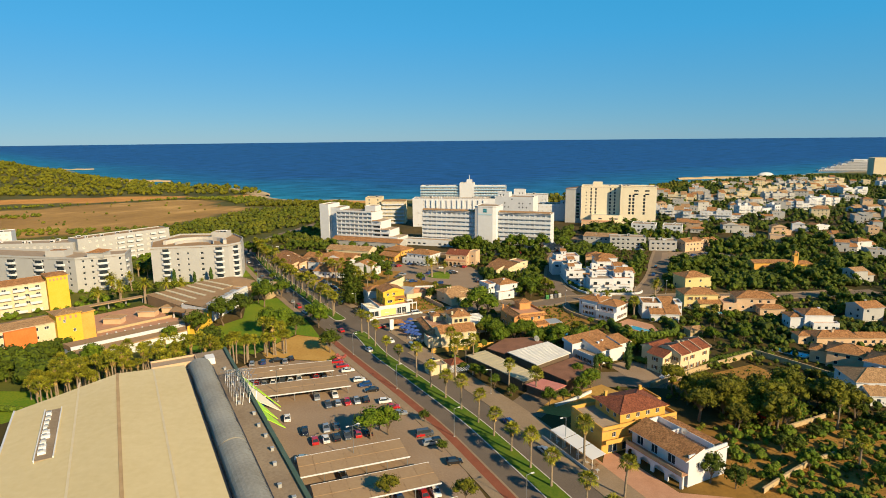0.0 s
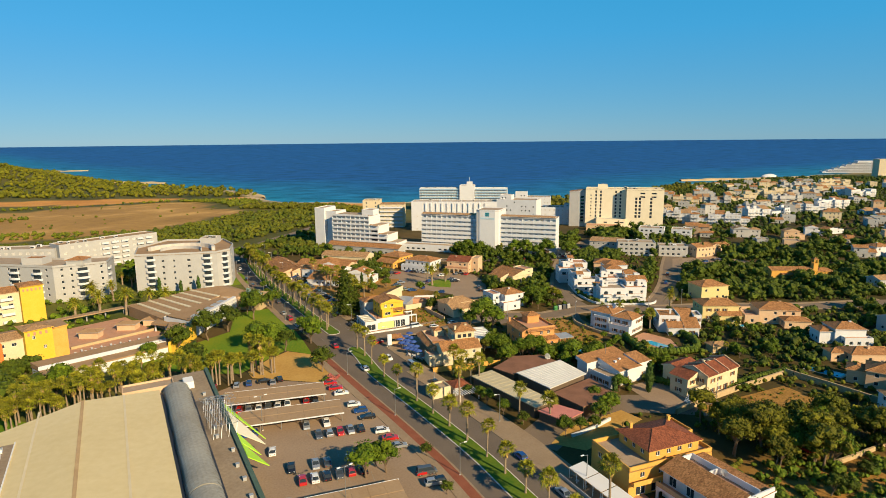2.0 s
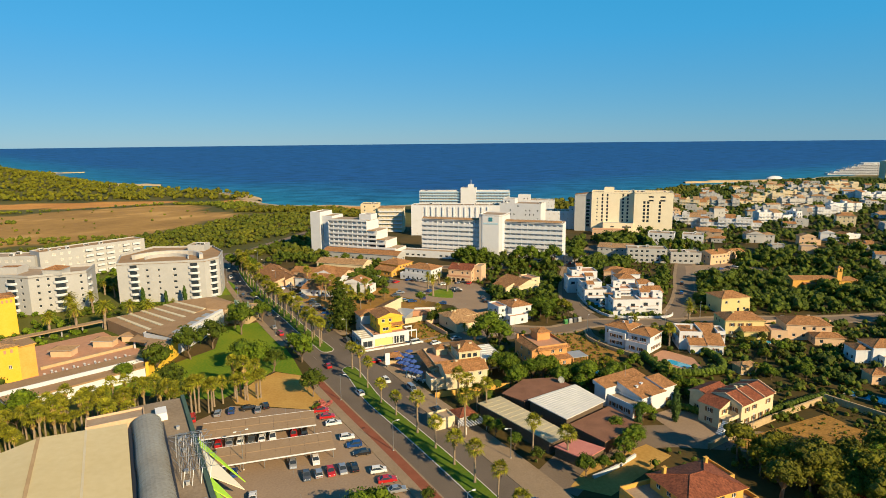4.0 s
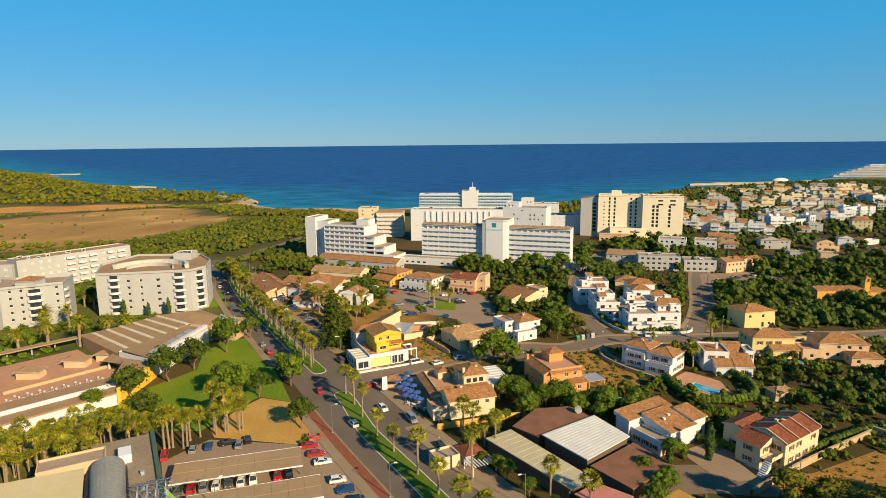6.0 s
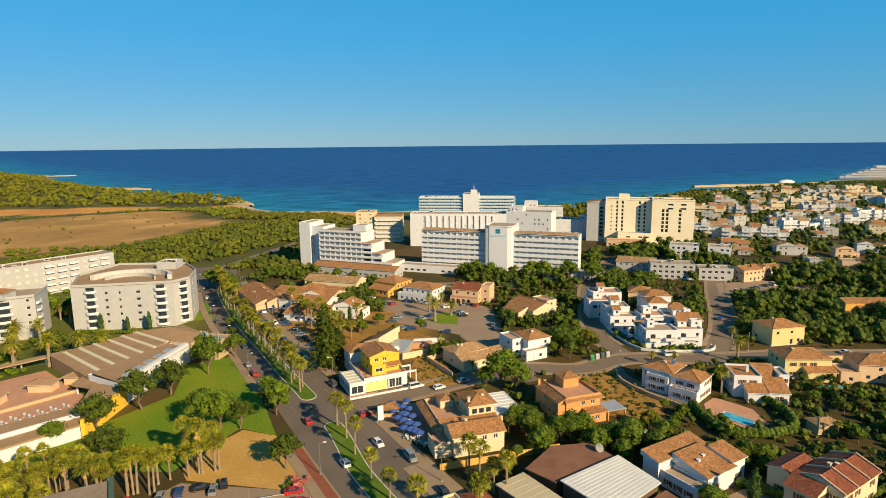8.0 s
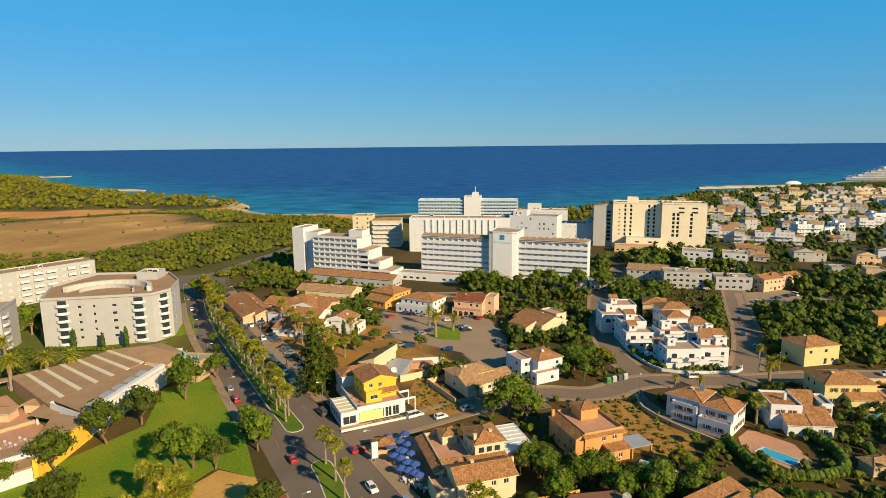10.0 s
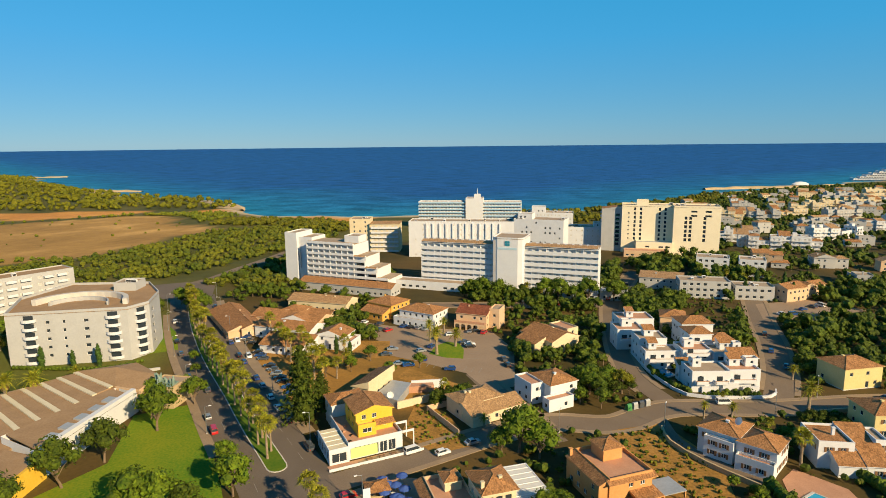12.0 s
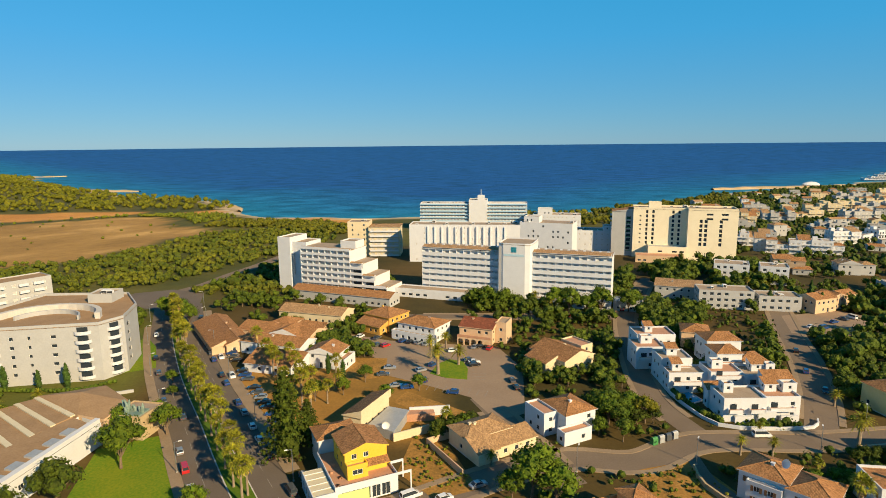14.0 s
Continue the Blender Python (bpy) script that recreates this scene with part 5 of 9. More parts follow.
def club():
    """Low leisure building with brown stepped roofs, a white wall to the lawn and a yellow end."""
    t = thing("leisure_centre", "low leisure building with brown stepped roofs", "building")
    a = [(-121, 204), (-93.5, 230.5), (-99, 240), (-131, 213)]
    shell(t, a, 0, 3.5, WHITE, {})
    part("roof", Mb().prism([(-121, 203.8), (-93.3, 230.5), (-95.8, 235), (-125.6, 208)], 3.5, 4.0), BROWNROOF, t)
    part("roof", Mb().prism([(-126, 208.8), (-96.4, 235.6), (-99, 240.4), (-131.4, 213)], 3.5, 5.2), BROWNROOF, t)
    part("fascia", Mb().prism([(-125.8, 208.2), (-96.0, 235.2), (-96.3, 235.6), (-126.1, 208.6)], 4.0, 5.25), WHITE, t)
    part("end_wall", Mb().prism([(-93.3, 230.4), (-92.5, 231), (-91.2, 252), (-92.4, 252)], 0, 5.4), YELLOW, t, "yellow end wall")
    b = [(-99, 240.5), (-92.6, 236), (-92.2, 252), (-103, 256)]
    shell(t, b, 0, 5.2, PINKISH, {})
    part("roof", Mb().prism(b, 5.2, 5.5), BROWNROOF, t)
    c = [(-91.8, 252.5), (-86, 288), (-94, 292), (-108, 262)]
    shell(t, c, 0, 6.0, WHITE, {0: [(u, u + 1.6, 2.8, 4.2) for u in (4, 9, 14)]})
    part("roof", Mb().prism([(-94, 254), (-88.6, 287), (-95, 291), (-107, 262.5)], 6.0, 6.3), BROWNROOF, t)
    part("rim", Mb().prism([(-91.9, 252.5), (-86.2, 288), (-87.6, 288.4), (-93.4, 253.4)], 6.003, 7.2), WHITE, t)
    for k in range(5):
        f = 0.15 + 0.17 * k
        x, y = -93.6 + 5.0 * f, 254 + 32 * f
        part("skylight", Mb().prism([(x - 3.2, y + 0.2), (x - 0.6, y - 0.6), (x + 0.1, y + 2.6), (x - 2.6, y + 3.4)], 6.3, 6.75), GREYMETAL, t, "grey roof light")
    # fan of stepped roof strips
    for k in range(6):
        f0, f1 = k / 6, (k + 1) / 6
        p0, p1 = Vector((-108.5, 262.5)), Vector((-94.6, 291.5))
        q0, q1 = Vector((-133, 284)), Vector((-112, 304))
        poly = [p0.lerp(p1, f0), p0.lerp(p1, f1 - 0.02), q0.lerp(q1, f1 - 0.02), q0.lerp(q1, f0)]
        z = 4.8 + 0.35 * k
        part("roof_strip", Mb().prism([tuple(p) for p in poly], 0, z), [BROWNROOF], t)
        e = [p0.lerp(p1, f1 - 0.045), p0.lerp(p1, f1), q0.lerp(q1, f1), q0.lerp(q1, f1 - 0.045)]
        part("roof_edge", Mb().prism([tuple(p) for p in e], z + 0.01, z + 0.35), PALESEAM, t)
    big = [(-94.3, 292), (-85.6, 288.6), (-84, 300), (-97, 312), (-113, 305)]
    shell(t, big, 0, 6.6, PINKISH, {})
    mb = Mb()
    apex = (-98, 301, 9.2)
    for i in range(5):
        p, q = big[i], big[(i + 1) % 5]
        mb.face([(*p, 6.6), (*q, 6.6), apex])
    part("roof", mb, BROWNROOF, t, "brown pyramid roof")
    canopy_ = [(-112, 259), (-104, 256), (-104, 263), (-112, 268)]
    part("porch", Mb().prism(canopy_, 3.4, 4.0), BROWNROOF, t)
    for x, y in ((-111, 260.5), (-105, 257.5), (-110.5, 266)):
        part("pillar", Mb().box(x - 0.25, y - 0.25, 0, x + 0.25, y + 0.25, 3.4), WHITE, t)
    area("patio", [(-131.5, 214), (-99.2, 241), (-104, 256), (-112, 262), (-134, 282), (-158, 258), (-150, 232)], 0.12, TERRACE, "terracotta patio of the leisure building", "patio", 0.0)
    walkway = [(-166, 262), (-163.5, 259), (-119, 302.5), (-121.5, 305)]
    part("walkway_roof", Mb().prism(walkway, 3.0, 3.4), SHADETAN, t, "long tan walkway roof")
    for k in range(9):
        p = Vector((-164.4, 261.2)).lerp(Vector((-120.6, 303.6)), k / 8)
        part("pillar", Mb().box(p.x - 0.2, p.y - 0.2, 0, p.x + 0.2, p.y + 0.2, 3.0), OFFWHITE, t)
    part("patio_wall", Mb().prism([(-134, 240), (-133.5, 239.6), (-112, 261.6), (-112.4, 262)], 0.12, 1.1), STONE, t)
    for px, py in ((-138, 252), (-128, 262), (-120, 268)):
        part("patio_roof", roof_mesh(px, py, px + 8, py + 5, 2.6, "hip", 0.3, 0.3), [BROWNROOF, OFFWHITE], t)
        part("patio_wall", Mb().box(px + 0.3, py + 0.3, 0.1, px + 7.7, py + 4.7, 2.58), PINKISH, t)
    lounge = None
    for i in range(26):
        x, y = -129 + (i % 9) * 2.6 + (i // 9) * 0.6, 232 + (i % 9) * 2.0 + (i // 9) * 3.0 - 2
        if lounge is None:
            lounge = thing("sun_lounger", "pale sun lounger on the terracotta patio", "lounger", pose(x, y, 0.12, 0, 0, 35), "loungers on the patio")
            part("bed", Mb().box(0, 0, 0.3, 0.65, 1.3, 0.38), OFFWHITE, lounge)
            part("backrest", Mb().face([(0, 1.3, 0.34), (0.65, 1.3, 0.34), (0.65, 1.9, 0.75), (0, 1.9, 0.75)]).face([(0, 1.9, 0.7), (0.65, 1.9, 0.7), (0.65, 1.3, 0.3), (0, 1.3, 0.3)]), OFFWHITE, lounge)
            for lx, ly in ((0.03, 0.05), (0.57, 0.05), (0.03, 1.25), (0.57, 1.25)):
                part("leg", Mb().box(lx, ly, 0, lx + 0.05, ly + 0.05, 0.3), WFRAME, lounge)
        else:
            copy_thing(lounge, pose(x, y, 0.12, 0, 0, 35))
    # sandstone block beside the avenue
    s = thing("stone_tower", "squat sandstone gatehouse beside the avenue", "building", pose(-85.1, 291.1, 0, 0, 0, -13.0))
    volume(s, 0, 0, 9.3, 9.3, 0, 6.4, STONE, 0, "flat", FLATROOF, rim=0.4)
    part("portal", Mb().box(-5, 1.5, 0, -0.05, 5, 4.0), OFFWHITE, s)
    rnd = random.Random(14)
    sc = Mb().box(0.9, 0.8, 6.4, 8.2, 5.0, 6.9)
    for k in range(9):
        p = (rnd.uniform(1.4, 9.3 - 1.4), rnd.uniform(1.2, 4.5))
        top = rnd.uniform(1.6, 4.2)
        sc.tube([(p[0], p[1], 6.4), (p[0] + rnd.uniform(-0.3, 0.3), p[1], 6.4 + top * 0.6), (p[0] + rnd.uniform(-0.8, 0.8), p[1], 6.4 + top)], [0.42, 0.5, 0.15], 7)
    fig = part("sculpture", sc, PATINA, None, at=pose(-85.1, 291.1, 0, 0, 0, -13.0), smooth=True)
    tagged(fig, "weathered green sculpture on the sandstone gatehouse", "sculpture")


club()


def supermarket():
    """Large hall with a shallow cream roof, a grey vaulted skylight, a flat front strip with a green edge."""
    t = thing("supermarket", "large hall with a cream sheet roof and vaulted skylight", "building", pose(-73, 176.6, 0, 0, 0, 27))
    y0 = -125
    wl = Mb()
    wall_face(wl, (-0.6, y0), (-0.6, -0.3), 0, 9.9, [])
    wall_face(wl, (-0.6, -0.3), (-18, -0.5), 0, 9.9, [])
    wall_face(wl, (-18, -0.5), (-41, -10), 0, 8.9, [])
    wall_face(wl, (-41, -10), (-41, y0), 0, 8.9, [])
    wall_face(wl, (-41, y0), (-0.6, y0), 0, 8.9, [])
    part("wall", wl, OFFWHITE, t)
    for x0, z0, x1, z1, ya, yb in ((-18, 11.0, 0, 10.0, -0.2, 0), (-41.6, 8.9, -18, 11.0, -9.8, -0.2)):
        mb = Mb()
        mb.face([(x0, y0, z0), (x1, y0, z1), (x1, yb, z1), (x0, ya, z0)], 0, [(0, 0), (x1 - x0, 0), (x1 - x0, 125), (0, 125)])
        mb.face([(x0, ya, z0 - 0.3), (x1, yb, z1 - 0.3), (x1, y0, z1 - 0.3), (x0, y0, z0 - 0.3)], 0)
        mb.face([(x0, ya, z0), (x1, yb, z1), (x1, yb, z1 - 0.3), (x0, ya, z0 - 0.3)], 0)
        part("roof", mb, SHEETROOF, t, "cream profiled sheet roof")
    for x, z, w in ((-18.0, 11.03, 0.26), (-8.6, 10.52, 0.14), (-27.5, 10.17, 0.14)):
        mb = Mb()
        for k in range(25):
            ya = y0 + 5 * k
            mb.face([(x - w, ya, z), (x + w, ya, z), (x + w, ya + 5, z), (x - w, ya + 5, z)])
            mb.box(x - w - 0.1, ya, z - 0.02, x - w, ya + 4.97, z + 0.06).box(x + w, ya, z - 0.02, x + w + 0.1, ya + 4.97, z + 0.06)
        part("roof_ridge" if w > 0.2 else "roof_seam", mb, RUSTY if w > 0.2 else PALESEAM, t)
    part("eaves_trim", Mb().box(-42.0, y0, 8.5, -41.6, -9.8, 9.1), WHITE, t)
    # opened strip with roof machines near the left edge
    part("plant_well", Mb().box(-34.4, -44, 9.45, -31.0, -16, 9.85), STRIPROOF, t)
    rnd = random.Random(3)
    for k in range(9):
        y = -41.5 + 2.7 * k
        mb = Mb().box(-34.0, y, 9.85, -32.2 - rnd.random(), y + 1.5, 10.2 + rnd.random() * 0.4).box(-33.7, y + 0.3, 10.2, -32.9, y + 1.2, 10.75, 1)
        part("roof_unit", mb, [WFRAME, GREYMETAL], t)
    for x in (-34.6, -31.0):
        part("well_rim", Mb().box(x, -44.2, 9.4, x + 0.2, -15.8, 10.2), WFRAME, t)
    # vault
    for yb, ye in ((y0, -58), (-57.6, 0)):
        mb = Mb()
        n = 12
        rows = int((ye - yb) / 0.9)
        for j in range(rows):
            ya, yc = yb + (ye - yb) * j / rows, yb + (ye - yb) * (j + 1) / rows
            bulge = 0.0 if yb == y0 else 0.25 * math.sin(j * 0.33)
            for k in range(n):
                a0, a1 = math.pi * k / n, math.pi * (k + 1) / n
                r0, r1 = 3.3 + bulge * 0.3, 3.3 + (0.25 * math.sin((j + 1) * 0.33) * 0.3 if yb != y0 else 0)
                rib = 0.07 if j % 2 else 0.0
                mb.face([(4.2 + (r0 + rib) * math.cos(a0), ya, 8.6 + 0.85 * r0 * math.sin(a0)), (4.2 + (r1 + rib) * math.cos(a0), yc, 8.6 + 0.85 * r1 * math.sin(a0)),
                         (4.2 + (r1 + rib) * math.cos(a1), yc, 8.6 + 0.85 * r1 * math.sin(a1)), (4.2 + (r0 + rib) * math.cos(a1), ya, 8.6 + 0.85 * r0 * math.sin(a1))][::-1])
        end = [(4.2 + 3.3 * math.cos(math.pi * k / n), ye, 8.6 + 2.8 * math.sin(math.pi * k / n)) for k in range(n + 1)]
        mb.face(end)
        mb.face([(x, yb, z) for x, _, z in end][::-1])
        part("vault", mb, VAULTMETAL, t, "ribbed grey vaulted skylight")
    part("gutter", Mb().box(0.05, y0, 8.3, 0.9, 0, 8.6).box(7.5, y0, 8.0, 8.0, 0, 8.35), DARKMETAL, t)
    # front strip
    shell(t, [(0.9, y0), (13.6, y0), (13.6, 14), (0.9, 14)], 0, 8.0, OFFWHITE, {1: [(20 + 6 * i, 24 + 6 * i, 0.3, 3.6) for i in range(18)]})
    part("roof", Mb().box(0.95, y0 + 0.1, 8.0, 13.2, 13.8, 8.3), STRIPROOF, t, "brown-grey flat roof strip")
    part("green_edge", Mb().box(13.25, y0, 7.2, 14.2, 14.2, 8.9), GREENEDGE, t, "dark green roof edge")
    volume(t, -9, 3, 4, 9, 0, 9.2, PINKISH, 0, "flat", FLATROOF)
    part("roof_box", Mb().box(6.4, 1, 8.3, 9.0, 5.5, 10.2), WFRAME, t)
    for i in range(14):
        y = -100 + i * 7.1 + rnd.random() * 3
        x = 9.4 + rnd.random() * 2.5
        mb = Mb().box(x, y, 8.3, x + 0.7, y + 0.7, 9.0).box(x - 0.06, y - 0.06, 9.0, x + 0.76, y + 0.76, 9.12)
        part("roof_vent", mb, GREYMETAL, t)
    # steel space frame over the entrance
    fr = Mb()
    for i in range(6):
        for j in range(4):
            x, y = 9.0 + j * 1.7, -34 + i * 3.4
            z = 9.0 + (3.8 - j * 0.3) * math.sin(math.pi * (i + 0.6) / 6.5) + 1.2
            fr.tube([(x, y, 8.3), (x + 0.6, y + 0.9, z)], [0.07, 0.07], 4)
            for dx, dy in ((1.7, 0), (0, 3.4), (1.7, 3.4), (-1.7, 3.4)):
                z2 = 9.0 + (3.8 - j * 0.3) * math.sin(math.pi * (i + (1 if dy else 0) + 0.6) / 6.5) + 1.2
                fr.tube([(x + 0.6, y + 0.9, z), (x + 0.6 + dx, y + 0.9 + dy, z2)], [0.05, 0.05], 4)
    part("space_frame", fr, STEEL, t, "grey steel space frame")
    # sails from the roof edge to the ground
    for a, b, c, mt in (((14.3, -13, 8.2), (14.3, -18, 8.4), (22.0, -28.0, 2.5), LIME), ((14.4, -38, 8.2), (14.4, -46, 8.4), (19.5, -43, 3.4), LIME),
                        ((14.5, -20, 8.5), (14.5, -30, 7.2), (21.0, -32.5, 3.4), SAILCREAM), ((14.3, -32, 8.3), (14.3, -37, 8.0), (18.6, -39.0, 4.4), LIME)):
        mb = Mb()
        n_ = (Vector(b) - Vector(a)).cross(Vector(c) - Vector(a)).normalized() * 0.1
        lo = [tuple(Vector(p) - n_) for p in (a, b, c)]
        hi = [tuple(Vector(p) + n_) for p in (a, b, c)]
        mb.face(hi).face(lo[::-1])
        for k in range(3):
            mb.face([lo[k], lo[(k + 1) % 3], hi[(k + 1) % 3], hi[k]])
        part("sail", mb, mt, t, "lime green entrance sail" if mt is LIME else "cream entrance sail")


def sheet_roof(name, c1, c2):
    m = surf(name, c1, c2, 0.05, 0.6, 0.0, 0.6)
    n, l = links_of(m)
    uv = n.new("ShaderNodeUVMap")
    wv = n.new("ShaderNodeTexWave")
    wv.bands_direction = "Y"
    wv.inputs["Scale"].default_value = 1.2
    l.new(uv.outputs[0], wv.inputs["Vector"])
    bp = n.new("ShaderNodeBump")
    bp.inputs["Strength"].default_value, bp.inputs["Distance"].default_value = 0.25, 0.05
    l.new(wv.outputs["Fac"], bp.inputs["Height"])
    l.new(bp.outputs[0], n["Principled BSDF"].inputs["Normal"])
    return m


SHEETROOF = sheet_roof("cream_sheet_roof", (0.60, 0.48, 0.24), (0.67, 0.55, 0.30))
RUSTY = surf("stained_ridge", (0.38, 0.25, 0.12), (0.52, 0.37, 0.20), 0.3, 0.8, 0.1)
STRIPROOF = surf("stained_roof_felt", (0.22, 0.165, 0.11), (0.32, 0.25, 0.17), 0.12, 0.95, 0.1, 1.5)
GREENEDGE = surf("dark_green_panel", (0.06, 0.10, 0.07), (0.09, 0.14, 0.10), 0.3, 0.6, 0.0)
LIME = gloss("lime_paint", (0.42, 0.72, 0.04), 0.6)
SAILCREAM = gloss("cream_paint", (0.72, 0.68, 0.52), 0.6)
supermarket()


def car_canopy(x, y, rz, w=28.0, d=10.0):
    """A tan shade roof on posts over two rows of parking bays."""
    t = thing("parking_shade", "tan sheet shade roof over parking bays", "carport", pose(x, y, 0, 0, 0, rz), "parking shades")
    for i in range(int(w / 3.5)):
        a, b = i * w / int(w / 3.5), (i + 1) * w / int(w / 3.5) - 0.04
        part("shade_roof", Mb().prism([(a, 0), (b, 0), (b, d / 2 - 0.05), (a, d / 2 - 0.05)], 2.75, 2.87), SHADETAN, t)
        part("shade_roof", Mb().prism([(a, d / 2 + 0.05), (b, d / 2 + 0.05), (b, d), (a, d)], 2.75, 2.9), SHADETAN, t)
    part("edge_beam", Mb().box(-0.1, -0.12, 2.6, w + 0.1, -0.02, 2.95), WHITE, t, "white edge beam")
    part("edge_beam", Mb().box(-0.1, d + 0.02, 2.6, w + 0.1, d + 0.12, 2.95), WHITE, t, "white edge beam")
    for i in range(6):
        px = 0.4 + i * (w - 0.8) / 5
        for py in (d / 2 - 0.08, 0.9, d - 1.06):
            part("post", Mb().box(px - 0.08, py, 0, px + 0.08, py + 0.16, 2.75), STEEL, t)
    return t


for cx, cy, cr, cw in ((-57.8, 181, 13.5, 29), (-49.7, 167.6, 15, 28), (-27.7, 124.5, 18, 25.5), (-22, 112.5, 18, 27), (-16, 98.5, 18, 27)):
    car_canopy(cx, cy, cr, cw, 9.0)


# ---- houses of the town ----
def arch_wall(mb, p, q, z0, z1, n, m=0, t=0.35):
    """A wall of n round arches from p to q."""
    d = Vector((q[0] - p[0], q[1] - p[1]))
    ln = d.length
    d /= ln
    s = Vector((-d.y, d.x)) * t
    b = ln / n
    r = b * 0.38
    spring = z1 - 0.5 - r * 0.8

    def pt(u, k, z):
        return (p[0] + d.x * u + s.x * k, p[1] + d.y * u + s.y * k, z)

    for i in range(n):
        c = (i + 0.5) * b
        outer = [(c - r, z0)] + [(c - r * math.cos(math.pi * k / 8), spring + 0.8 * r * math.sin(math.pi * k / 8)) for k in range(9)] + [(c + r, z0)]
        for k in (0, 1):
            order = 1 if k == 0 else -1
            for (u0, w0), (u1, w1) in zip(outer[1:-1], outer[2:-1]):
                mb.face([pt(u0, k, w0), pt(u1, k, w1), pt(u1, k, z1), pt(u0, k, z1)][::order], m)
            for u0, u1 in ((i * b, c - r), (c + r, (i + 1) * b)):
                mb.face([pt(u0, k, z0), pt(u1, k, z0), pt(u1, k, z1), pt(u0, k, z1)][::order], m)
        for (u0, w0), (u1, w1) in zip(outer, outer[1:]):
            mb.face([pt(u0, 0, w0), pt(u0, 1, w0), pt(u1, 1, w1), pt(u1, 0, w1)], m)
    mb.face([pt(0, 0, z1), pt(ln, 0, z1), pt(ln, 1, z1), pt(0, 1, z1)], m)


def awning(parent, x0, y0, x1, y1, z, mat, posts=True):
    part("awning", Mb().face([(x0, y0, z - 0.5), (x1, y0, z - 0.5), (x1, y1, z), (x0, y1, z)]).face([(x0, y1, z - 0.08), (x1, y1, z - 0.08), (x1, y0, z - 0.58), (x0, y0, z - 0.58)]).face([(x0, y0, z - 0.58), (x1, y0, z - 0.58), (x1, y0, z - 0.5), (x0, y0, z - 0.5)]), mat, parent)
    if posts:
        for x in (x0 + 0.1, (x0 + x1) / 2, x1 - 0.1):
            part("post", Mb().box(x - 0.05, y0 + 0.05, 0, x + 0.05, y0 + 0.15, z - 0.55), WFRAME, parent)


def amber_shop():
    t = thing("shop_house", "long amber shop house with red hip roof", "house", pose(43.5, 135.5, 0, 0, 0, 19.5))
    w, d = 23.0, 13.5
    rnd = random.Random(4)
    holes = [(u, u + 1.2, 4.2, 5.5) for u in (3, 8, 13.5, 19)]
    ground = [(2 + i * 4.2, 4.6 + i * 4.2, 0.2, 2.6) for i in range(5)]
    shell(t, rect(0, 0, w, d), 0, 6.3, AMBER, {0: holes + ground, 3: [(2.5, 4.0, 4.2, 5.6), (8.5, 9.8, 4.2, 5.6)], 1: [(4, 5.2, 4.2, 5.5)]})
    deck(t, rect(0, 0, w, d), 6.3, FLATROOF, AMBER, 0.9)
    part("balcony", Mb().box(0.2, -1.3, 3.3, w + 0.2, -0.02, 3.5).box(0.2, -1.4, 3.3, w + 0.2, -1.25, 4.4), AMBER, t)
    volume(t, 6.5, 1.6, 20.5, 12.0, 6.35, 8.9, AMBER, 1, "hip", TILE_RED, rnd=rnd, drop=0.1, pitch=3.0, slope=0.3, over=0.7)
    volume(t, 20.6, 6, 22.9, 13, 6.35, 8.2, AMBER, 0, "flat", TERRACE)
    chimney(t, 8.5, 10.5, 10.0, AMBER, 1.2)
    chimney(t, 20, 11, 9.4, AMBER, 1.2)
    return t


amber_shop()
cafe = thing("cafe_terrace", "brick cafe terrace under white awnings", "terrace", pose(39.5, 140, 0, 0, 0, -66))
part("floor", Mb().box(-8, -6, 0, 14, -0.3, 0.12), TERRACE, cafe, "red brick floor")
for i in range(3):
    awning(cafe, -6.5 + i * 5.6, -4.6, -1.2 + i * 5.6, -0.5, 3.2, WFRAME)
rn = random.Random(6)
for i in range(10):
    x, y = -6 + i * 1.9, -2.0 - rn.random() * 3.4
    part("table", Mb().box(x, y, 0.82, x + 0.8, y + 0.8, 0.87).box(x + 0.35, y + 0.35, 0.12, x + 0.45, y + 0.45, 0.82), [WOOD, OFFWHITE][i % 2], cafe)
part("fence", Mb().box(-8, -6.15, 0, 14, -6.0, 0.9), OFFWHITE, cafe)


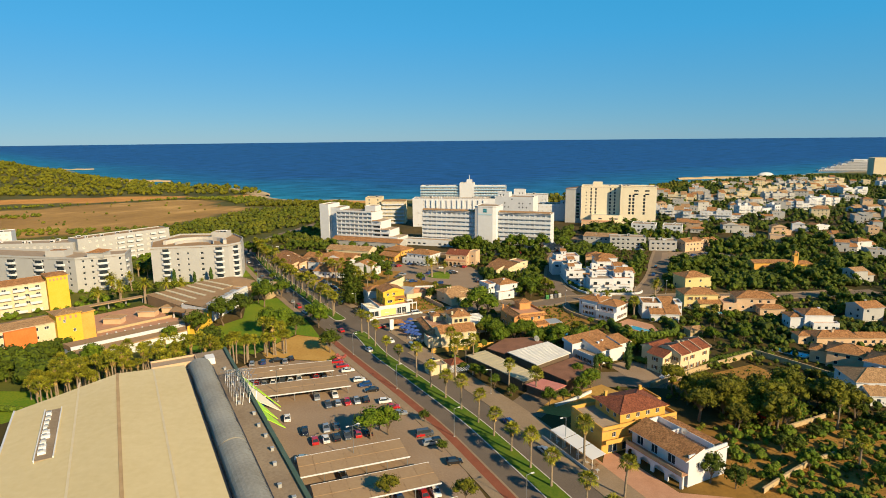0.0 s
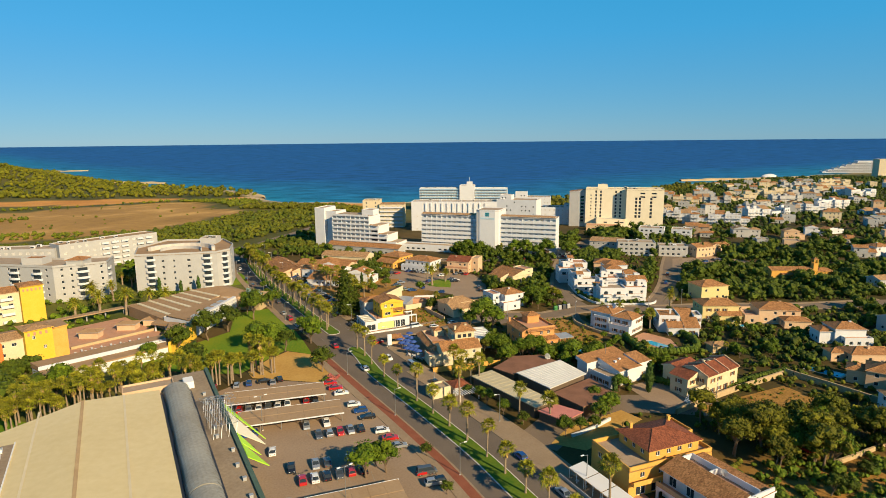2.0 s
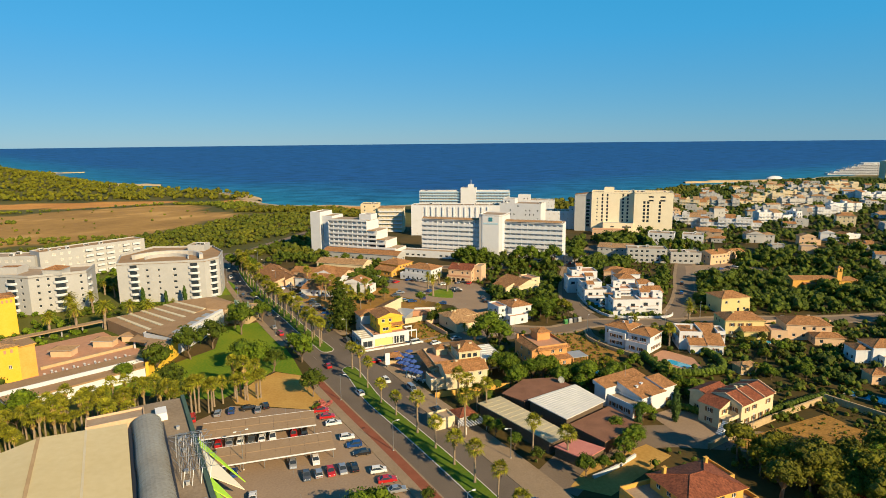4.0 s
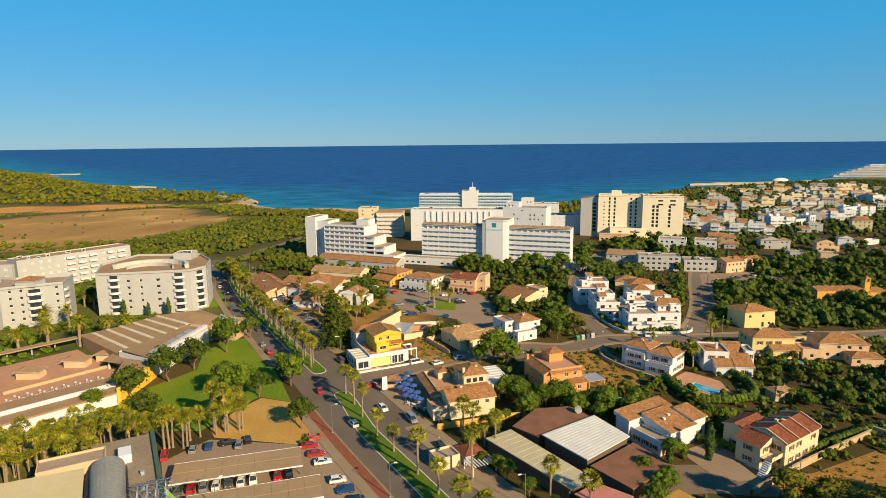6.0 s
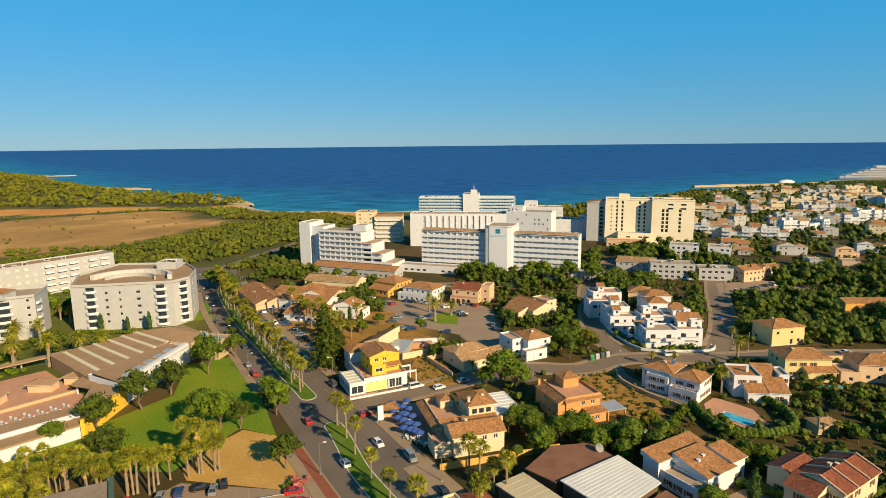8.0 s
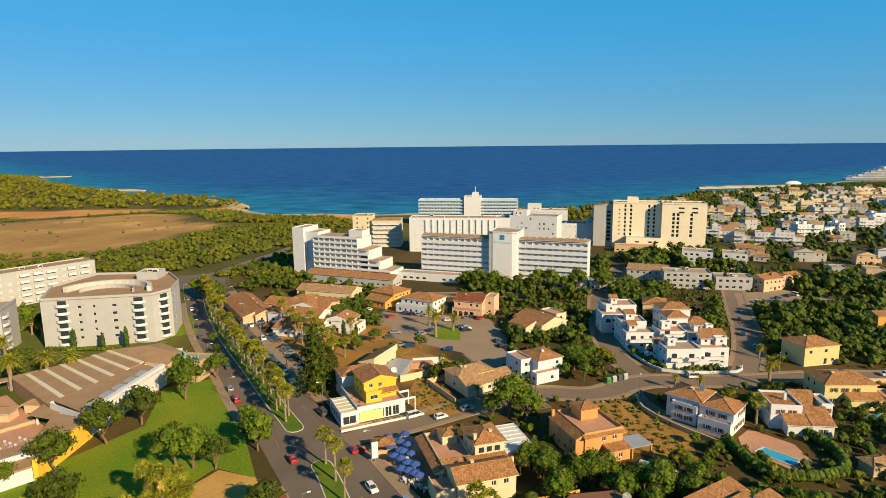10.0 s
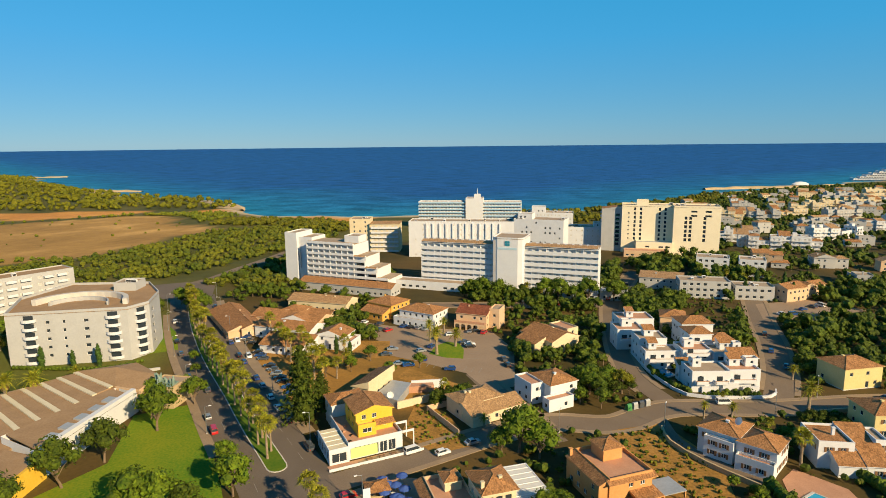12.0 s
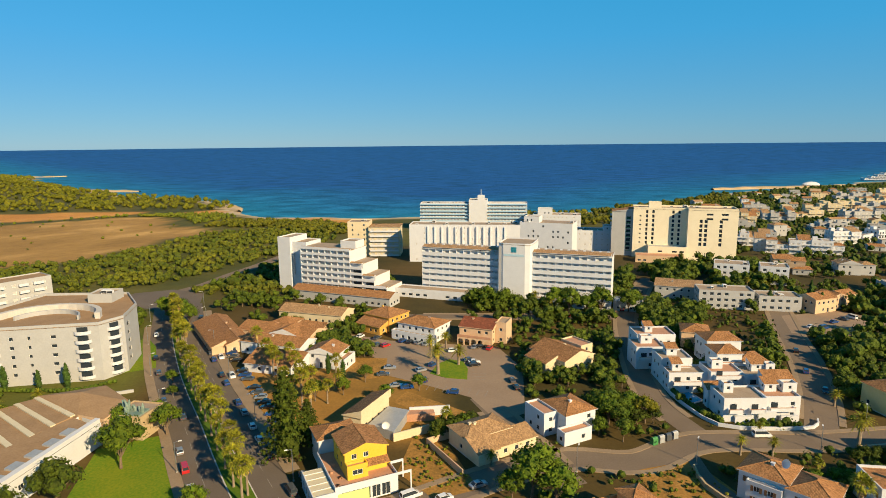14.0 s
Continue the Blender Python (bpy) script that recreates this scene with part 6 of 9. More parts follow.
def arcade_house():
    """White two-storey house with an arcade and balcony along one side and a roof terrace."""
    t = thing("house", "white house with an arcade, balcony and roof terrace", "house", pose(49.5, 135.5, 0, 0, 0, -64.5))
    w, d = 17.0, 14.5
    rnd = random.Random(2)
    up = [(1.5, 3.5, 3.4, 5.6), (6, 8, 3.4, 5.6), (11, 13.2, 3.4, 5.6)]
    shell(t, rect(0, 2.0, w, d), 0, 6.4, WHITE, {0: up, 1: [(2.5, 3.6, 3.9, 5.2), (5.6, 6.3, 4.2, 5.4), (8.4, 9.6, 3.9, 5.2)]})
    mb = Mb()
    arch_wall(mb, (0, 0), (w, 0), 0, 3.0, 4)
    part("arcade", mb, WHITE, t)
    part("arcade_end", Mb().box(w - 0.35, 0.36, 0, w, 0.8, 3.0), WHITE, t)
    part("balcony", Mb().box(0, -0.05, 3.0, w, 2.0, 3.2), TERRACE, t)
    part("balustrade", Mb().box(0, -0.05, 3.2, w, 0.12, 4.1), STONE, t)
    part("roof", roof_mesh(0.1, 1.2, w - 0.1, 6.2, 6.4, "shed_y", 0.32, 0.35), [TILE, WHITE], t)
    part("roof", roof_mesh(0.1, 10.4, w - 0.1, d, 6.4, "shed_y", 0.05, 0.3), [TILE, WHITE], t)
    part("gable", Mb().prism([(w - 0.3, 2), (w, 2), (w, d), (w - 0.3, d)], 6.4, 7.6), WHITE, t)
    part("terrace", Mb().box(0.3, 6.4, 6.4, w - 0.4, 10.3, 6.55), TERRACE, t, "terracotta roof terrace")
    part("terrace_wall", Mb().box(0.1, 6.3, 6.4, 0.4, 10.4, 7.9).box(6.8, 6.5, 6.55, 7.1, 10.3, 7.7).box(0.4, 10.25, 6.55, w - 0.4, 10.4, 8.0).box(7.1, 6.35, 6.55, 14, 6.6, 8.2), WHITE, t)
    part("dish", dish_mesh(), None, t, at=pose(9, 9.6, 8.0, 60, 0, 40))
    area("yard", [(46, 140), (56, 119), (70, 116), (66, 110), (50, 108), (42, 130)], 0.07, TERRACE, "terracotta forecourt", "yard")


DISH = []


def dish_mesh():
    if not DISH:
        mb = Mb()
        n = 12
        for k in range(n):
            a0, a1 = 2 * math.pi * k / n, 2 * math.pi * (k + 1) / n
            for r0, r1 in ((0, 0.4), (0.4, 0.7)):
                q = [(r * math.cos(a), r * math.sin(a), 0.35 * r * r) for r, a in ((r0, a0), (r1, a0), (r1, a1), (r0, a1))]
                mb.face(q if r0 else q[1:]).face((q if r0 else q[1:])[::-1])
        mb.tube([(0, 0, 0), (0, 0, -0.7)], [0.05, 0.05], 5)
        DISH.append(mb.mesh("satellite_dish", [WFRAME]))
    return DISH[0]


arcade_house()


def yellow_shop():
    t = thing("shop_house", "bright yellow house above a white corner shop", "house", pose(-24.0, 253.6, 0, 0, 0, 23))
    glazed = [(0.6, 4.4, 0.5, 2.9)] + [(8.2 + i * 2.3, 10.2 + i * 2.3, 0.15, 3.1) for i in range(5)]
    shell(t, rect(0, 0, 5.0, 12), 0, 3.8, WHITE, {0: [glazed[0]], 3: [(1 + 2.6 * i, 3.1 + 2.6 * i, 0.5, 2.9) for i in range(4)]})
    part("roof", Mb().box(0.2, 0.2, 3.6, 4.8, 11.8, 3.85), PALESEAM, t, "cream panel roof")
    for i in range(4):
        part("roof_seam", Mb().box(0.2, 2.8 + i * 2.4, 3.85, 4.8, 2.95 + i * 2.4, 3.95), WFRAME, t)
    part("parapet", Mb().box(0, 0, 3.8, 5.0, 0.2, 4.2).box(0, 0.2, 3.8, 0.2, 12, 4.2), WHITE, t)
    shell(t, rect(5.02, 0.8, 19.5, 18), 0, 3.9, WHITE, {0: [(u - 6.8, v - 6.8, a, b) for u, v, a, b in glazed[1:]]})
    part("shop_blind", Mb().box(5.6, 0.62, 0.3, 12.6, 0.78, 3.0), LIMEPALE, t, "pale lime shop blinds")
    part("roof_terrace", Mb().box(5.1, 0.9, 3.7, 19.4, 17.9, 3.95), TERRACE, t, "terracotta roof terrace")
    part("parapet", Mb().box(5.02, 0.8, 3.9, 19.5, 1.0, 4.7).box(19.3, 1.0, 3.9, 19.5, 18, 4.7).box(5.02, 1.0, 3.9, 5.2, 18, 4.7), WHITE, t)
    volume(t, 8.6, 5.6, 18.6, 15.5, 3.95, 9.4, YELLOW, 2, "gable_y", TILE, rnd=random.Random(3), drop=0.2, pitch=3.6, slope=0.3)
    volume(t, 8.6, 3.6, 13.4, 5.55, 3.95, 6.7, YELLOW, 1, "flat", TERRACE, rnd=random.Random(5), drop=0, ww=2.4)
    part("porch_roof", roof_mesh(13.6, 3.6, 18.4, 5.6, 6.2, "shed_y", 0.3, 0.3), [TILE, YELLOW], t)
    volume(t, 5.6, 18.3, 15.5, 26, 0, 7.2, WHITE, 2, "hip", TILE, rnd=random.Random(6), drop=0.3)
    for i in range(6):
        x, y = 5.8 + (i % 2) * 1.2, 2.0 + (i % 4) * 3.0
        part("planter", Mb().box(x, y, 3.95, x + 0.6, y + 0.6, 4.4), TERRACE, t)
    part("awning_frame", Mb().box(19.55, 0.8, 4.1, 22.8, 1.0, 4.7).box(22.5, 0.8, 0, 22.8, 1.0, 4.1).box(19.55, 6, 4.1, 22.8, 6.2, 4.7).box(22.5, 6, 0, 22.8, 6.2, 4.1), WHITE, t)
    part("forecourt", Mb().box(-0.6, -2.6, 0, 24, -0.05, 0.13), TERRACE, t)
    part("garden_wall", Mb().box(-0.8, -2.8, 0, 24, -2.62, 0.7), WHITE, t)
    for i in range(5):
        x = 9 + i * 3.2
        part("bench", Mb().box(x, -1.8, 0.55, x + 1.5, -1.3, 0.62).box(x + 0.1, -1.7, 0.13, x + 0.2, -1.4, 0.55).box(x + 1.3, -1.7, 0.13, x + 1.4, -1.4, 0.55), WOOD, t)


LIMEPALE = gloss("pale_lime_blind", (0.55, 0.66, 0.22), 0.7)
yellow_shop()
# gabled peach annexe behind the yellow house
t = villa(-22.6, 291.8, -26, 5.6, 15.5, 4.8, CREAM, "shed_x", TILE, 1, "cream outbuilding with one sloping tiled roof", (), 3, chimneys=0, slope=0.34)
yd = thing("yard", "walled grey concrete yard with a raised planter", "yard")
part("yard_deck", Mb().prism([(-15.7, 290.6), (-8.6, 285.5), (-4.8, 298.7), (-10.9, 301.5)], 0, 2.6), GREYMETAL, yd, "grey concrete deck")
part("planter", Mb().prism([(-5.4, 296.4), (2.6, 297.2), (2.2, 299.6), (-4.8, 299.4)], 0, 2.2), TERRACE, yd, "long brick planter")
part("yard_wall", Mb().prism([(-4.7, 299.5), (7.0, 300.5), (6.9, 300.9), (-4.8, 299.9)], 0, 2.9), WHITE, yd, "white boundary wall")
part("yard_wall", Mb().prism([(-8.6, 285.0), (1.5, 290.0), (1.3, 290.4), (-8.7, 285.4)], 0, 2.3), CREAM, yd)
part("satellite_dish", dish_mesh(), None, yd, at=pose(-10.8, 288.0, 3.2, 60, 0, 10) @ Matrix.Scale(1.5, 4))

# single houses: x, y of the front left corner, turn, width, depth, eaves
v = villa(10.2, 276.2, 28, 13.7, 8.8, 4.6, CREAM, "hip", TILE_TAN, 1, "cream house with tan hip roof and long porch", ((0, -5.6, 5.9, -0.1, 3.2, 1, "shed_y"), (6.0, -4.6, 18.4, -0.1, 2.9, 1, "shed_y")), 11, chimneys=2, drop=0.2)
part("garden_wall", Mb().box(-5.6, -7, 0, -5.3, 11, 1.8).box(-5.3, 10.7, 0, 15, 11, 1.8), PINKISH, v)
v = villa(37.2, 284.5, 25, 10.0, 11.0, 6.3, WHITE, "hip", TILE, 2, "white two-storey villa with a corner balcony", ((-4.5, 3.5, -0.1, 12.5, 6.0, 2, "flat"), (-3.0, -3.4, 6, -0.1, 3.2, 1, "flat")), 12)
v = villa(47, 327.8, 32, 14, 17, 4.8, CREAM, "gable_y", TILE, 1, "cream house with long tiled roofs", ((-5, 4, -0.1, 14, 4.0, 1, "shed_x"), (14.1, 6, 20, 16, 5.5, 2, "flat")), 13)
v = villa(-11, 372.6, -33, 17.5, 12, 6.2, WHITE, "hip", TILE, 2, "white house with green shutters", ((-1.5, -2.6, 18.5, -0.1, 3.2, 1, "flat"),), 14, "green", drop=0.05)
v = villa(13.6, 365, -24, 13.5, 13, 6.4, PINKISH, "gable_x", TILE_RED, 2, "peach house with an arcade and red tiled roof", ((13.6, 4, 18, 12, 8.0, 2, "flat"),), 15)
mb = Mb()
arch_wall(mb, (0, -2.6), (13.5, -2.6), 0, 3.0, 5)
part("arcade", mb, PINKISH, v)
part("balcony", Mb().box(0, -2.6, 3.0, 13.5, -0.1, 3.2).box(0, -2.65, 3.2, 13.5, -2.5, 4.0), TERRACE, v)
v = villa(-26, 387, -38, 14, 13, 6.2, AMBER, "hip", TILE, 2, "amber house with tiled porches", ((0, -5, 13, -0.1, 3.2, 1, "shed_y"),), 16)
v = villa(-65.5, 399, -20, 31, 12, 4.6, CREAM, "gable_x", TILE_TAN, 1, "long cream row building with tan roof", (), 17, chimneys=3, drop=0.1)
v = villa(-96, 392, -60, 42, 9, 3.6, PINKISH, "gable_x", TILE, 1, "row of low shops with tiled roof beside the avenue", ((2, -5, 40, -0.1, 3.0, 1, "shed_y"),), 18, chimneys=2, drop=0.3, name="shop_row")
v = villa(-70, 357, -22, 26, 11, 4.8, WHITE, "gable_x", TILE, 1, "white house row with terracotta roofs", ((3, 11.1, 20, 20, 4.2, 1, "gable_y"),), 19, chimneys=3)
v = villa(-62, 342, -18, 20, 9, 4.0, WHITE, "gable_x", TILE, 1, "white restaurant with terracotta roof and awning", ((0, -4, 18, -0.1, 3.0, 1, "shed_y"),), 20, chimneys=1)
v = villa(-42.5, 341, -18, 12, 10, 5.4, WHITE, "gable_y", TILE, 2, "white gabled house beside dark cypresses", ((12.1, 0, 15, 9, 3.5, 1, "flat"),), 21, chimneys=1)
v = villa(-76, 374, -24, 34, 12, 4.4, PINKISH, "gable_x", TILE, 1, "peach row of restaurants under terracotta roofs", ((6, 12.1, 16, 22, 4.0, 1, "hip"), (20, 12.1, 32, 20, 4.0, 1, "gable_x")), 22, chimneys=3)


def restaurant():
    t = thing("restaurant", "cream restaurant house with stepped brown tiled roofs", "house", pose(6.3, 214.9, 0, 0, 0, 15))
    volume(t, 0, 0, 13.6, 8.0, 0, 5.2, CREAM, 2, "gable_x", TILE, rnd=random.Random(1), drop=0.6, slope=0.4, over=0.5, sides="SE")
    volume(t, 7.7, 10.3, 15.0, 19.2, 0, 8.0, CREAM, 2, "hip", TILE, rnd=random.Random(2), drop=0.5, slope=0.42, over=0.6)
    part("link", Mb().box(5.5, 8.02, 0, 15.0, 10.28, 5.0), CREAM, t)
    part("link_roof", roof_mesh(5.5, 8.1, 15.0, 10.2, 5.0, "shed_y", 0.12, 0.2), [TILE, CREAM], t)
    volume(t, -0.6, 9.2, 7.6, 26.0, 0, 3.9, PINKISH, 1, "flat", TERRACE, rnd=random.Random(3), drop=0.1, ww=2.0, rim=0.9)
    part("roof_skirt", roof_mesh(-2.6, 8.6, -0.65, 26.4, 3.5, "shed_x", 0.35, 0.3), [TILE, PINKISH], t)
    part("roof_skirt", roof_mesh(-0.4, 8.4, 7.6, 11.4, 4.0, "shed_y", 0.25, 0.3), [TILE, PINKISH], t)
    part("roof_room", Mb().box(2.6, 20.0, 3.95, 6.4, 24.6, 6.0), CREAM, t)
    part("roof_room_top", roof_mesh(2.6, 20.0, 6.4, 24.6, 6.0, "hip", 0.3, 0.3), [TILE, CREAM], t)
    volume(t, 15.3, 12.0, 24.2, 25.5, 0, 3.9, WHITE, 1, "flat", SHEETWHITE, rnd=random.Random(4), drop=0.1, ww=2.2, rim=0.15)
    for i in range(6):
        part("roof_seam", Mb().box(15.6, 13.6 + i * 2.0, 3.95, 23.9, 13.72 + i * 2.0, 4.05), WFRAME, t)
    part("front_terrace", Mb().box(-4.6, 1.0, 0, -0.1, 7.5, 3.0), CREAM, t)
    part("front_terrace_wall", Mb().box(-4.6, 1.0, 3.0, -0.1, 1.25, 3.9).box(-4.6, 1.25, 3.0, -4.35, 7.5, 3.9), CREAM, t)
    part("front_terrace_floor", Mb().box(-4.3, 1.3, 3.0, -0.1, 7.5, 3.06), TERRACE, t)
    part("flue", Mb().tube([(14.6, 4.5, 0.0), (14.6, 4.5, 3.6), (14.6, 4.5, 4.4), (14.6, 4.5, 7.0)], [0.9, 0.9, 0.45, 0.4], 8), CREAM, t)
    chimney(t, 5.0, 5.2, 6.0, CREAM, 1.3)
    chimney(t, 8.2, 12.0, 8.6, CREAM, 1.3)
    chimney(t, 12.5, 13.0, 8.9, CREAM, 1.0)
    for i in range(3):
        part("window", Mb().box(8.6 + i * 2.0, 10.2, 5.9, 9.9 + i * 2.0, 10.26, 7.2), GLASS, t)
    part("garden_wall", Mb().box(-5, -4.6, 0, 27, -4.35, 1.7), AMBER, t, "amber garden wall")


restaurant()
patio = area("patio", [(-14, 238), (-10, 248.5), (-2.5, 247), (3.0, 231), (1.0, 221.5), (-8.0, 226.5)], 0.1, TERRACE, "terracotta restaurant patio", "patio", 0.0)


def parasol(x, y, col, label):
    t = thing("parasol", label, "parasol", pose(x, y, 0.1, 0, 0, random.uniform(0, 90)), "patio parasols")
    part("pole", Mb().tube([(0, 0, 0), (0, 0, 2.7)], [0.04, 0.04], 6), WFRAME, t)
    mb = Mb()
    for k in range(8):
        a0, a1 = math.pi * k / 4, math.pi * (k + 1) / 4
        e = [(1.4 * math.cos(a), 1.4 * math.sin(a), 2.15) for a in (a0, a1)]
        mb.face([e[0], e[1], (0, 0, 2.75)]).face([(0, 0, 2.7), (e[1][0], e[1][1], 1.98), (e[0][0], e[0][1], 1.98)]).face([(e[0][0], e[0][1], 1.98), (e[1][0], e[1][1], 1.98), e[1], e[0]])
    part("canopy", mb, col, t)
    part("base", Mb().box(-0.3, -0.3, 0, 0.3, 0.3, 0.08), KERBMAT, t)
    return t


PARABLUE = surf("blue_canvas", (0.03, 0.07, 0.26), (0.06, 0.12, 0.36), 1.0, 0.85, 0.0)
rn = random.Random(12)
first = parasol(-6, 245, PARABLUE, "blue canvas parasol on the restaurant patio")
for i in range(16):
    f, g = (i % 4) / 3, (i // 4) / 3
    copy_thing(first, pose(-10.4 + 9.2 * f * 0.55 + 3.6 * g + rn.uniform(-0.6, 0.6), 243.5 - 4.0 * f - 15.0 * g + rn.uniform(-0.6, 0.6), 0.1, 0, 0, rn.uniform(0, 60)))


def patio_set(x, y, a):
    t = thing("patio_table", "white patio table with four chairs", "table set", pose(x, y, 0.1, 0, 0, a), "patio tables")
    part("tabletop", Mb().box(-0.45, -0.45, 0.72, 0.45, 0.45, 0.76), WFRAME, t)
    part("leg", Mb().box(-0.05, -0.05, 0, 0.05, 0.05, 0.72), WFRAME, t)
    for k in range(4):
        c, s = math.cos(k * math.pi / 2), math.sin(k * math.pi / 2)
        part("chair", Mb().box(-0.22, -0.22, 0.42, 0.22, 0.22, 0.47).box(0.18, -0.22, 0.47, 0.22, 0.22, 0.9).box(-0.2, -0.2, 0, -0.15, 0.2, 0.42).box(0.15, -0.2, 0, 0.2, 0.2, 0.42), OFFWHITE, t, at=pose(0.8 * c, 0.8 * s, 0, 0, 0, math.degrees(k * math.pi / 2)))
    return t


first = patio_set(-10.3, 240, 20)
for i in range(20):
    f, g = (i % 4) / 3, (i // 4) / 4
    copy_thing(first, pose(-9.4 + 9.0 * f * 0.55 + 3.8 * g, 241.5 - 4.0 * f - 16.0 * g, 0.1, 0, 0, rn.uniform(0, 80)))
kiosk = thing("kiosk", "small patio kiosk with a brown tiled roof", "kiosk", pose(-13.2, 237.5, 0, 0, 0, 15))
for px, py in ((0.2, 0.2), (4.6, 0.2), (4.6, 4.0), (0.2, 4.0)):
    part("post", Mb().box(px - 0.12, py - 0.12, 0.1, px + 0.12, py + 0.12, 2.5), WOOD, kiosk)
part("counter", Mb().box(0.5, 0.4, 0.1, 4.3, 1.0, 1.15), STONE, kiosk)
part("roof", roof_mesh(0, 0, 4.8, 4.2, 2.5, "hip", 0.35, 0.4), [TILE, WOOD], kiosk)
sg = thing("sign_panel", "white upright sign panel beside the patio", "sign", pose(-13.2, 235.0, 0, 0, 0, 20))
part("panel", Mb().box(-0.8, -0.15, 1.0, 0.8, 0.15, 5.2), WFRAME, sg)
part("post", Mb().box(-0.15, -0.1, 0, 0.15, 0.1, 1.0), STEEL, sg)


def orange_house():
    t = thing("house", "orange house with tiled skirts, roof terrace and turret", "house", pose(38.8, 232.8, 0, 0, 0, 17))
    volume(t, 0, 0, 11, 14, 0, 6.4, ORANGE, 2, "flat", TERRACE, rnd=random.Random(7), drop=0.25, rim=0.8)
    part("roof_skirt", roof_mesh(-0.5, -0.9, 11.5, 0.2, 5.9, "shed_y", 0.5, 0.2), [TILE, ORANGE], t)
    part("roof_skirt", roof_mesh(-2.4, 0.3, 0.0, 13.8, 5.6, "shed_x", 0.45, 0.2), [TILE, ORANGE], t)
    volume(t, -2.4, 0.4, -0.05, 13.6, 0, 5.5, ORANGE, 2, "", None, rnd=random.Random(8), drop=0.2)
    volume(t, 3.4, 7.5, 8.4, 12.5, 6.5, 9.2, ORANGE, 0, "hip", TILE, slope=0.35)
    volume(t, 5.5, -3.2, 11, -0.05, 0, 2.8, ORANGE, 1, "shed_y", TILE, rnd=random.Random(9), drop=0.0, slope=0.12)
    part("garage_roof", Mb().box(11.4, -3.5, 2.7, 17.5, 2.5, 2.9), GREYMETAL, t, "grey flat porch roof")
    for x, y in ((11.6, -3.3), (17.2, -3.3), (17.2, 2.2), (11.6, 2.2)):
        part("post", Mb().box(x - 0.15, y - 0.15, 0, x + 0.15, y + 0.15, 2.7), ORANGE, t)
    chimney(t, -1.6, 13.2, 6.2, ORANGE, 1.6)
    chimney(t, 7.6, 13.6, 7.0, ORANGE, 1.4)


orange_house()


def pool(pts, label="blue swimming pool with pale edge", deckmat=None):
    """A sunken pool: rim slabs round a basin, water a little below."""
    c = Vector((sum(p[0] for p in pts) / len(pts), sum(p[1] for p in pts) / len(pts)))
    t = thing("swimming_pool", label, "pool")
    rim = Mb()
    n = len(pts)
    for i in range(n):
        p, q = Vector(pts[i]), Vector(pts[(i + 1) % n])
        po, qo = p + (p - c).normalized() * 0.7, q + (q - c).normalized() * 0.7
        rim.prism([tuple(po), tuple(qo), tuple(q), tuple(p)], 0.05, 0.28)
    part("rim", rim, KERBMAT, t)
    part("pool_water", Mb().prism(pts, 0.06, 0.2), POOL, t)


v = villa(69, 256.5, -46, 9.6, 10, 6.6, WHITE, "hip", TILE, 2, "long white villa with tiled hip roofs and balcony", ((9.7, -0.6, 18.4, 9, 6.2, 2, "hip"), (10, -2.9, 18.5, -0.7, 3.3, 1, "flat"), (2, -1.4, 9, -0.1, 5.0, 2, "flat")), 31, "brown", chimneys=1)
part("satellite_dish", dish_mesh(), None, v, at=pose(8, 5, 8.8, 60, 0, -30) @ Matrix.Scale(1.5, 4))
railing(v, [(10, -2.8), (18.4, -2.8)], 3.9, 0.9)
area("pool_deck", [(80.5, 236), (82.5, 242), (88, 246.5), (95, 237.5), (94, 228), (87, 225.5)], 0.09, TERRACE, "terracotta pool deck", "paving")
pool([(83.1, 234.3), (87.7, 227.7), (91.4, 229.5), (86.3, 236.1)])
pool([(51.5, 229.5), (57.5, 224.5), (59, 226.5), (53, 231.5)])
v = villa(93.8, 246.8, -10, 8, 10, 6.4, WHITE, "flat", TILE, 2, "white cubic villa with tiled porches", ((8.1, 2.5, 14, 10, 4.4, 1, "shed_y"), (3, -4, 9, -0.1, 3.0, 1, "shed_y"), (9.2, -4, 14.5, 2.4, 3.2, 1, "shed_y"), (14.1, 3, 17, 10, 6.0, 2, "flat")), 32)
v = villa(117.5, 259.5, -4, 15, 11, 6.6, PALEYEL, "hip", TILE, 2, "pale yellow villa with tiled hip roof", ((6, -3.0, 15, -0.1, 3.1, 1, "shed_y"),), 33)
pool([(120, 250.5), (132, 250.5), (132, 253.2), (120, 253.2)])
v = villa(131.5, 290.5, 9, 14, 11, 6.8, PALEYEL, "hip", TILE, 2, "pale yellow house with dark eaves", ((14.1, 2, 16, 9, 3.4, 1, "flat"),), 34, drop=0.7)
v = villa(139.5, 255.5, -12, 16, 11, 5.8, PINKISH, "hip", TILE, 2, "peach villa with tiled porch", ((8, -6, 18, -0.1, 3.0, 1, "hip"), (-6, -2, -0.1, 6, 3.4, 1, "flat")), 35)
v = villa(83.9, 184.6, 31, 15.6, 9.6, 6.4, CREAM, "gable_x", TILE_RED, 2, "cream house with red-brown tiled roofs and white fins", ((-4.6, 3.4, -0.1, 9.4, 5.6, 2, "shed_x"), (0, 9.7, 9.5, 15.5, 5.6, 2, "gable_x"), (9.6, 9.7, 15.4, 14, 3.4, 1, "flat")), 36, chimneys=2, drop=0.15)
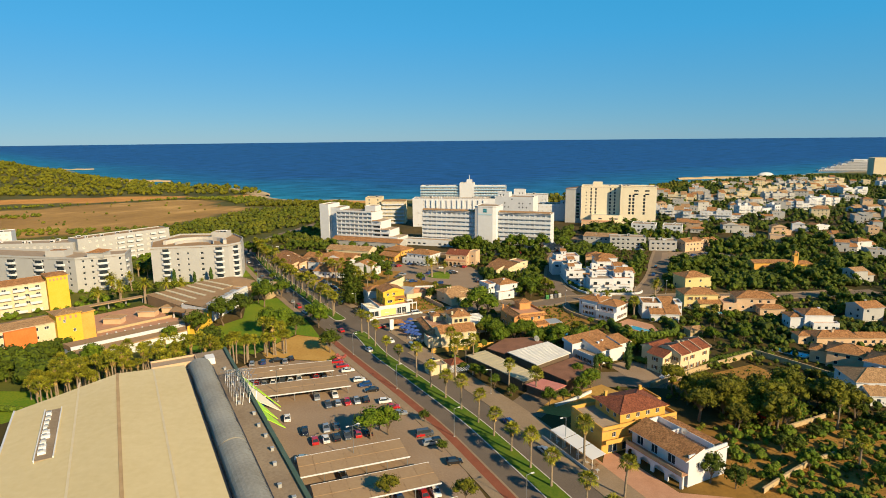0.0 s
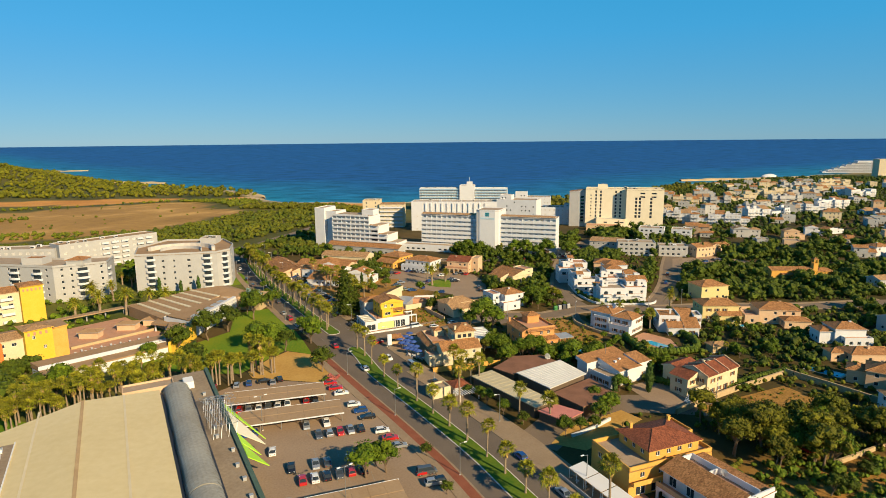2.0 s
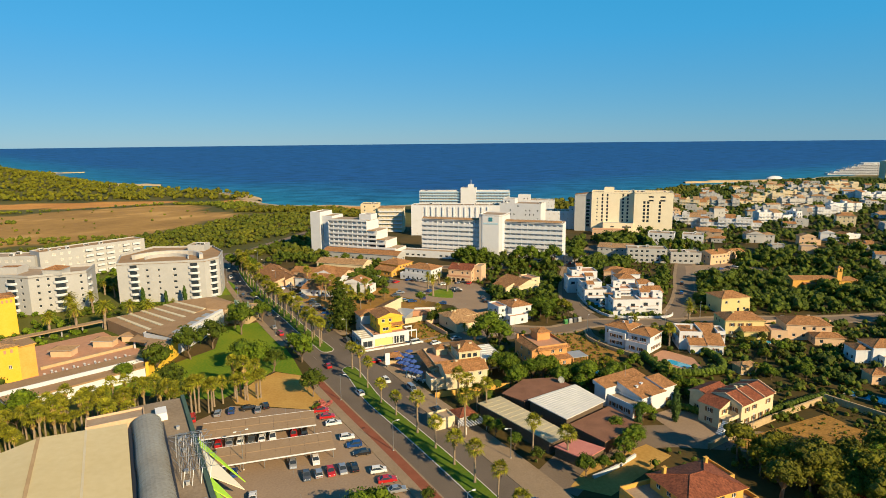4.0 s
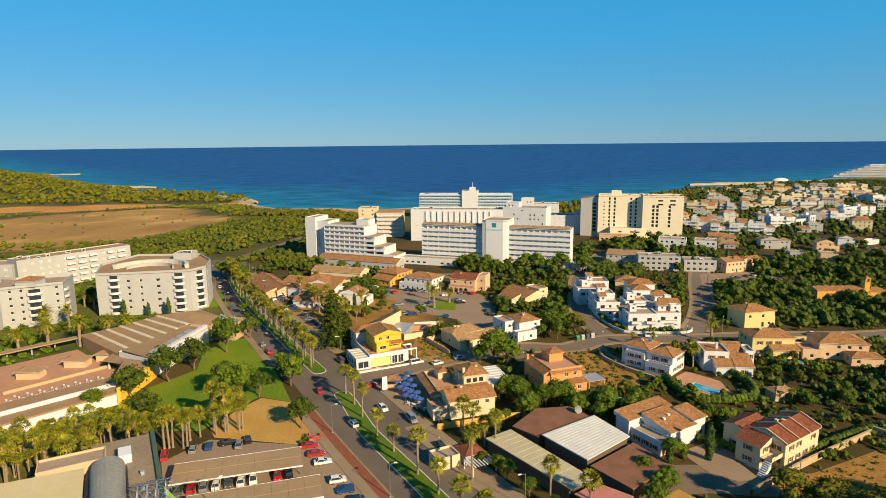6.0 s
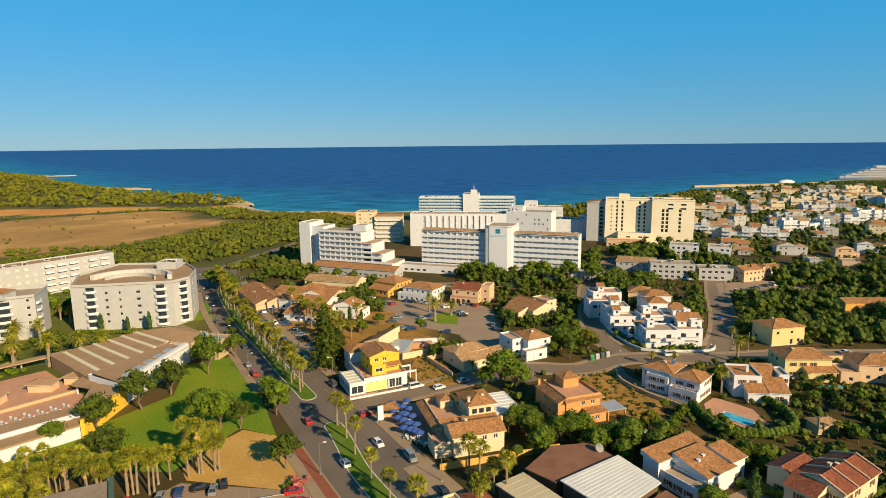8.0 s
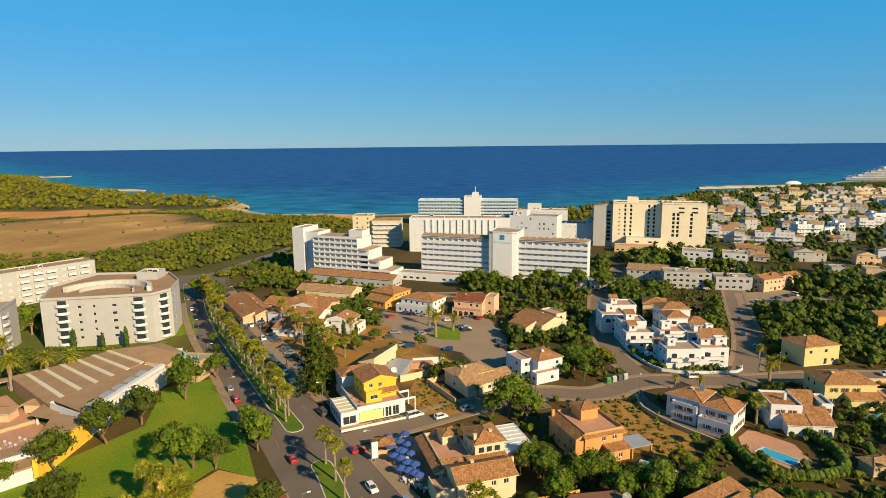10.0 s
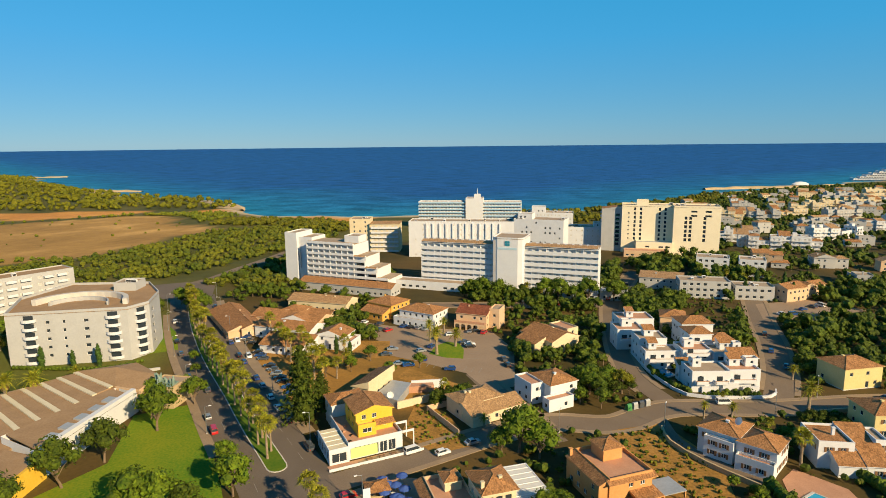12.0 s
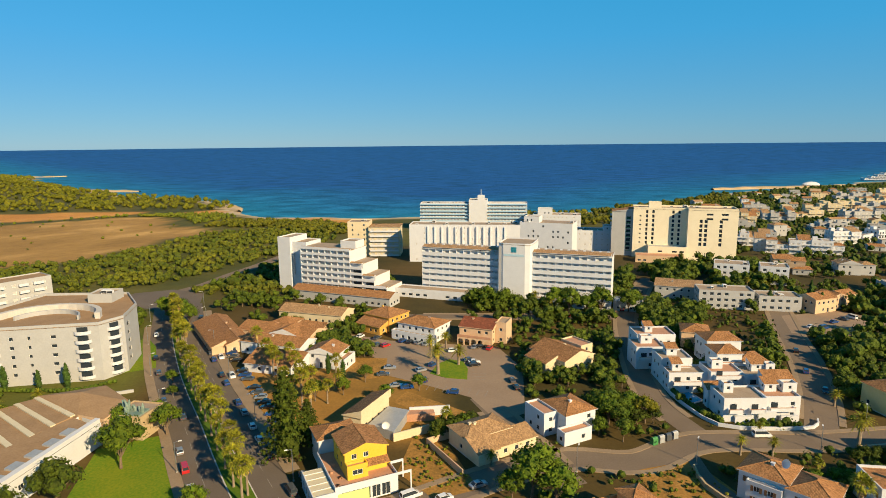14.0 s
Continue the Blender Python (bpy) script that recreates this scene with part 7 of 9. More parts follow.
for u in (-0.4, 4.9, 10.2, 15.7):
    fin = Mb()
    a, b, c = (-0.4, 6.55), (4.8, 8.45), (10.0, 6.55)
    for (v0, z0), (v1, z1) in ((a, b), (b, c)):
        lo, hi = [(u, v0, z0), (u + 0.28, v0, z0), (u + 0.28, v1, z1), (u, v1, z1)], 0.42
        up = [(x, y, z + hi) for x, y, z in lo]
        fin.face(up).face([lo[0], lo[1], up[1], up[0]]).face([lo[1], lo[2], up[2], up[1]]).face([lo[2], lo[3], up[3], up[2]]).face([lo[3], lo[0], up[0], up[3]])
    part("roof_fin", fin, PINKISH, v, "pale fin along the roof slope")
part("balcony", Mb().box(-4.6, 0.6, 3.0, 4, 3.3, 3.2).box(-4.6, 0.5, 3.2, 4, 0.65, 4.1), CREAM, v)
stair = Mb()
for k in range(8):
    stair.box(-7.6 + k * 0.38, 0.6, 0, -7.22 + k * 0.38, 2.2, 0.4 + k * 0.36)
part("stair", stair, WHITE, v, "white outside stair")
v = villa(60.9, 194.8, 29, 9.5, 8.6, 4.7, WHITE, "shed_y", TILE, 1, "white house with brown tiled roof, garage and forecourt", ((-4.3, -0.6, -0.1, 9, 3.3, 1, "flat"), (9.6, 0.6, 14.4, 6.4, 5.4, 1, "shed_y"), (-5, 9.1, 11.5, 13.5, 5.6, 1, "shed_y")), 37, chimneys=2, slope=0.2)
part("garage_door", Mb().box(-3.6, -0.66, 0.1, -1.0, -0.58, 2.3), BRICKRED, v, "orange-red garage door")
part("mast", Mb().tube([(5, 11, 6.0), (5, 11, 10.0)], [0.07, 0.04], 6), STEEL, v)
area("yard", [(63, 194), (75, 200), (83, 188), (74, 178), (66, 184)], 0.08, OLDASPHALT, "paved forecourt", "yard")


def sheds():
    """Low sheds with a white sheet roof, tan ribbed roofs, rust-red roofs and a pink awning."""
    t = thing("garden_centre", "cluster of low sheds with white and tan roofs", "shed")
    for poly, z, mt, lab in (([(28.5, 195.5), (36.5, 183), (50, 193.5), (44.5, 205.5)], 5.0, SHEETWHITE, "white sheet roof"),
                             ([(14.5, 197), (30.5, 173.5), (36.5, 177.5), (21.5, 201.5)], 3.6, SHEETTAN, "tan ribbed roof"),
                             ([(37, 182.3), (43.5, 172.5), (56, 181.5), (50.6, 192.4)], 3.9, RUSTROOF, "rust-red roof"),
                             ([(22, 202), (27.6, 196), (44, 206), (40, 213), (30, 212)], 4.2, RUSTROOF, "rust-red roof"),
                             ([(31, 173), (37, 166.5), (43.3, 171.5), (37, 177)], 2.9, PINKAWN, "faded pink awning")):
        part("roof", Mb().prism(poly, z - 0.25, z), mt, t, lab)
        c = Vector((sum(p[0] for p in poly) / len(poly), sum(p[1] for p in poly) / len(poly)))
        inner = [tuple(c + (Vector(p) - c) * 0.94) for p in poly]
        # solid wall; the shade of the open side is put into its dark colour
        part("wall", Mb().prism(inner, 0, z - 0.26), OPENSHADE, t, "dark brown wall painted as the shade of an open side")
        if mt in (SHEETWHITE, SHEETTAN):
            a, b, c2, d = [Vector(p) for p in poly]
            for k in range(1, 14):
                p, q = a.lerp(b, k / 14), d.lerp(c2, k / 14)
                part("rib", Mb().tube([(p.x, p.y, z + 0.02), (q.x, q.y, z + 0.02)], [0.06, 0.06], 4), mt, t)
    part("satellite_dish", dish_mesh(), None, t, at=pose(41, 209, 4.9, 55, 0, 20) @ Matrix.Scale(1.6, 4))
    g = thing("garden_pavilion", "small pavilion with red hip roof", "pavilion", pose(9, 190, 0, 0, 0, 25))
    volume(g, 0, 0, 5, 5, 0, 2.6, OFFWHITE, 0, "hip", TILE_RED, slope=0.45)
    volume(g, -7, 1, -1, 6, 0, 2.6, CREAM, 1, "flat", FLATROOF, rnd=random.Random(1))
    for i in range(9):
        part("slat", Mb().box(-1 + i * 0.8, -5, 2.3, -0.75 + i * 0.8, -0.6, 2.42), WFRAME, g)
    for x in (-0.9, 5.4):
        part("beam", Mb().box(x, -5, 2.15, x + 0.2, -0.6, 2.3).box(x, -5, 0, x + 0.2, -4.8, 2.15).box(x, -0.8, 0, x + 0.2, -0.6, 2.15), WFRAME, g)


SHEETTAN = surf("tan_sheet", (0.44, 0.38, 0.24), (0.54, 0.47, 0.31), 0.25, 0.7, 0.05)
RUSTROOF = surf("rust_red_roof", (0.17, 0.08, 0.045), (0.27, 0.13, 0.075), 0.3, 0.9, 0.1)
PINKAWN = surf("faded_pink_canvas", (0.46, 0.16, 0.13), (0.56, 0.23, 0.19), 0.5, 0.85, 0.0)
sheds()


def white_terraces():
    """A cluster of white terraced flats stepping back with tiled towers."""
    t = thing("apartment_terraces", "cluster of white terraced flats with arches", "apartment block", pose(83.5, 292.0, 0, 0, 0, -2))
    rnd = random.Random(8)
    W = WHITE
    volume(t, 0, 0, 12, 9, 0, 6.4, W, 2, "flat", FLATROOF, rnd=rnd, drop=0.25)
    volume(t, 12.1, 1, 22, 9, 0, 6.4, W, 2, "flat", TERRACE, rnd=rnd, drop=0.2)
    volume(t, 17, 9.1, 25, 14, 0, 7.6, W, 2, "shed_y", TILE, rnd=rnd, drop=0.3)
    volume(t, -0.5, 9.1, 6, 12, 0, 5.6, W, 1, "shed_y", TILE, rnd=rnd, drop=0.3)
    volume(t, -8, 20, 4, 27, 0, 6.0, W, 2, "flat", FLATROOF, rnd=rnd, drop=0.1)
    volume(t, 4.1, 18, 14, 27, 0, 7.0, W, 2, "flat", TERRACE, rnd=rnd, drop=0.15)
    volume(t, 14.1, 17, 25, 26, 0, 6.4, W, 2, "flat", FLATROOF, rnd=rnd, drop=0.15)
    volume(t, 10, 27.1, 18, 36, 0, 10.0, W, 3, "hip", TILE, rnd=rnd, drop=0.35)
    volume(t, 18.1, 28, 27, 37, 0, 7.0, W, 2, "hip", TILE, rnd=rnd, drop=0.3)
    volume(t, -8, 27.1, 2, 36, 0, 8.2, W, 2, "flat", FLATROOF, rnd=rnd, drop=0.3)
    volume(t, -12, 40, -2, 50, 0, 7.5, W, 2, "flat", TERRACE, rnd=rnd, drop=0.3)
    volume(t, 14, 44, 26, 54, 0, 8.5, W, 2, "hip", TILE, rnd=rnd, drop=0.3)
    volume(t, -8, 52, 6, 62, 0, 8.0, W, 2, "flat", TERRACE, rnd=rnd, drop=0.2)
    mb = Mb()
    arch_wall(mb, (4, 16.2), (24, 16.2), 0, 2.9, 7)
    part("arcade", mb, W, t)
    part("balcony", Mb().box(4, 16.2, 2.9, 24, 17.9, 3.1).box(4, 16.2, 3.1, 24, 16.35, 4.0), W, t)
    for i in range(3):
        part("stair_wall", Mb().prism([(3 + i * 6.4, -0.9), (8 + i * 6.4, -0.9), (8 + i * 6.4, -0.05), (3 + i * 6.4, -0.05)], 0, 2.0 + (i % 2) * 1.3), W, t)
    for k, (x, y, z) in enumerate(((2, 5, 6.4), (14, 5.5, 6.4), (19, 5, 6.4), (-6, 23, 6.0), (6, 22, 7.0), (18, 21, 6.4), (22, 20, 6.4), (-5, 31, 8.2), (-9, 45, 7.5), (-4, 56, 8.0))):
        volume(t, x, y, x + 2.8 + k % 3 * 0.6, y + 2.6, z + 0.06, z + 2.3, W, 1, "shed_y" if k % 2 else "flat", TILE, rnd=rnd, drop=0.0, ww=0.9, wh=1.0)
        chimney(t, x + 0.4, y + 3.2, z + 1.2, W, 1.0)
    for x0, x1, y, z in ((1, 5, -0.05, 2.9), (7, 11, -0.05, 2.9), (13, 20, 0.95, 2.9), (5, 13, 17.9, 5.6), (15, 24, 16.9, 3.1), (-7, 3, 19.9, 2.9), (11, 17, 27.0, 6.4), (-7, 1, 27.0, 5.2), (-11, -3, 39.9, 3.6), (15, 25, 43.9, 4.4)):
        part("balcony", balcony_mesh(x1 - x0, 1.3), None, t, at=pose(x0, y, z, 0, 0, 0))
        part("coping", Mb().box(x0 - 0.1, y - 1.4, z + 1.2, x1 + 0.1, y - 1.1, z + 1.28), TERRACE, t)
        part("balcony_door", Mb().box(x0 + 0.8, y - 0.03, z + 0.22, x0 + 2.6, y + 0.02, z + 2.3), GLASS, t)
    pool([(78, 303), (84, 306), (82.5, 312), (76.5, 310)])
    mb = Mb()
    ln = smooth_line([(77.0, 326), (76.3, 312), (77.5, 300), (81, 289.5), (92, 286.5), (106, 286.6), (110, 291)])
    ribbon(ln, -0.2, 0.2, 1.0, 0, mb)
    tagged(part("boundary_wall", mb, WHITE), "white boundary wall along the pavement", "wall", "", "structure")


white_terraces()

# right-hand villas
v = villa(136, 189.5, -38, 12, 10, 5.4, PINKISH, "hip", TILE, 2, "sand-coloured villa with tiled hip roof", ((-5, 2, -0.1, 9, 4.2, 1, "hip"),), 41)
v = villa(139, 176.5, -48, 18, 12, 6.6, WHITE, "hip", TILE, 2, "white villa with a glazed bay and tiled roofs", ((2, -4, 16, -0.1, 3.2, 1, "shed_y"), (18.1, 2, 28, 11, 5.0, 2, "hip")), 42)
v = villa(145, 208, -4, 16, 8, 3.4, PINKISH, "hip", TILE, 1, "long low sand-coloured house with brown roofs", ((-5, 3, -0.1, 8, 3.0, 1, "hip"), (16.1, 1, 26, 7, 3.0, 1, "gable_x")), 43, chimneys=2)
v = villa(153, 228, -6, 11, 9, 5.8, WHITE, "hip", TILE, 2, "white villa with brown tiled roof", ((-5, 1, -0.1, 8, 4.6, 1, "hip"), (2, -3, 12, -0.1, 3.0, 1, "flat")), 44)
v = villa(183, 236, 8, 10, 9, 5.6, OFFWHITE, "gable_x", TILE, 2, "white house with a plain side wall", (), 45)
v = villa(127, 163, -8, 18, 12, 5.4, WHITE, "hip", TILE_TAN, 2, "white villa below the pool garden", ((2, -4, 15, -0.1, 3.0, 1, "shed_y"),), 46)
pool([(127.0, 204.5), (133.5, 197.0), (137, 199.5), (130.5, 207.5)])
pool([(113, 171.5), (122.5, 165), (124, 167), (114.5, 173.5)])
v = villa(103.8, 221.6, 10, 6.6, 4.2, 2.5, STONE, "hip", TILE_TAN, 0, "small stone garden shed with tiled roof", (), 47, chimneys=0, name="garden_shed")


def church():
    t = thing("chapel", "amber chapel with arcade and small bell tower", "church", pose(189, 331, 0, 0, 0, -4) @ Matrix.Diagonal((0.62, 0.75, 0.8, 1)))
    volume(t, 0, 0, 36, 12, 0, 6.2, AMBER, 0, "gable_x", TILE, slope=0.25)
    mb = Mb()
    arch_wall(mb, (8, -3), (34, -3), 0, 4.0, 9)
    part("arcade", mb, AMBER, t)
    part("roof", roof_mesh(8, -3, 34, -0.1, 4.0, "shed_y", 0.2, 0.3), [TILE, AMBER], t)
    volume(t, 37, 2, 41, 6, 0, 11.0, AMBER, 0, "", None)
    part("belfry", Mb().box(37.1, 2.1, 11.0, 37.8, 2.8, 13.2).box(40.2, 2.1, 11.0, 40.9, 2.8, 13.2).box(37.1, 5.2, 11, 37.8, 5.9, 13.2).box(40.2, 5.2, 11, 40.9, 5.9, 13.2), AMBER, t)
    part("roof", roof_mesh(37, 2, 41, 6, 13.2, "hip", 0.7, 0.2), [TILE, AMBER], t)
    volume(t, 41.1, 2, 56, 12, 0, 5.0, AMBER, 1, "hip", TILE, rnd=random.Random(1))


church()

# apartment rows between the hotel street and the coast
slab_block("apartment_building", "long low flats with balcony bands", 129, 407, -14, 24, 12, 8.4, 3, OFFWHITE, seed=51, pitch=3.4, ww=1.8, drop=0.05)
slab_block("apartment_building", "low off-white flats with balcony bands", 154.5, 401, -14, 18, 11, 6.6, 2, OFFWHITE, seed=58, pitch=3.0, ww=1.8, drop=0.05)
slab_block("apartment_building", "white three-storey flats with balconies", 163, 463, -26, 18, 13, 9.4, 3, WHITE, seed=52, pitch=3.2, ww=1.8, drop=0.05)
slab_block("apartment_building", "white three-storey flats with balconies", 184, 453, -26, 14, 13, 9.4, 3, WHITE, seed=53, pitch=3.2, ww=1.8, drop=0.05)
v = villa(116, 428, -24, 22, 13, 6.2, OFFWHITE, "shed_y", TILE_TAN, 2, "off-white house with one broad roof", (), 54, slope=0.08)
v = villa(176, 393, 18, 13, 10, 6.6, PINKISH, "gable_x", TILE, 2, "peach terraced flats with arched balconies", ((13.1, 2, 22, 11, 6.0, 2, "gable_y"), (22.1, 4, 31, 12, 5.6, 2, "gable_x")), 55, chimneys=2, drop=0.1)
v = villa(206, 478, -20, 9, 10, 8.6, FLATROOF, "gable_x", TILE, 3, "sand-coloured flats with tiled roof", ((9.1, 1, 17, 10, 7.6, 3, "gable_x"),), 56)
v = villa(240, 470, -14, 12, 10, 6.5, OFFWHITE, "gable_y", TILE_TAN, 2, "off-white flats with tan tiled roof", ((12.1, 2, 20, 10, 6.0, 2, "hip"),), 57)


def holiday_flats(x, y, rz, n, mat, seed, tiled=0.5, floors=3, label="white stepped holiday flats with small balconies"):
    """A row of narrow stepped flats whose front middle stands at x, y."""
    rnd = random.Random(seed)
    t = thing("holiday_flats", label, "apartment block", pose(x, y, 0, 0, 0, rz))
    u = -n * 3.6
    wl, roofs, rail, rows = Mb(), [], Mb(), []
    for i in range(n):
        w, d = rnd.uniform(6.2, 7.8), rnd.uniform(9, 12)
        v = rnd.choice((0.0, 1.4, 2.8, -1.4))
        fl = max(1, floors - rnd.choice((0, 0, 1)))
        h = fl * 3.0 + 0.2
        c = rect(u, v, u + w, v + d)
        for k in range(4):
            p, q = c[k], c[(k + 1) % 4]
            holes = grid_holes(math.dist(p, q), fl, 3.0, 0, 3.1, 1.5, 1.6, 0.5, 0.6) if k in (0, 3) else []
            wall_face(wl, p, q, 0, h, holes)
            rows.append((p, q, holes))
        for f in range(1, fl):
            rail.box(u + 0.5, v - 1.2, f * 3.0 - 0.1, u + w - 0.5, v - 0.01, f * 3.0 + 0.06).box(u + 0.5, v - 1.25, f * 3.0 - 0.1, u + w - 0.5, v - 1.1, f * 3.0 + 0.85)
        if rnd.random() < tiled:
            part("roof", roof_mesh(u, v, u + w, v + d, h, rnd.choice(("hip", "gable_x", "shed_y")), 0.26, 0.35), [rnd.choice((TILE_TAN, TILE)), mat], t)
        else:
            flat_roof(t, u, v, u + w, v + d, h, mat, FLATROOF, 0.7)
            if rnd.random() < 0.6:
                wl.prism(rect(u + 1, v + d * 0.45, u + 4, v + d * 0.45 + 3), h, h + 2.4)
        u += w + 0.03
    part("wall", wl, mat, t)
    part("balcony_fronts", rail, mat, t)
    far_windows(t, rows)
    return t


for k, (x, y, a, n, mt, tl, fl) in enumerate((
        (240, 571, -24, 5, WHITE, 0.7, 3), (246, 541, -26, 4, WHITE, 0.8, 3), (272, 532, -24, 4, WHITE, 0.8, 3), (318, 570, 2, 3, WHITE, 0.5, 3), (340, 576, 14, 3, WHITE, 0.7, 3),
        (304, 700, -20, 4, CREAM, 0.7, 3), (336, 690, -16, 4, OFFWHITE, 0.3, 3), (374, 708, -10, 5, CREAM, 0.5, 3), (352, 636, -12, 5, OFFWHITE, 0.1, 2), (420, 694, 4, 5, OFFWHITE, 0.3, 3),
        (425, 760, -14, 5, CREAM, 0.2, 3), (462, 786, -10, 5, CREAM, 0.3, 3), (486, 760, -6, 5, OFFWHITE, 0.3, 3), (534, 822, -12, 6, CREAM, 0.3, 3), (598, 868, -10, 6, CREAM, 0.2, 3), (545, 880, -8, 6, OFFWHITE, 0.2, 3),
        (396, 612, -10, 4, WHITE, 0.3, 3), (440, 640, 10, 5, WHITE, 0.4, 3), (500, 690, -8, 5, OFFWHITE, 0.4, 2), (560, 760, 6, 5, WHITE, 0.3, 3), (360, 770, -18, 4, OFFWHITE, 0.4, 3), (640, 930, -8, 6, CREAM, 0.2, 3), (680, 850, -4, 5, WHITE, 0.3, 3))):
    tone = {WHITE: "white", CREAM: "cream", OFFWHITE: "off-white"}[mt]
    holiday_flats(x, y, a, n, mt, 60 + k, tl, fl, f"{tone} stepped holiday flats with small balconies")


def pyramid_hotel():
    """A stepped hotel block with terraces at every storey."""
    t = thing("hotel", "large white stepped hotel beside the bay", "hotel", pose(905, 1255, 0, 0, 0, -12))
    for f in range(7):
        x0 = -60 + f * 11
        volume(t, x0, 0, 90, 18, f * 3.4, f * 3.4 + 3.38, WHITE, 1, "flat" if f == 6 else "", FLATROOF, rnd=random.Random(f), drop=0.05, pitch=4.5, ww=3.0, wh=1.8, sill=0.7, sides="S")
        part("terrace", Mb().box(x0 - 2, -2, f * 3.4 - 0.15, 90, -0.02, f * 3.4 + 1.0), WHITE, t)
    slab_block("hotel", "cream hotel block beside the bay", 838, 1100, -10, 46, 22, 33, 9, CREAM, seed=71, pitch=5, ww=2.6, sides="SW", extra=((46.1, 4, 100, 24, 29, 8),))


pyramid_hotel()

# scattered houses and flats of the further town
town = random.Random(77)
placed = []


def street_gap(x, y):
    for ax, ay, bx, by, r in ((70, 290, 110, 440, 14), (106, 280, 170, 412, 13), (128, 281, 240, 281, 11), (100, 395, 20, 400, 12)):
        dx, dy = bx - ax, by - ay
        k = max(0, min(1, ((x - ax) * dx + (y - ay) * dy) / (dx * dx + dy * dy)))
        if math.hypot(x - ax - k * dx, y - ay - k * dy) < r:
            return True
    return False


for ob in [o for o in scene.objects if o.type == "EMPTY" and o.parent is None and o.get("category") in ("house", "building", "apartment block", "hotel", "tower block", "church")]:
    if ob.location.x or ob.location.y:
        placed.append((ob.location.x + 6, ob.location.y + 6, 17 if ob["category"] == "house" else 22 if ob.name.startswith("holiday") else 30))
placed += [(95, 305, 26), (95, 330, 22), (180, 378, 26), (200, 336, 40), (150, 400, 30), (165, 528, 48), (195, 395, 26)]
tries = 0
made_far = 0
while made_far < 165 and tries < 9000:
    tries += 1
    y = town.uniform(215, 1020)
    x = town.uniform(110, 0.62 * y + 260)
    if inland(x, y) < 60 or street_gap(x, y) or (y < 330 and x < 190) or (x < 215 and 480 < y):
        continue
    gap = 14 if y < 480 else 13
    if any(math.hypot(x - px, y - py) < max(gap, pr) for px, py, pr in placed):
        continue
    placed.append((x, y, gap))
    made_far += 1
    w, d = town.uniform(7.5, 12.5), town.uniform(7, 10)
    big = y > 480 and town.random() < 0.45
    fl = town.choice((2, 2, 3)) if big else town.choice((1, 2, 2))
    if big:
        w *= town.uniform(1.1, 1.5)
    h = fl * 3.0 + 0.3
    mt = town.choice((WHITE, OFFWHITE, OFFWHITE, OFFWHITE, CREAM, PINKISH))
    rf = town.choice(("hip", "hip", "gable_x", "flat", "gable_y") if not big else ("flat", "flat", "gable_x", "hip"))
    wing = ((w + 0.1, 2, w + town.uniform(4, 7), d, max(3.0, h - 3), max(1, fl - 1), town.choice(("flat", "shed_y"))),) if town.random() < 0.7 else ()
    col = {WHITE: "white", OFFWHITE: "off-white", CREAM: "cream", PINKISH: "peach"}[mt]
    villa(x - w / 2, y - d / 2, town.choice((-20, -16, -24, 8, 66, 70)), w, d, h, mt, rf, FLATROOF if rf == "flat" else town.choice((TILE, TILE, TILE_TAN)), fl,
          f"{col} {'flats' if big else 'house'} with {'flat roof' if rf == 'flat' else 'tiled roof'} among gardens", wing, tries, "", chimneys=town.choice((0, 1)), drop=0.35)

pav = thing("pavilion", "white low dome pavilion on the spit", "pavilion", pose(650, 1128, 2.0))
dome = Mb()
for k in range(16):
    a0, a1 = math.pi * k / 8, math.pi * (k + 1) / 8
    for r0, z0, r1, z1 in ((15, 0, 14.4, 2.2), (14.4, 2.2, 9, 4.8), (9, 4.8, 0.1, 6)):
        dome.face([(r0 * math.cos(a0), 0.5 * r0 * math.sin(a0), z0), (r0 * math.cos(a1), 0.5 * r0 * math.sin(a1), z0), (r1 * math.cos(a1), 0.5 * r1 * math.sin(a1), z1), (r1 * math.cos(a0), 0.5 * r1 * math.sin(a0), z1)])
part("dome", dome, WHITE, pav)


# ---- plants, cars and street furniture ----
FOOT = []
for ob in list(scene.objects):
    if ob.type == "MESH" and ob.parent and ob.parent.parent is None and ob.name.split(".")[0] in ("wall", "roof", "stair_tower", "roof_strip", "end_wall", "porch_roof", "terrace", "garage_roof", "shade_roof", "yard_roof"):
        cs = [Vector(c) for c in ob.bound_box]
        FOOT.append((ob.parent.matrix_basis.inverted(), min(c.x for c in cs), min(c.y for c in cs), max(c.x for c in cs), max(c.y for c in cs), ob.parent.location.copy()))
GRIDCELL = {}
for rec in FOOT:
    inv, x0, y0, x1, y1, loc = rec
    m = inv.inverted()
    c = m @ Vector(((x0 + x1) / 2, (y0 + y1) / 2, 0))
    r = math.hypot(x1 - x0, y1 - y0) / 2 + 6
    for gx in range(int((c.x - r) // 20), int((c.x + r) // 20) + 1):
        for gy in range(int((c.y - r) // 20), int((c.y + r) // 20) + 1):
            GRIDCELL.setdefault((gx, gy), []).append(rec)


def free_of_houses(x, y, margin):
    for inv, x0, y0, x1, y1, loc in GRIDCELL.get((int(x // 20), int(y // 20)), ()):
        p = inv @ Vector((x, y, 0))
        if x0 - margin < p.x < x1 + margin and y0 - margin < p.y < y1 + margin:
            return False
    return True


def free_of_roads(x, y, margin):
    for ln, half in ROADS:
        h = half + margin
        for q in ln:
            if abs(q.x - x) < h + 2 and abs(q.y - y) < h + 2 and math.hypot(q.x - x, q.y - y) < h:
                return False
    return not any(in_poly(x, y, p) for p in AREAS)


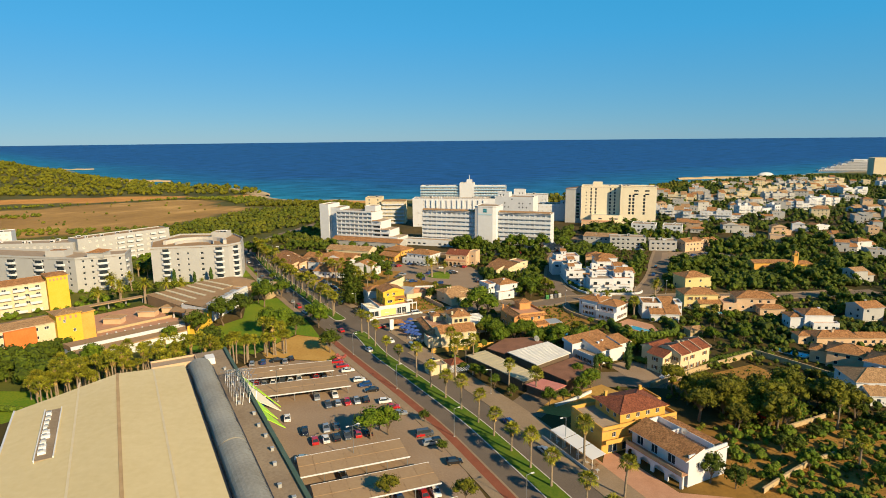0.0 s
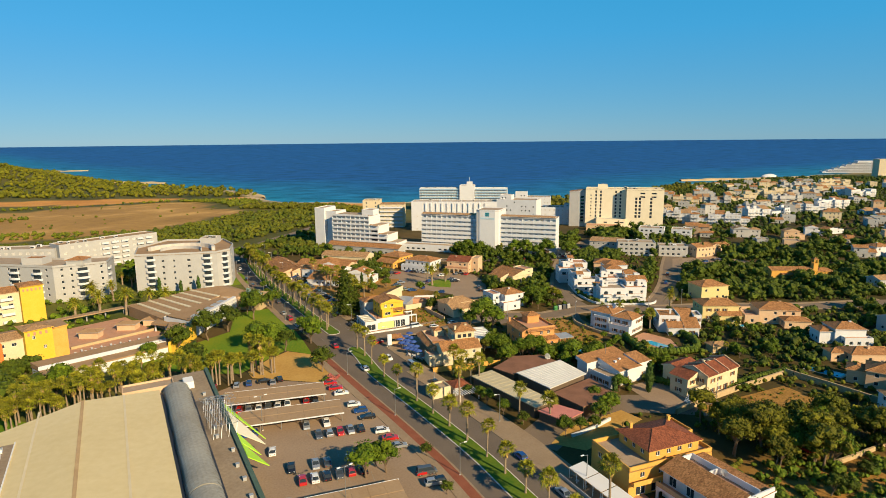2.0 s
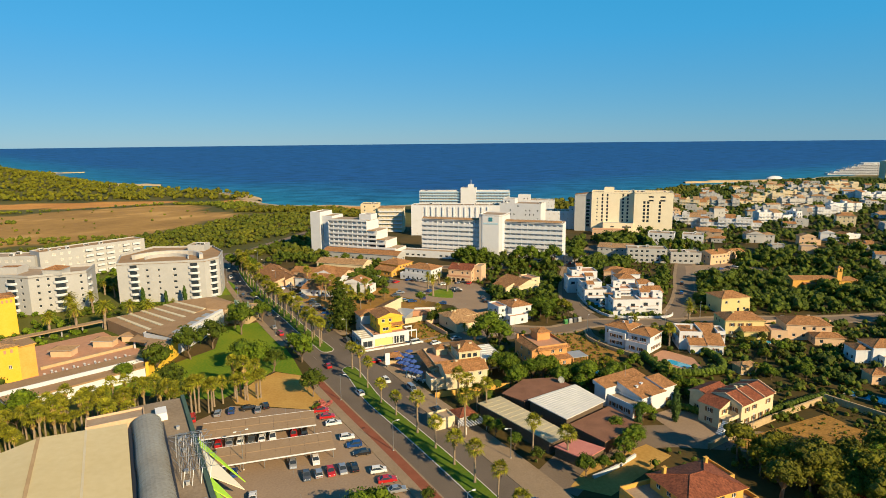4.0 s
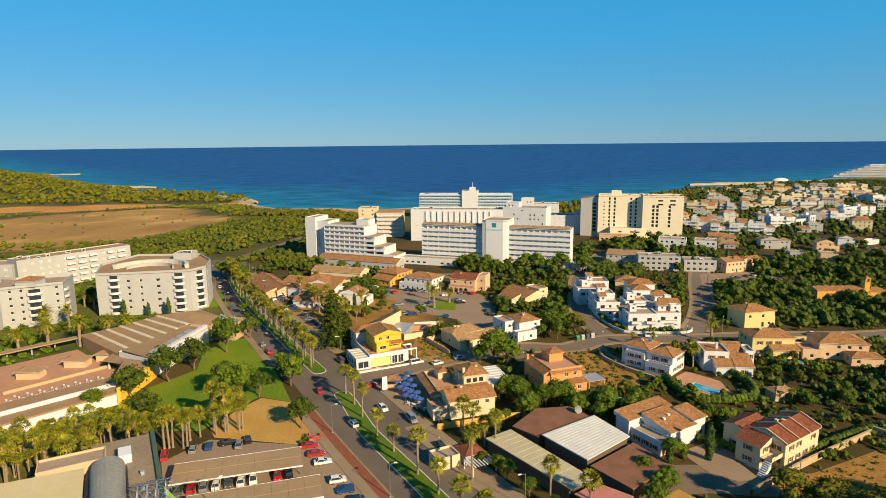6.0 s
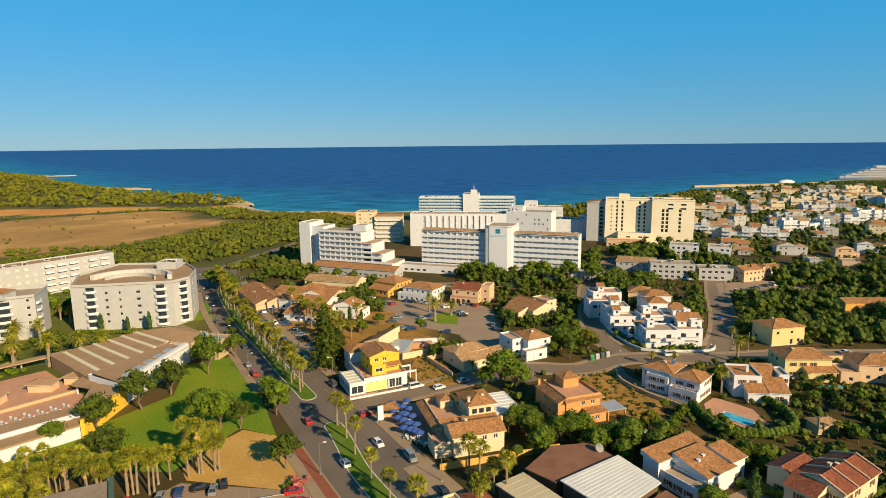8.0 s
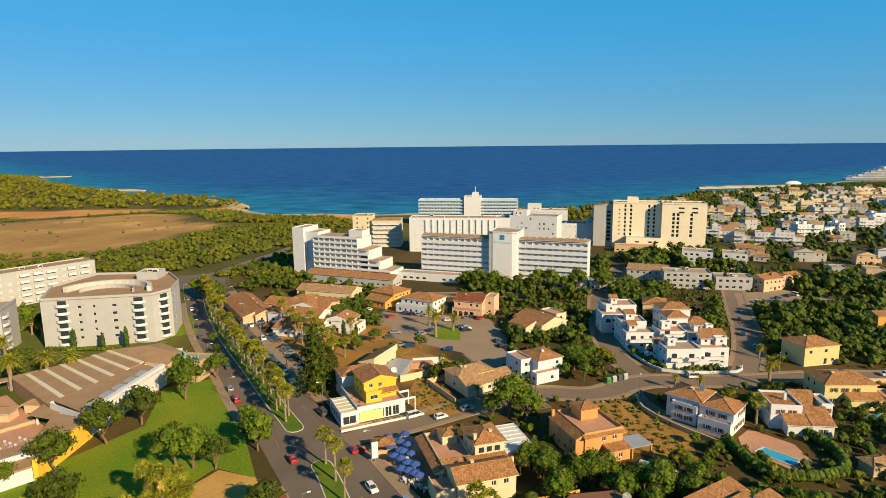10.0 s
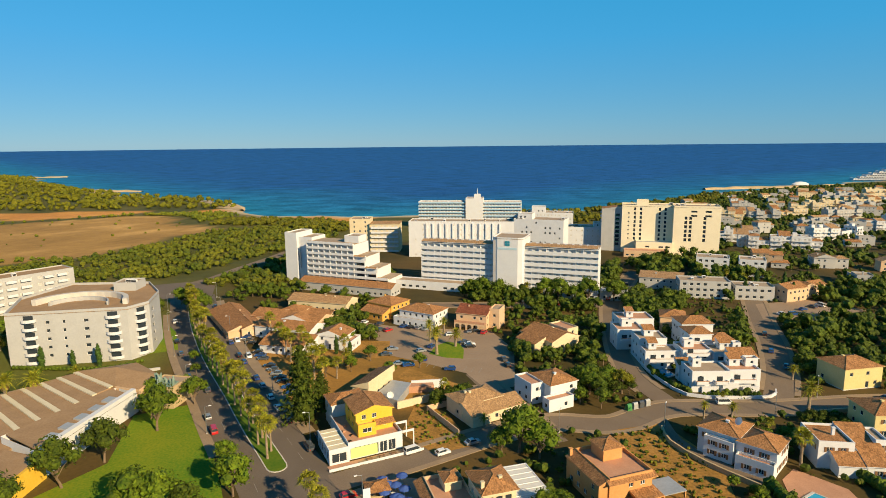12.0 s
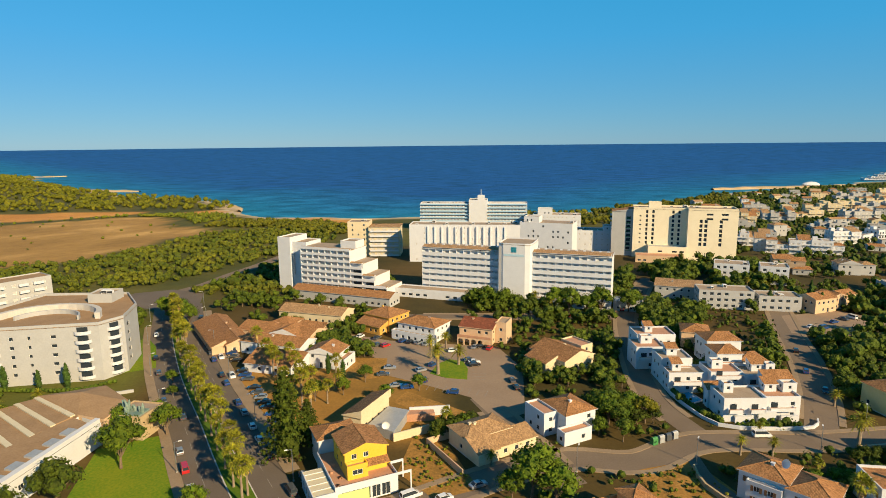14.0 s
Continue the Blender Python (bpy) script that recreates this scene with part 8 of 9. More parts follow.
# palms on the strip between the carriageways
ls = offset_line(south, 1.1)
run = 0.0
for i in range(1, len(ls)):
    run += math.dist(ls[i], ls[i - 1])
    if run >= 8.2:
        run = 0.0
        plant("palm", ls[i][0], ls[i][1], tree_rnd.uniform(0.86, 1.0), 0.15, "palms along the avenue", "tall fan palm on the grass strip")
ln_ = offset_line(north, 0.0)
run, flip = 4.0, 1
for i in range(1, len(ln_)):
    run += math.dist(ln_[i], ln_[i - 1])
    if run >= 3.4:
        run, flip = 0.0, -flip
        plant("palm", ln_[i][0] + flip * 1.1, ln_[i][1], tree_rnd.uniform(0.85, 1.15), 0.15, "palms along the avenue", "fan palm on the grass strip")
for x, y in ((-33, 300), (-37, 307), (-41, 311), (-45, 318), (-49, 327), (-52, 333), (-40, 320), (-36, 316), (-30, 310), (-47, 336), (-57, 344), (-44, 330), (-29, 322), (-38, 296), (-62, 352), (-54, 339)):
    plant("palm", x, y, tree_rnd.uniform(0.9, 1.1))
for x, y, s in ((-104, 394.5, 1.3), (-108.5, 400, 1.5), (-112, 405, 1.3), (-34, 312, 1.0), (-26, 316, 1.0), (-12, 310, 0.9), (-2, 318, 1.0), (-20, 326, 0.9), (-58, 356, 0.9), (-30, 346, 1.0)):
    plant("broad", x, y, s)
# palm grove beside the supermarket
grove = random.Random(9)
for i in range(70):
    f = i / 69
    plant("palm", -116 + 34 * f + grove.uniform(-8, 4), 176 + 26 * f + grove.uniform(-6, 11), grove.uniform(0.7, 1.05), 0, "palm grove", "fan palm in the grove beside the hall")
for i in range(22):
    f = i / 21
    plant("palm", -76 + 26 * f + grove.uniform(-2, 2), 199 + 15 * f + grove.uniform(-3, 5), grove.uniform(0.85, 1.12), 0, "palm grove", "tall fan palm beside the car park")
for x, y, s in ((-144, 281, 1.6), (-135, 286, 1.5), (-127, 292, 1.4), (-121, 297, 1.5), (-152, 276, 1.4), (-160, 306, 1.4), (-166, 316, 1.5), (-154, 312, 1.3), (-116, 310, 0.9), (-148, 288, 1.0), (-116, 280, 0.8), (-138, 345, 1.2), (-150, 350, 1.2), (-158, 340, 1.0), (-162, 352, 1.1), (-166, 346, 1.0)):
    plant("date", x, y, s)
for x, y, s in ((4.3, 331.5, 1.45), (11.8, 340, 1.2), (2, 347, 1.1), (-28, 322, 1.0), (110, 275, 1.35), (8, 357, 0.9), (121, 300, 0.8), (90, 284.8, 0.5), (79, 274, 0.7), (86, 272, 0.7), (16, 272, 0.6), (130, 440, 1.0), (140, 450, 1.0), (150, 432, 0.9), (52, 410, 1.1), (58, 402, 1.3), (170, 440, 0.9), (178, 436, 0.9)):
    plant("date", x, y, s)
for x, y in ((14.5, 199.5), (17, 197), (10, 184), (34, 171), (26, 174), (90.6, 247.8), (91.8, 250), (9.5, 206.5), (12, 207.5), (38, 131), (43.5, 118)):
    plant("palm", x, y, tree_rnd.uniform(0.85, 1.1))
# trees of the lawn and the car park
for kind, x, y, s in (("olive", -90, 234, 2.2), ("olive", -85, 247.5, 2.25), ("olive", -81, 258.5, 2.2), ("broad", -75, 275, 1.9), ("broad", -80, 283, 1.3), ("broad", -71, 292, 1.25), ("olive", -80, 217.5, 2.1), ("broad", -99, 227, 1.0),
                      ("broad", -57.5, 234, 1.65), ("broad", -62.5, 236, 1.7), ("olive", -52, 233.5, 1.5), ("broad", -44, 242, 1.65), ("olive", -46, 251, 1.0), ("broad", -50, 256, 0.9), ("olive", -34.8, 212, 1.6),
                      ("broad", -14, 146.5, 1.35), ("broad", -9.5, 148.5, 1.3), ("broad", -12, 151, 1.0), ("olive", 0.2, 155.5, 0.7), ("olive", 4.5, 139.0, 0.65), ("pine", -8, 117.5, 0.8), ("pine", 9, 117, 0.7),
                      ("broad", -84, 293, 1.1), ("broad", -77, 300, 0.9), ("olive", -80, 318, 0.8), ("broad", -84, 328, 0.8), ("broad", -116, 404, 1.5), ("broad", -121, 411, 1.4), ("broad", -112, 398, 1.2),
                      ("broad", 23.5, 258.0, 1.9), ("broad", 28, 254.5, 1.5), ("broad", 19, 257, 1.1), ("spruce", -35.5, 280, 1.3), ("spruce", -31.5, 287, 0.72), ("cypress", -33.5, 334, 1.1), ("cypress", -28, 331, 1.0),
                      ("cypress", -137, 325.6, 1.15), ("cypress", -126, 325.5, 0.9), ("cypress", -117, 325.8, 1.2), ("cypress", -88, 297, 0.9), ("cypress", 68.5, 190, 1.35), ("cypress", 55.5, 183, 1.0), ("broad", 50, 183, 0.9), ("broad", 54, 180, 0.7),
                      ("broad", 18, 184, 0.7), ("broad", 22, 176.5, 0.75), ("olive", 26.5, 170.5, 0.8), ("broad", 36.5, 163.5, 0.8), ("broad", 41, 165.5, 0.75), ("olive", 45.5, 168, 0.8), ("broad", 48, 171, 0.85), ("broad", 52, 175.5, 0.9), ("olive", 12.5, 190.5, 0.7), ("broad", 16.5, 187.5, 0.65),
                      ("olive", 64.5, 122.5, 1.3), ("olive", 69, 120, 1.2), ("broad", 84, 196, 0.6), ("cypress", 160, 402, 1.5), ("cypress", 182, 398, 1.4), ("cypress", 186, 412, 1.5), ("cypress", 176, 420, 1.3), ("spruce", 158, 495, 0.7)):
    plant(kind, x, y, s)
for x, y, s_ in ((24, 414, 1.2), (30, 411, 1.3), (37, 410, 1.1), (60, 403, 1.35), (66, 401, 1.3), (74, 399, 1.1), (80, 398, 1.3), (94, 402, 1.1), (99, 408, 1.1)):
    plant("broad", x, y, s_ * 1.45)
# garden thickets: kinds of tree, how many, and the stretch of gardens they fill
THICKETS = (
    ("broad", 22, 0.6, [(-230, 300), (-165, 300), (-158, 320), (-150, 326), (-112, 322), (-118, 310), (-140, 288), (-165, 285), (-200, 290)]),
    ("broad", 40, 0.9, [(-178, 345), (-160, 345), (-155, 378), (-130, 380), (-118, 400), (-160, 425), (-175, 400)]),
    ("olive", 20, 1.0, [(-160, 232), (-136, 216), (-132, 214), (-136, 240), (-150, 262), (-164, 262)]),
    ("broad", 36, 1.0, [(-12, 352), (-34, 372), (-50, 372), (-50, 352), (-30, 346)]),
    ("broad", 14, 1.0, [(84, 330), (112, 392), (118, 388), (110, 340), (112, 322), (96, 322)]),
    ("broad", 30, 1.1, [(112, 296), (120, 296), (134, 326), (156, 372), (150, 376), (130, 336)]),
    ("olive", 40, 1.15, [(-170, 186), (-118, 184), (-97, 218), (-100, 226), (-125, 203), (-158, 210)]),
    ("broad", 10, 1.1, [(-112, 206), (-96, 214), (-88, 224), (-92, 230), (-112, 214)]),
    ("broad", 6, 0.6, [(-4, 284), (2, 288), (4, 270), (-3, 268)]),
    ("broad", 14, 0.5, [(52, 222), (66, 222), (78, 238), (66, 244), (58, 238)]),
    ("olive", 26, 0.5, [(62, 210), (84, 212), (100, 206), (92, 196), (76, 204)]),
    ("broad", 16, 0.55, [(84, 262), (104, 262), (112, 254), (108, 240), (90, 250)]),
    ("olive", 20, 0.55, [(104, 270), (128, 274), (132, 262), (112, 262)]),
    ("broad", 12, 0.9, [(38, 296), (48, 302), (62, 300), (54, 282), (44, 280)]),
    ("olive", 9, 0.8, [(84, 132), (104, 146), (124, 150), (128, 134), (104, 120)]),
    ("broad", 60, 1.0, [(96, 400), (128, 402), (120, 380), (100, 366), (92, 380)]),
    ("broad", 28, 1.0, [(20, 430), (96, 400), (110, 430), (130, 470), (104, 480), (96, 440)]),
    ("broad", 24, 1.0, [(-100, 440), (-20, 440), (-16, 420), (-60, 420), (-100, 415)]),
    ("palm", 30, 0.9, [(-120, 470), (-96, 560), (-70, 560), (-96, 480), (-110, 450)]),
    ("pine", 46, 1.05, [(74, 172), (98, 172), (108, 166), (102, 148), (84, 140), (74, 150)]),
    ("olive", 12, 1.15, [(106, 172), (122, 166), (126, 154), (112, 148), (104, 158)]),
    ("olive", 12, 0.75, [(72, 146), (100, 142), (125, 150), (150, 150), (140, 115), (90, 108), (74, 128)]),
    ("broad", 20, 0.9, [(24, 212), (34, 226), (52, 226), (64, 220), (56, 210), (34, 206)]),
    ("broad", 10, 0.9, [(26, 236), (34, 230), (30, 222), (20, 226)]),
    ("pine", 16, 0.95, [(30, 328), (40, 340), (62, 330), (66, 318), (56, 312), (44, 318)]),
    ("olive", 18, 0.9, [(44, 304), (62, 308), (66, 292), (56, 284), (46, 286)]),
    ("broad", 14, 0.95, [(16, 398), (50, 394), (86, 388), (84, 380), (40, 376), (24, 384)]),
    ("broad", 26, 0.95, [(112, 300), (124, 322), (136, 352), (148, 350), (142, 326), (126, 302)]),
    ("olive", 44, 0.9, [(136, 296), (170, 290), (230, 292), (240, 330), (200, 322), (160, 322), (142, 316)]),
    ("broad", 30, 0.55, [(104, 238), (116, 250), (134, 244), (148, 222), (128, 214), (106, 216)]),
    ("olive", 24, 0.45, [(78, 236), (88, 222), (108, 212), (130, 208), (124, 200), (98, 204), (76, 216)]),
    ("olive", 16, 0.8, [(8, 296), (14, 290), (12, 262), (4, 262), (-4, 282)]),
    ("broad", 10, 0.75, [(4, 222), (0, 216), (6, 196), (14, 188), (4, 200), (-2, 214)]),
    ("pine", 34, 1.0, [(120, 478), (150, 500), (200, 502), (206, 490), (160, 470), (140, 452)]),
    ("broad", 20, 1.0, [(-62, 508), (-30, 505), (-12, 460), (-20, 452), (-44, 470)]),
    ("broad", 14, 0.6, [(-186, 336), (-160, 345), (-156, 330), (-150, 318), (-160, 300), (-200, 300), (-220, 312)]),
    ("olive", 20, 0.9, [(-160, 185), (-120, 190), (-108, 205), (-118, 206), (-150, 205)]),
    ("broad", 16, 0.8, [(-150, 232), (-130, 220), (-120, 214), (-128, 208), (-150, 214)]),
    ("broad", 110, 1.1, [(150, 236), (250, 230), (330, 330), (300, 420), (230, 440), (210, 400), (240, 340), (200, 280)]),
    ("olive", 90, 0.95, [(120, 292), (300, 300), (330, 470), (210, 470), (130, 470), (112, 420), (150, 400)]),
    ("broad", 40, 0.9, [(36, 296), (110, 396), (128, 470), (100, 470), (90, 410), (66, 380), (30, 372)]),
    ("olive", 50, 0.6, [(100, 150), (260, 150), (260, 260), (150, 280), (110, 270), (110, 200)]),
    ("broad", 10, 0.6, [(30, 178), (60, 214), (80, 214), (100, 200), (80, 176), (60, 190)]),
    ("broad", 90, 1.35, [(112, 330), (150, 380), (160, 398), (128, 402), (150, 425), (240, 430), (330, 430), (300, 330), (200, 300), (130, 300)]),
    ("broad", 60, 1.4, [(100, 425), (128, 425), (200, 440), (230, 500), (150, 500), (110, 470)]),
    ("broad", 40, 1.2, [(20, 395), (100, 380), (108, 396), (60, 408), (20, 420)]),
    ("broad", 26, 0.8, [(-80, 400), (-30, 420), (-10, 400), (-20, 376), (-60, 372)]),
)
thick = random.Random(21)
far_mb = Mb()


def far_crown(x, y, r):
    """One tree of the joined distance: a short trunk and several uneven clumps."""
    far_mb.tube([(x, y, -0.1), (x, y, r * 0.6)], [0.2, 0.12], 5, 1)
    for k in range(6):
        a = thick.uniform(0, 6.28)
        q = r * thick.uniform(0.25, 0.62)
        c = (x + q * math.cos(a), y + q * math.sin(a), r * thick.uniform(0.42, 1.12))
        lump(far_mb, thick, c, r * thick.uniform(0.28, 0.42), 0.8, 0, 5)
        leaf_cards(far_mb, thick, c, r * 0.52, 22, r * 0.2, 0.8, 0, 0.5)


for kind, n, s, poly in THICKETS:
    bx = [p[0] for p in poly]
    by = [p[1] for p in poly]
    done = tries = 0
    while done < n and tries < n * 14:
        tries += 1
        x, y = thick.uniform(min(bx), max(bx)), thick.uniform(min(by), max(by))
        if in_poly(x, y, poly) and free_of_houses(x, y, 1.6) and free_of_roads(x, y, 1.2):
            if y > 300 or x > 130 or x < -120:
                far_crown(x, y, s * thick.uniform(2.6, 5.2))
                done += 1
                continue
            k = kind if thick.random() < 0.72 else thick.choice(("broad", "olive", "pine", "palm", "cypress"))
            plant(k, x, y, s * thick.uniform(0.75, 1.4) * (0.75 if k in ("palm", "cypress") else 1.0))
            done += 1

tagged(part("garden_trees", far_mb, [LEAF_DARK, BARK]), "garden trees among the further houses", "trees", "", "stuff")


def wood(name, label, poly, n, lo, hi, mat, seed, cards=22, check=False, card=0.34, lumps=2):
    """Many uneven crowns over a stretch of land, joined."""
    rnd = random.Random(seed)
    mb = Mb()
    bx, by = [p[0] for p in poly], [p[1] for p in poly]
    done = tries = 0
    while done < n and tries < n * 12:
        tries += 1
        x, y = rnd.uniform(min(bx), max(bx)), rnd.uniform(min(by), max(by))
        r = rnd.uniform(lo, hi)
        if not in_poly(x, y, poly) or (check and not (free_of_houses(x, y, max(0.8, r * 0.5)) and free_of_roads(x, y, max(0.5, r * 0.6)))):
            continue
        d = inland(x, y)
        if d < 16:
            continue
        z = height(x, y, d) + r * 0.55
        done += 1
        for k in range(lumps):
            a = rnd.uniform(0, 6.28) if k == 0 else a + 6.28 / lumps
            c = (x + r * 0.3 * math.cos(a), y + r * 0.3 * math.sin(a), z + rnd.uniform(-0.1, 0.35) * r)
            lump(mb, rnd, c, r * rnd.uniform(0.5, 0.75), 0.8, 0, 5)
        leaf_cards(mb, rnd, (x, y, z), r * 1.05, cards, r * card, 0.8)
    return tagged(part(name, mb, mat), label, "trees", "", "stuff")


wood("woodland", "pine wood on the headland", [(-248, 872), (-238, 905), (-268, 965), (-300, 1000), (-480, 1115), (-640, 1270), (-900, 1530), (-1010, 1740), (-1400, 1700), (-1500, 1200), (-800, 880), (-470, 868), (-370, 880)], 4200, 3.2, 6.2, PINE, 1, 9, lumps=1)
wood("scrubland", "green scrub and small pines beside the field", [(-320, 462), (-262, 530), (-232, 552), (-205, 625), (-180, 690), (-130, 690), (-70, 640), (-92, 585), (-122, 525), (-146, 480), (-168, 462), (-215, 450)], 1700, 1.3, 3.4, SCRUB, 2, 14, lumps=1)
wood("scrubland", "green scrub and young trees beside the avenue", [(-128, 457), (-122, 480), (-113, 529), (-71, 525), (-49, 476), (-60, 446), (-97, 440)], 230, 1.2, 3.4, SCRUB, 22, 22, True)
wood("scrubland", "dark scrub line along the field", [(-640, 660), (-456, 742), (-300, 825), (-235, 830), (-205, 800), (-230, 740), (-262, 795), (-335, 815), (-430, 752), (-600, 655)], 620, 1.4, 3.2, SCRUB, 3, 12, lumps=1)
wood("scrubland", "scrub and pines behind the beach", [(-215, 720), (-150, 705), (-70, 650), (-62, 690), (-100, 740), (-150, 752), (-205, 765)], 420, 1.8, 3.8, PINE, 4, 16)
wood("scrubland", "low scrub beside the field", [(-350, 500), (-300, 512), (-262, 545), (-300, 545), (-420, 530), (-520, 500), (-500, 480)], 260, 1.2, 2.6, SCRUB, 5, 14)
wood("woodland", "trees along the shore behind the hotels", [(88, 700), (150, 690), (215, 700), (300, 790), (390, 900), (470, 990), (420, 990), (300, 880), (190, 810), (90, 780)], 420, 2.6, 5.0, PINE, 6, 20)
wood("garden_trees", "gardens and palms of the further town", [(130, 470), (330, 470), (560, 640), (900, 1000), (800, 1150), (560, 1060), (420, 960), (280, 840), (210, 700), (210, 560)], 3400, 2.0, 4.6, LEAF_DARK, 7, 9, True, lumps=1)
wood("garden_trees", "garden trees at the edge of the town", [(240, 150), (420, 200), (620, 480), (900, 900), (560, 640), (330, 470), (320, 330), (250, 230)], 1500, 2.0, 4.6, LEAF_DARK, 8, 9, True, lumps=1)
wood("shrubs", "low garden shrubs between the houses", [(20, 165), (72, 160), (112, 152), (180, 150), (240, 200), (280, 320), (200, 460), (100, 460), (20, 400), (16, 300), (0, 240)], 2600, 0.6, 2.3, LEAF_DARK, 9, 12, True, lumps=1)
wood("shrubs", "low scrub between the gardens", [(70, 150), (84, 108), (140, 100), (200, 150), (240, 220), (160, 290), (110, 270), (84, 230)], 800, 0.5, 1.5, SCRUB, 19, 14, True)
wood("shrubs", "garden shrubs beside the apartments", [(-230, 345), (-250, 430), (-160, 440), (-112, 400), (-106, 376), (-150, 378), (-165, 345), (-158, 300), (-130, 270), (-150, 240), (-200, 240), (-240, 300)], 500, 0.8, 2.4, LEAF, 20, 16, True)
wood("shrubs", "weeds on the dry plots", [(50, 266), (64, 270), (70, 250), (64, 232), (54, 238)], 170, 0.2, 0.9, SCRUB, 10, 12, lumps=1)
wood("shrubs", "weeds on the dry plots", [(80, 178), (110, 190), (116, 177), (100, 162), (84, 168)], 150, 0.2, 0.7, SCRUB, 11, 12, lumps=1)
wood("garden_trees", "dark garden trees behind the white flats", [(104, 322), (112, 392), (128, 470), (104, 470), (90, 400), (92, 360)], 150, 1.4, 3.4, LEAF_DARK, 42, 16, True)
wood("garden_trees", "dark trees in the gardens along the street", [(116, 296), (134, 326), (168, 404), (230, 400), (250, 330), (236, 290), (136, 290)], 330, 1.4, 3.6, LEAF_DARK, 43, 16, True)
wood("garden_trees", "dark hedges and trees round the villas", [(104, 250), (160, 276), (240, 278), (250, 200), (150, 205), (110, 214)], 200, 1.0, 2.8, LEAF_DARK, 44, 14, True)
wood("shrubs", "weeds on the dry plots", [(-3, 288), (6, 280), (11, 264), (2, 260), (-6, 270)], 90, 0.2, 0.8, SCRUB, 12, 12, lumps=1)
wood("shrubs", "pink oleander bush at the car park entrance", [(-33, 205.5), (-29, 209.5), (-27.5, 207), (-31, 203)], 7, 0.8, 1.4, FLOWER, 13, 60)
wood("shrubs", "green bush at the car park entrance", [(-35, 204), (-32, 207), (-31, 204.5), (-34, 202)], 4, 0.8, 1.3, HEDGE, 14, 60)


def hedge(pts, w=0.9, h=1.6, seed=1):
    rnd = random.Random(seed)
    mb = Mb()
    for q in smooth_line(pts, 1.3):
        lump(mb, rnd, (q.x, q.y, h * 0.5), w, h / w * 0.5, 0, 6)
        leaf_cards(mb, rnd, (q.x, q.y, h * 0.5), w * 1.1, 26, 0.4, h / w * 0.52)
    t = thing("hedge", "clipped green hedge along a boundary", "hedge")
    part("foliage", mb, HEDGE, t)
    return t


hedge([(78.5, 324), (77.6, 312), (79, 300), (82.5, 291)], 0.9, 1.8, 1)
hedge([(77.8, 239), (78, 228), (82, 222.5), (89, 220.8), (97, 222.3)], 1.6, 2.8, 2)
hedge([(97, 222.3), (100.5, 227), (102, 234), (101, 242)], 1.5, 2.8, 3)
hedge([(93, 191), (106, 197.5), (119, 203)], 1.1, 1.9, 4)
hedge([(-147, 325.5), (-128, 323.5), (-112, 323.5), (-104, 330)], 0.9, 1.5, 5)
hedge([(71, 199), (76, 195), (79, 190.5)], 1.5, 2.0, 6)
hedge([(86, 288.5), (94, 288), (103, 288)], 0.8, 1.6, 7)
hedge([(60, 214), (75, 216), (86, 214)], 1.2, 1.8, 8)
hedge([(-180, 175), (-150, 170), (-120, 168), (-113, 165)], 1.2, 1.8, 9)


def long_wall(pts, h, mat, label, t_=0.25):
    tagged(part("boundary_wall", ribbon(smooth_line(pts), -t_, t_, h, 0), mat), label, "wall", "", "structure")


long_wall([(70.5, 174.5), (92, 187.2), (116.5, 199.8)], 1.8, STONE, "pale block wall along the dry plot")
long_wall([(64.5, 268), (63.5, 260), (68, 249), (75.5, 238.5)], 1.3, STONE, "low stone wall along the lane")
long_wall([(38, 163), (44, 166.5), (51, 172)], 0.9, WHITE, "low white garden wall")
long_wall([(96, 146), (110, 152), (126, 160)], 1.2, STONE, "low stone wall between gardens")
long_wall([(74, 118), (90, 128), (104, 134)], 1.3, STONE, "low stone wall between gardens")
long_wall([(118, 201), (126, 188), (136, 170)], 2.0, STONE, "grey garden wall")
long_wall([(110, 274.5), (135, 276), (170, 274)], 1.4, PINKISH, "peach boundary wall along the street")
long_wall([(-118, 312), (-104, 318), (-94, 322)], 1.0, OFFWHITE, "low pale wall beside the avenue")

# ---- cars ----
PAINTS = {"white": gloss("white_car_paint", (0.72, 0.72, 0.71), 0.25, 0, 0.5, 0.6), "silver": gloss("silver_car_paint", (0.40, 0.42, 0.44), 0.3, 0.5, 0.5, 0.6), "black": gloss("black_car_paint", (0.015, 0.016, 0.018), 0.2, 0, 0.5, 0.8),
          "grey": gloss("grey_car_paint", (0.12, 0.13, 0.14), 0.25, 0.4, 0.5, 0.6), "red": gloss("red_car_paint", (0.45, 0.02, 0.02), 0.25, 0, 0.5, 0.6), "blue": gloss("blue_car_paint", (0.02, 0.07, 0.24), 0.25, 0.2, 0.5, 0.6),
          "pale blue": gloss("pale_blue_car_paint", (0.28, 0.40, 0.46), 0.3, 0.3, 0.5, 0.6)}
TYRE = gloss("tyre_rubber", (0.02, 0.02, 0.02), 0.8)
HUB = gloss("wheel_hub", (0.4, 0.4, 0.4), 0.35, 0.8)
LAMPGLASS = gloss("headlamp_glass", (0.6, 0.6, 0.58), 0.1)
TAIL = gloss("tail_lamp", (0.35, 0.02, 0.02), 0.2)


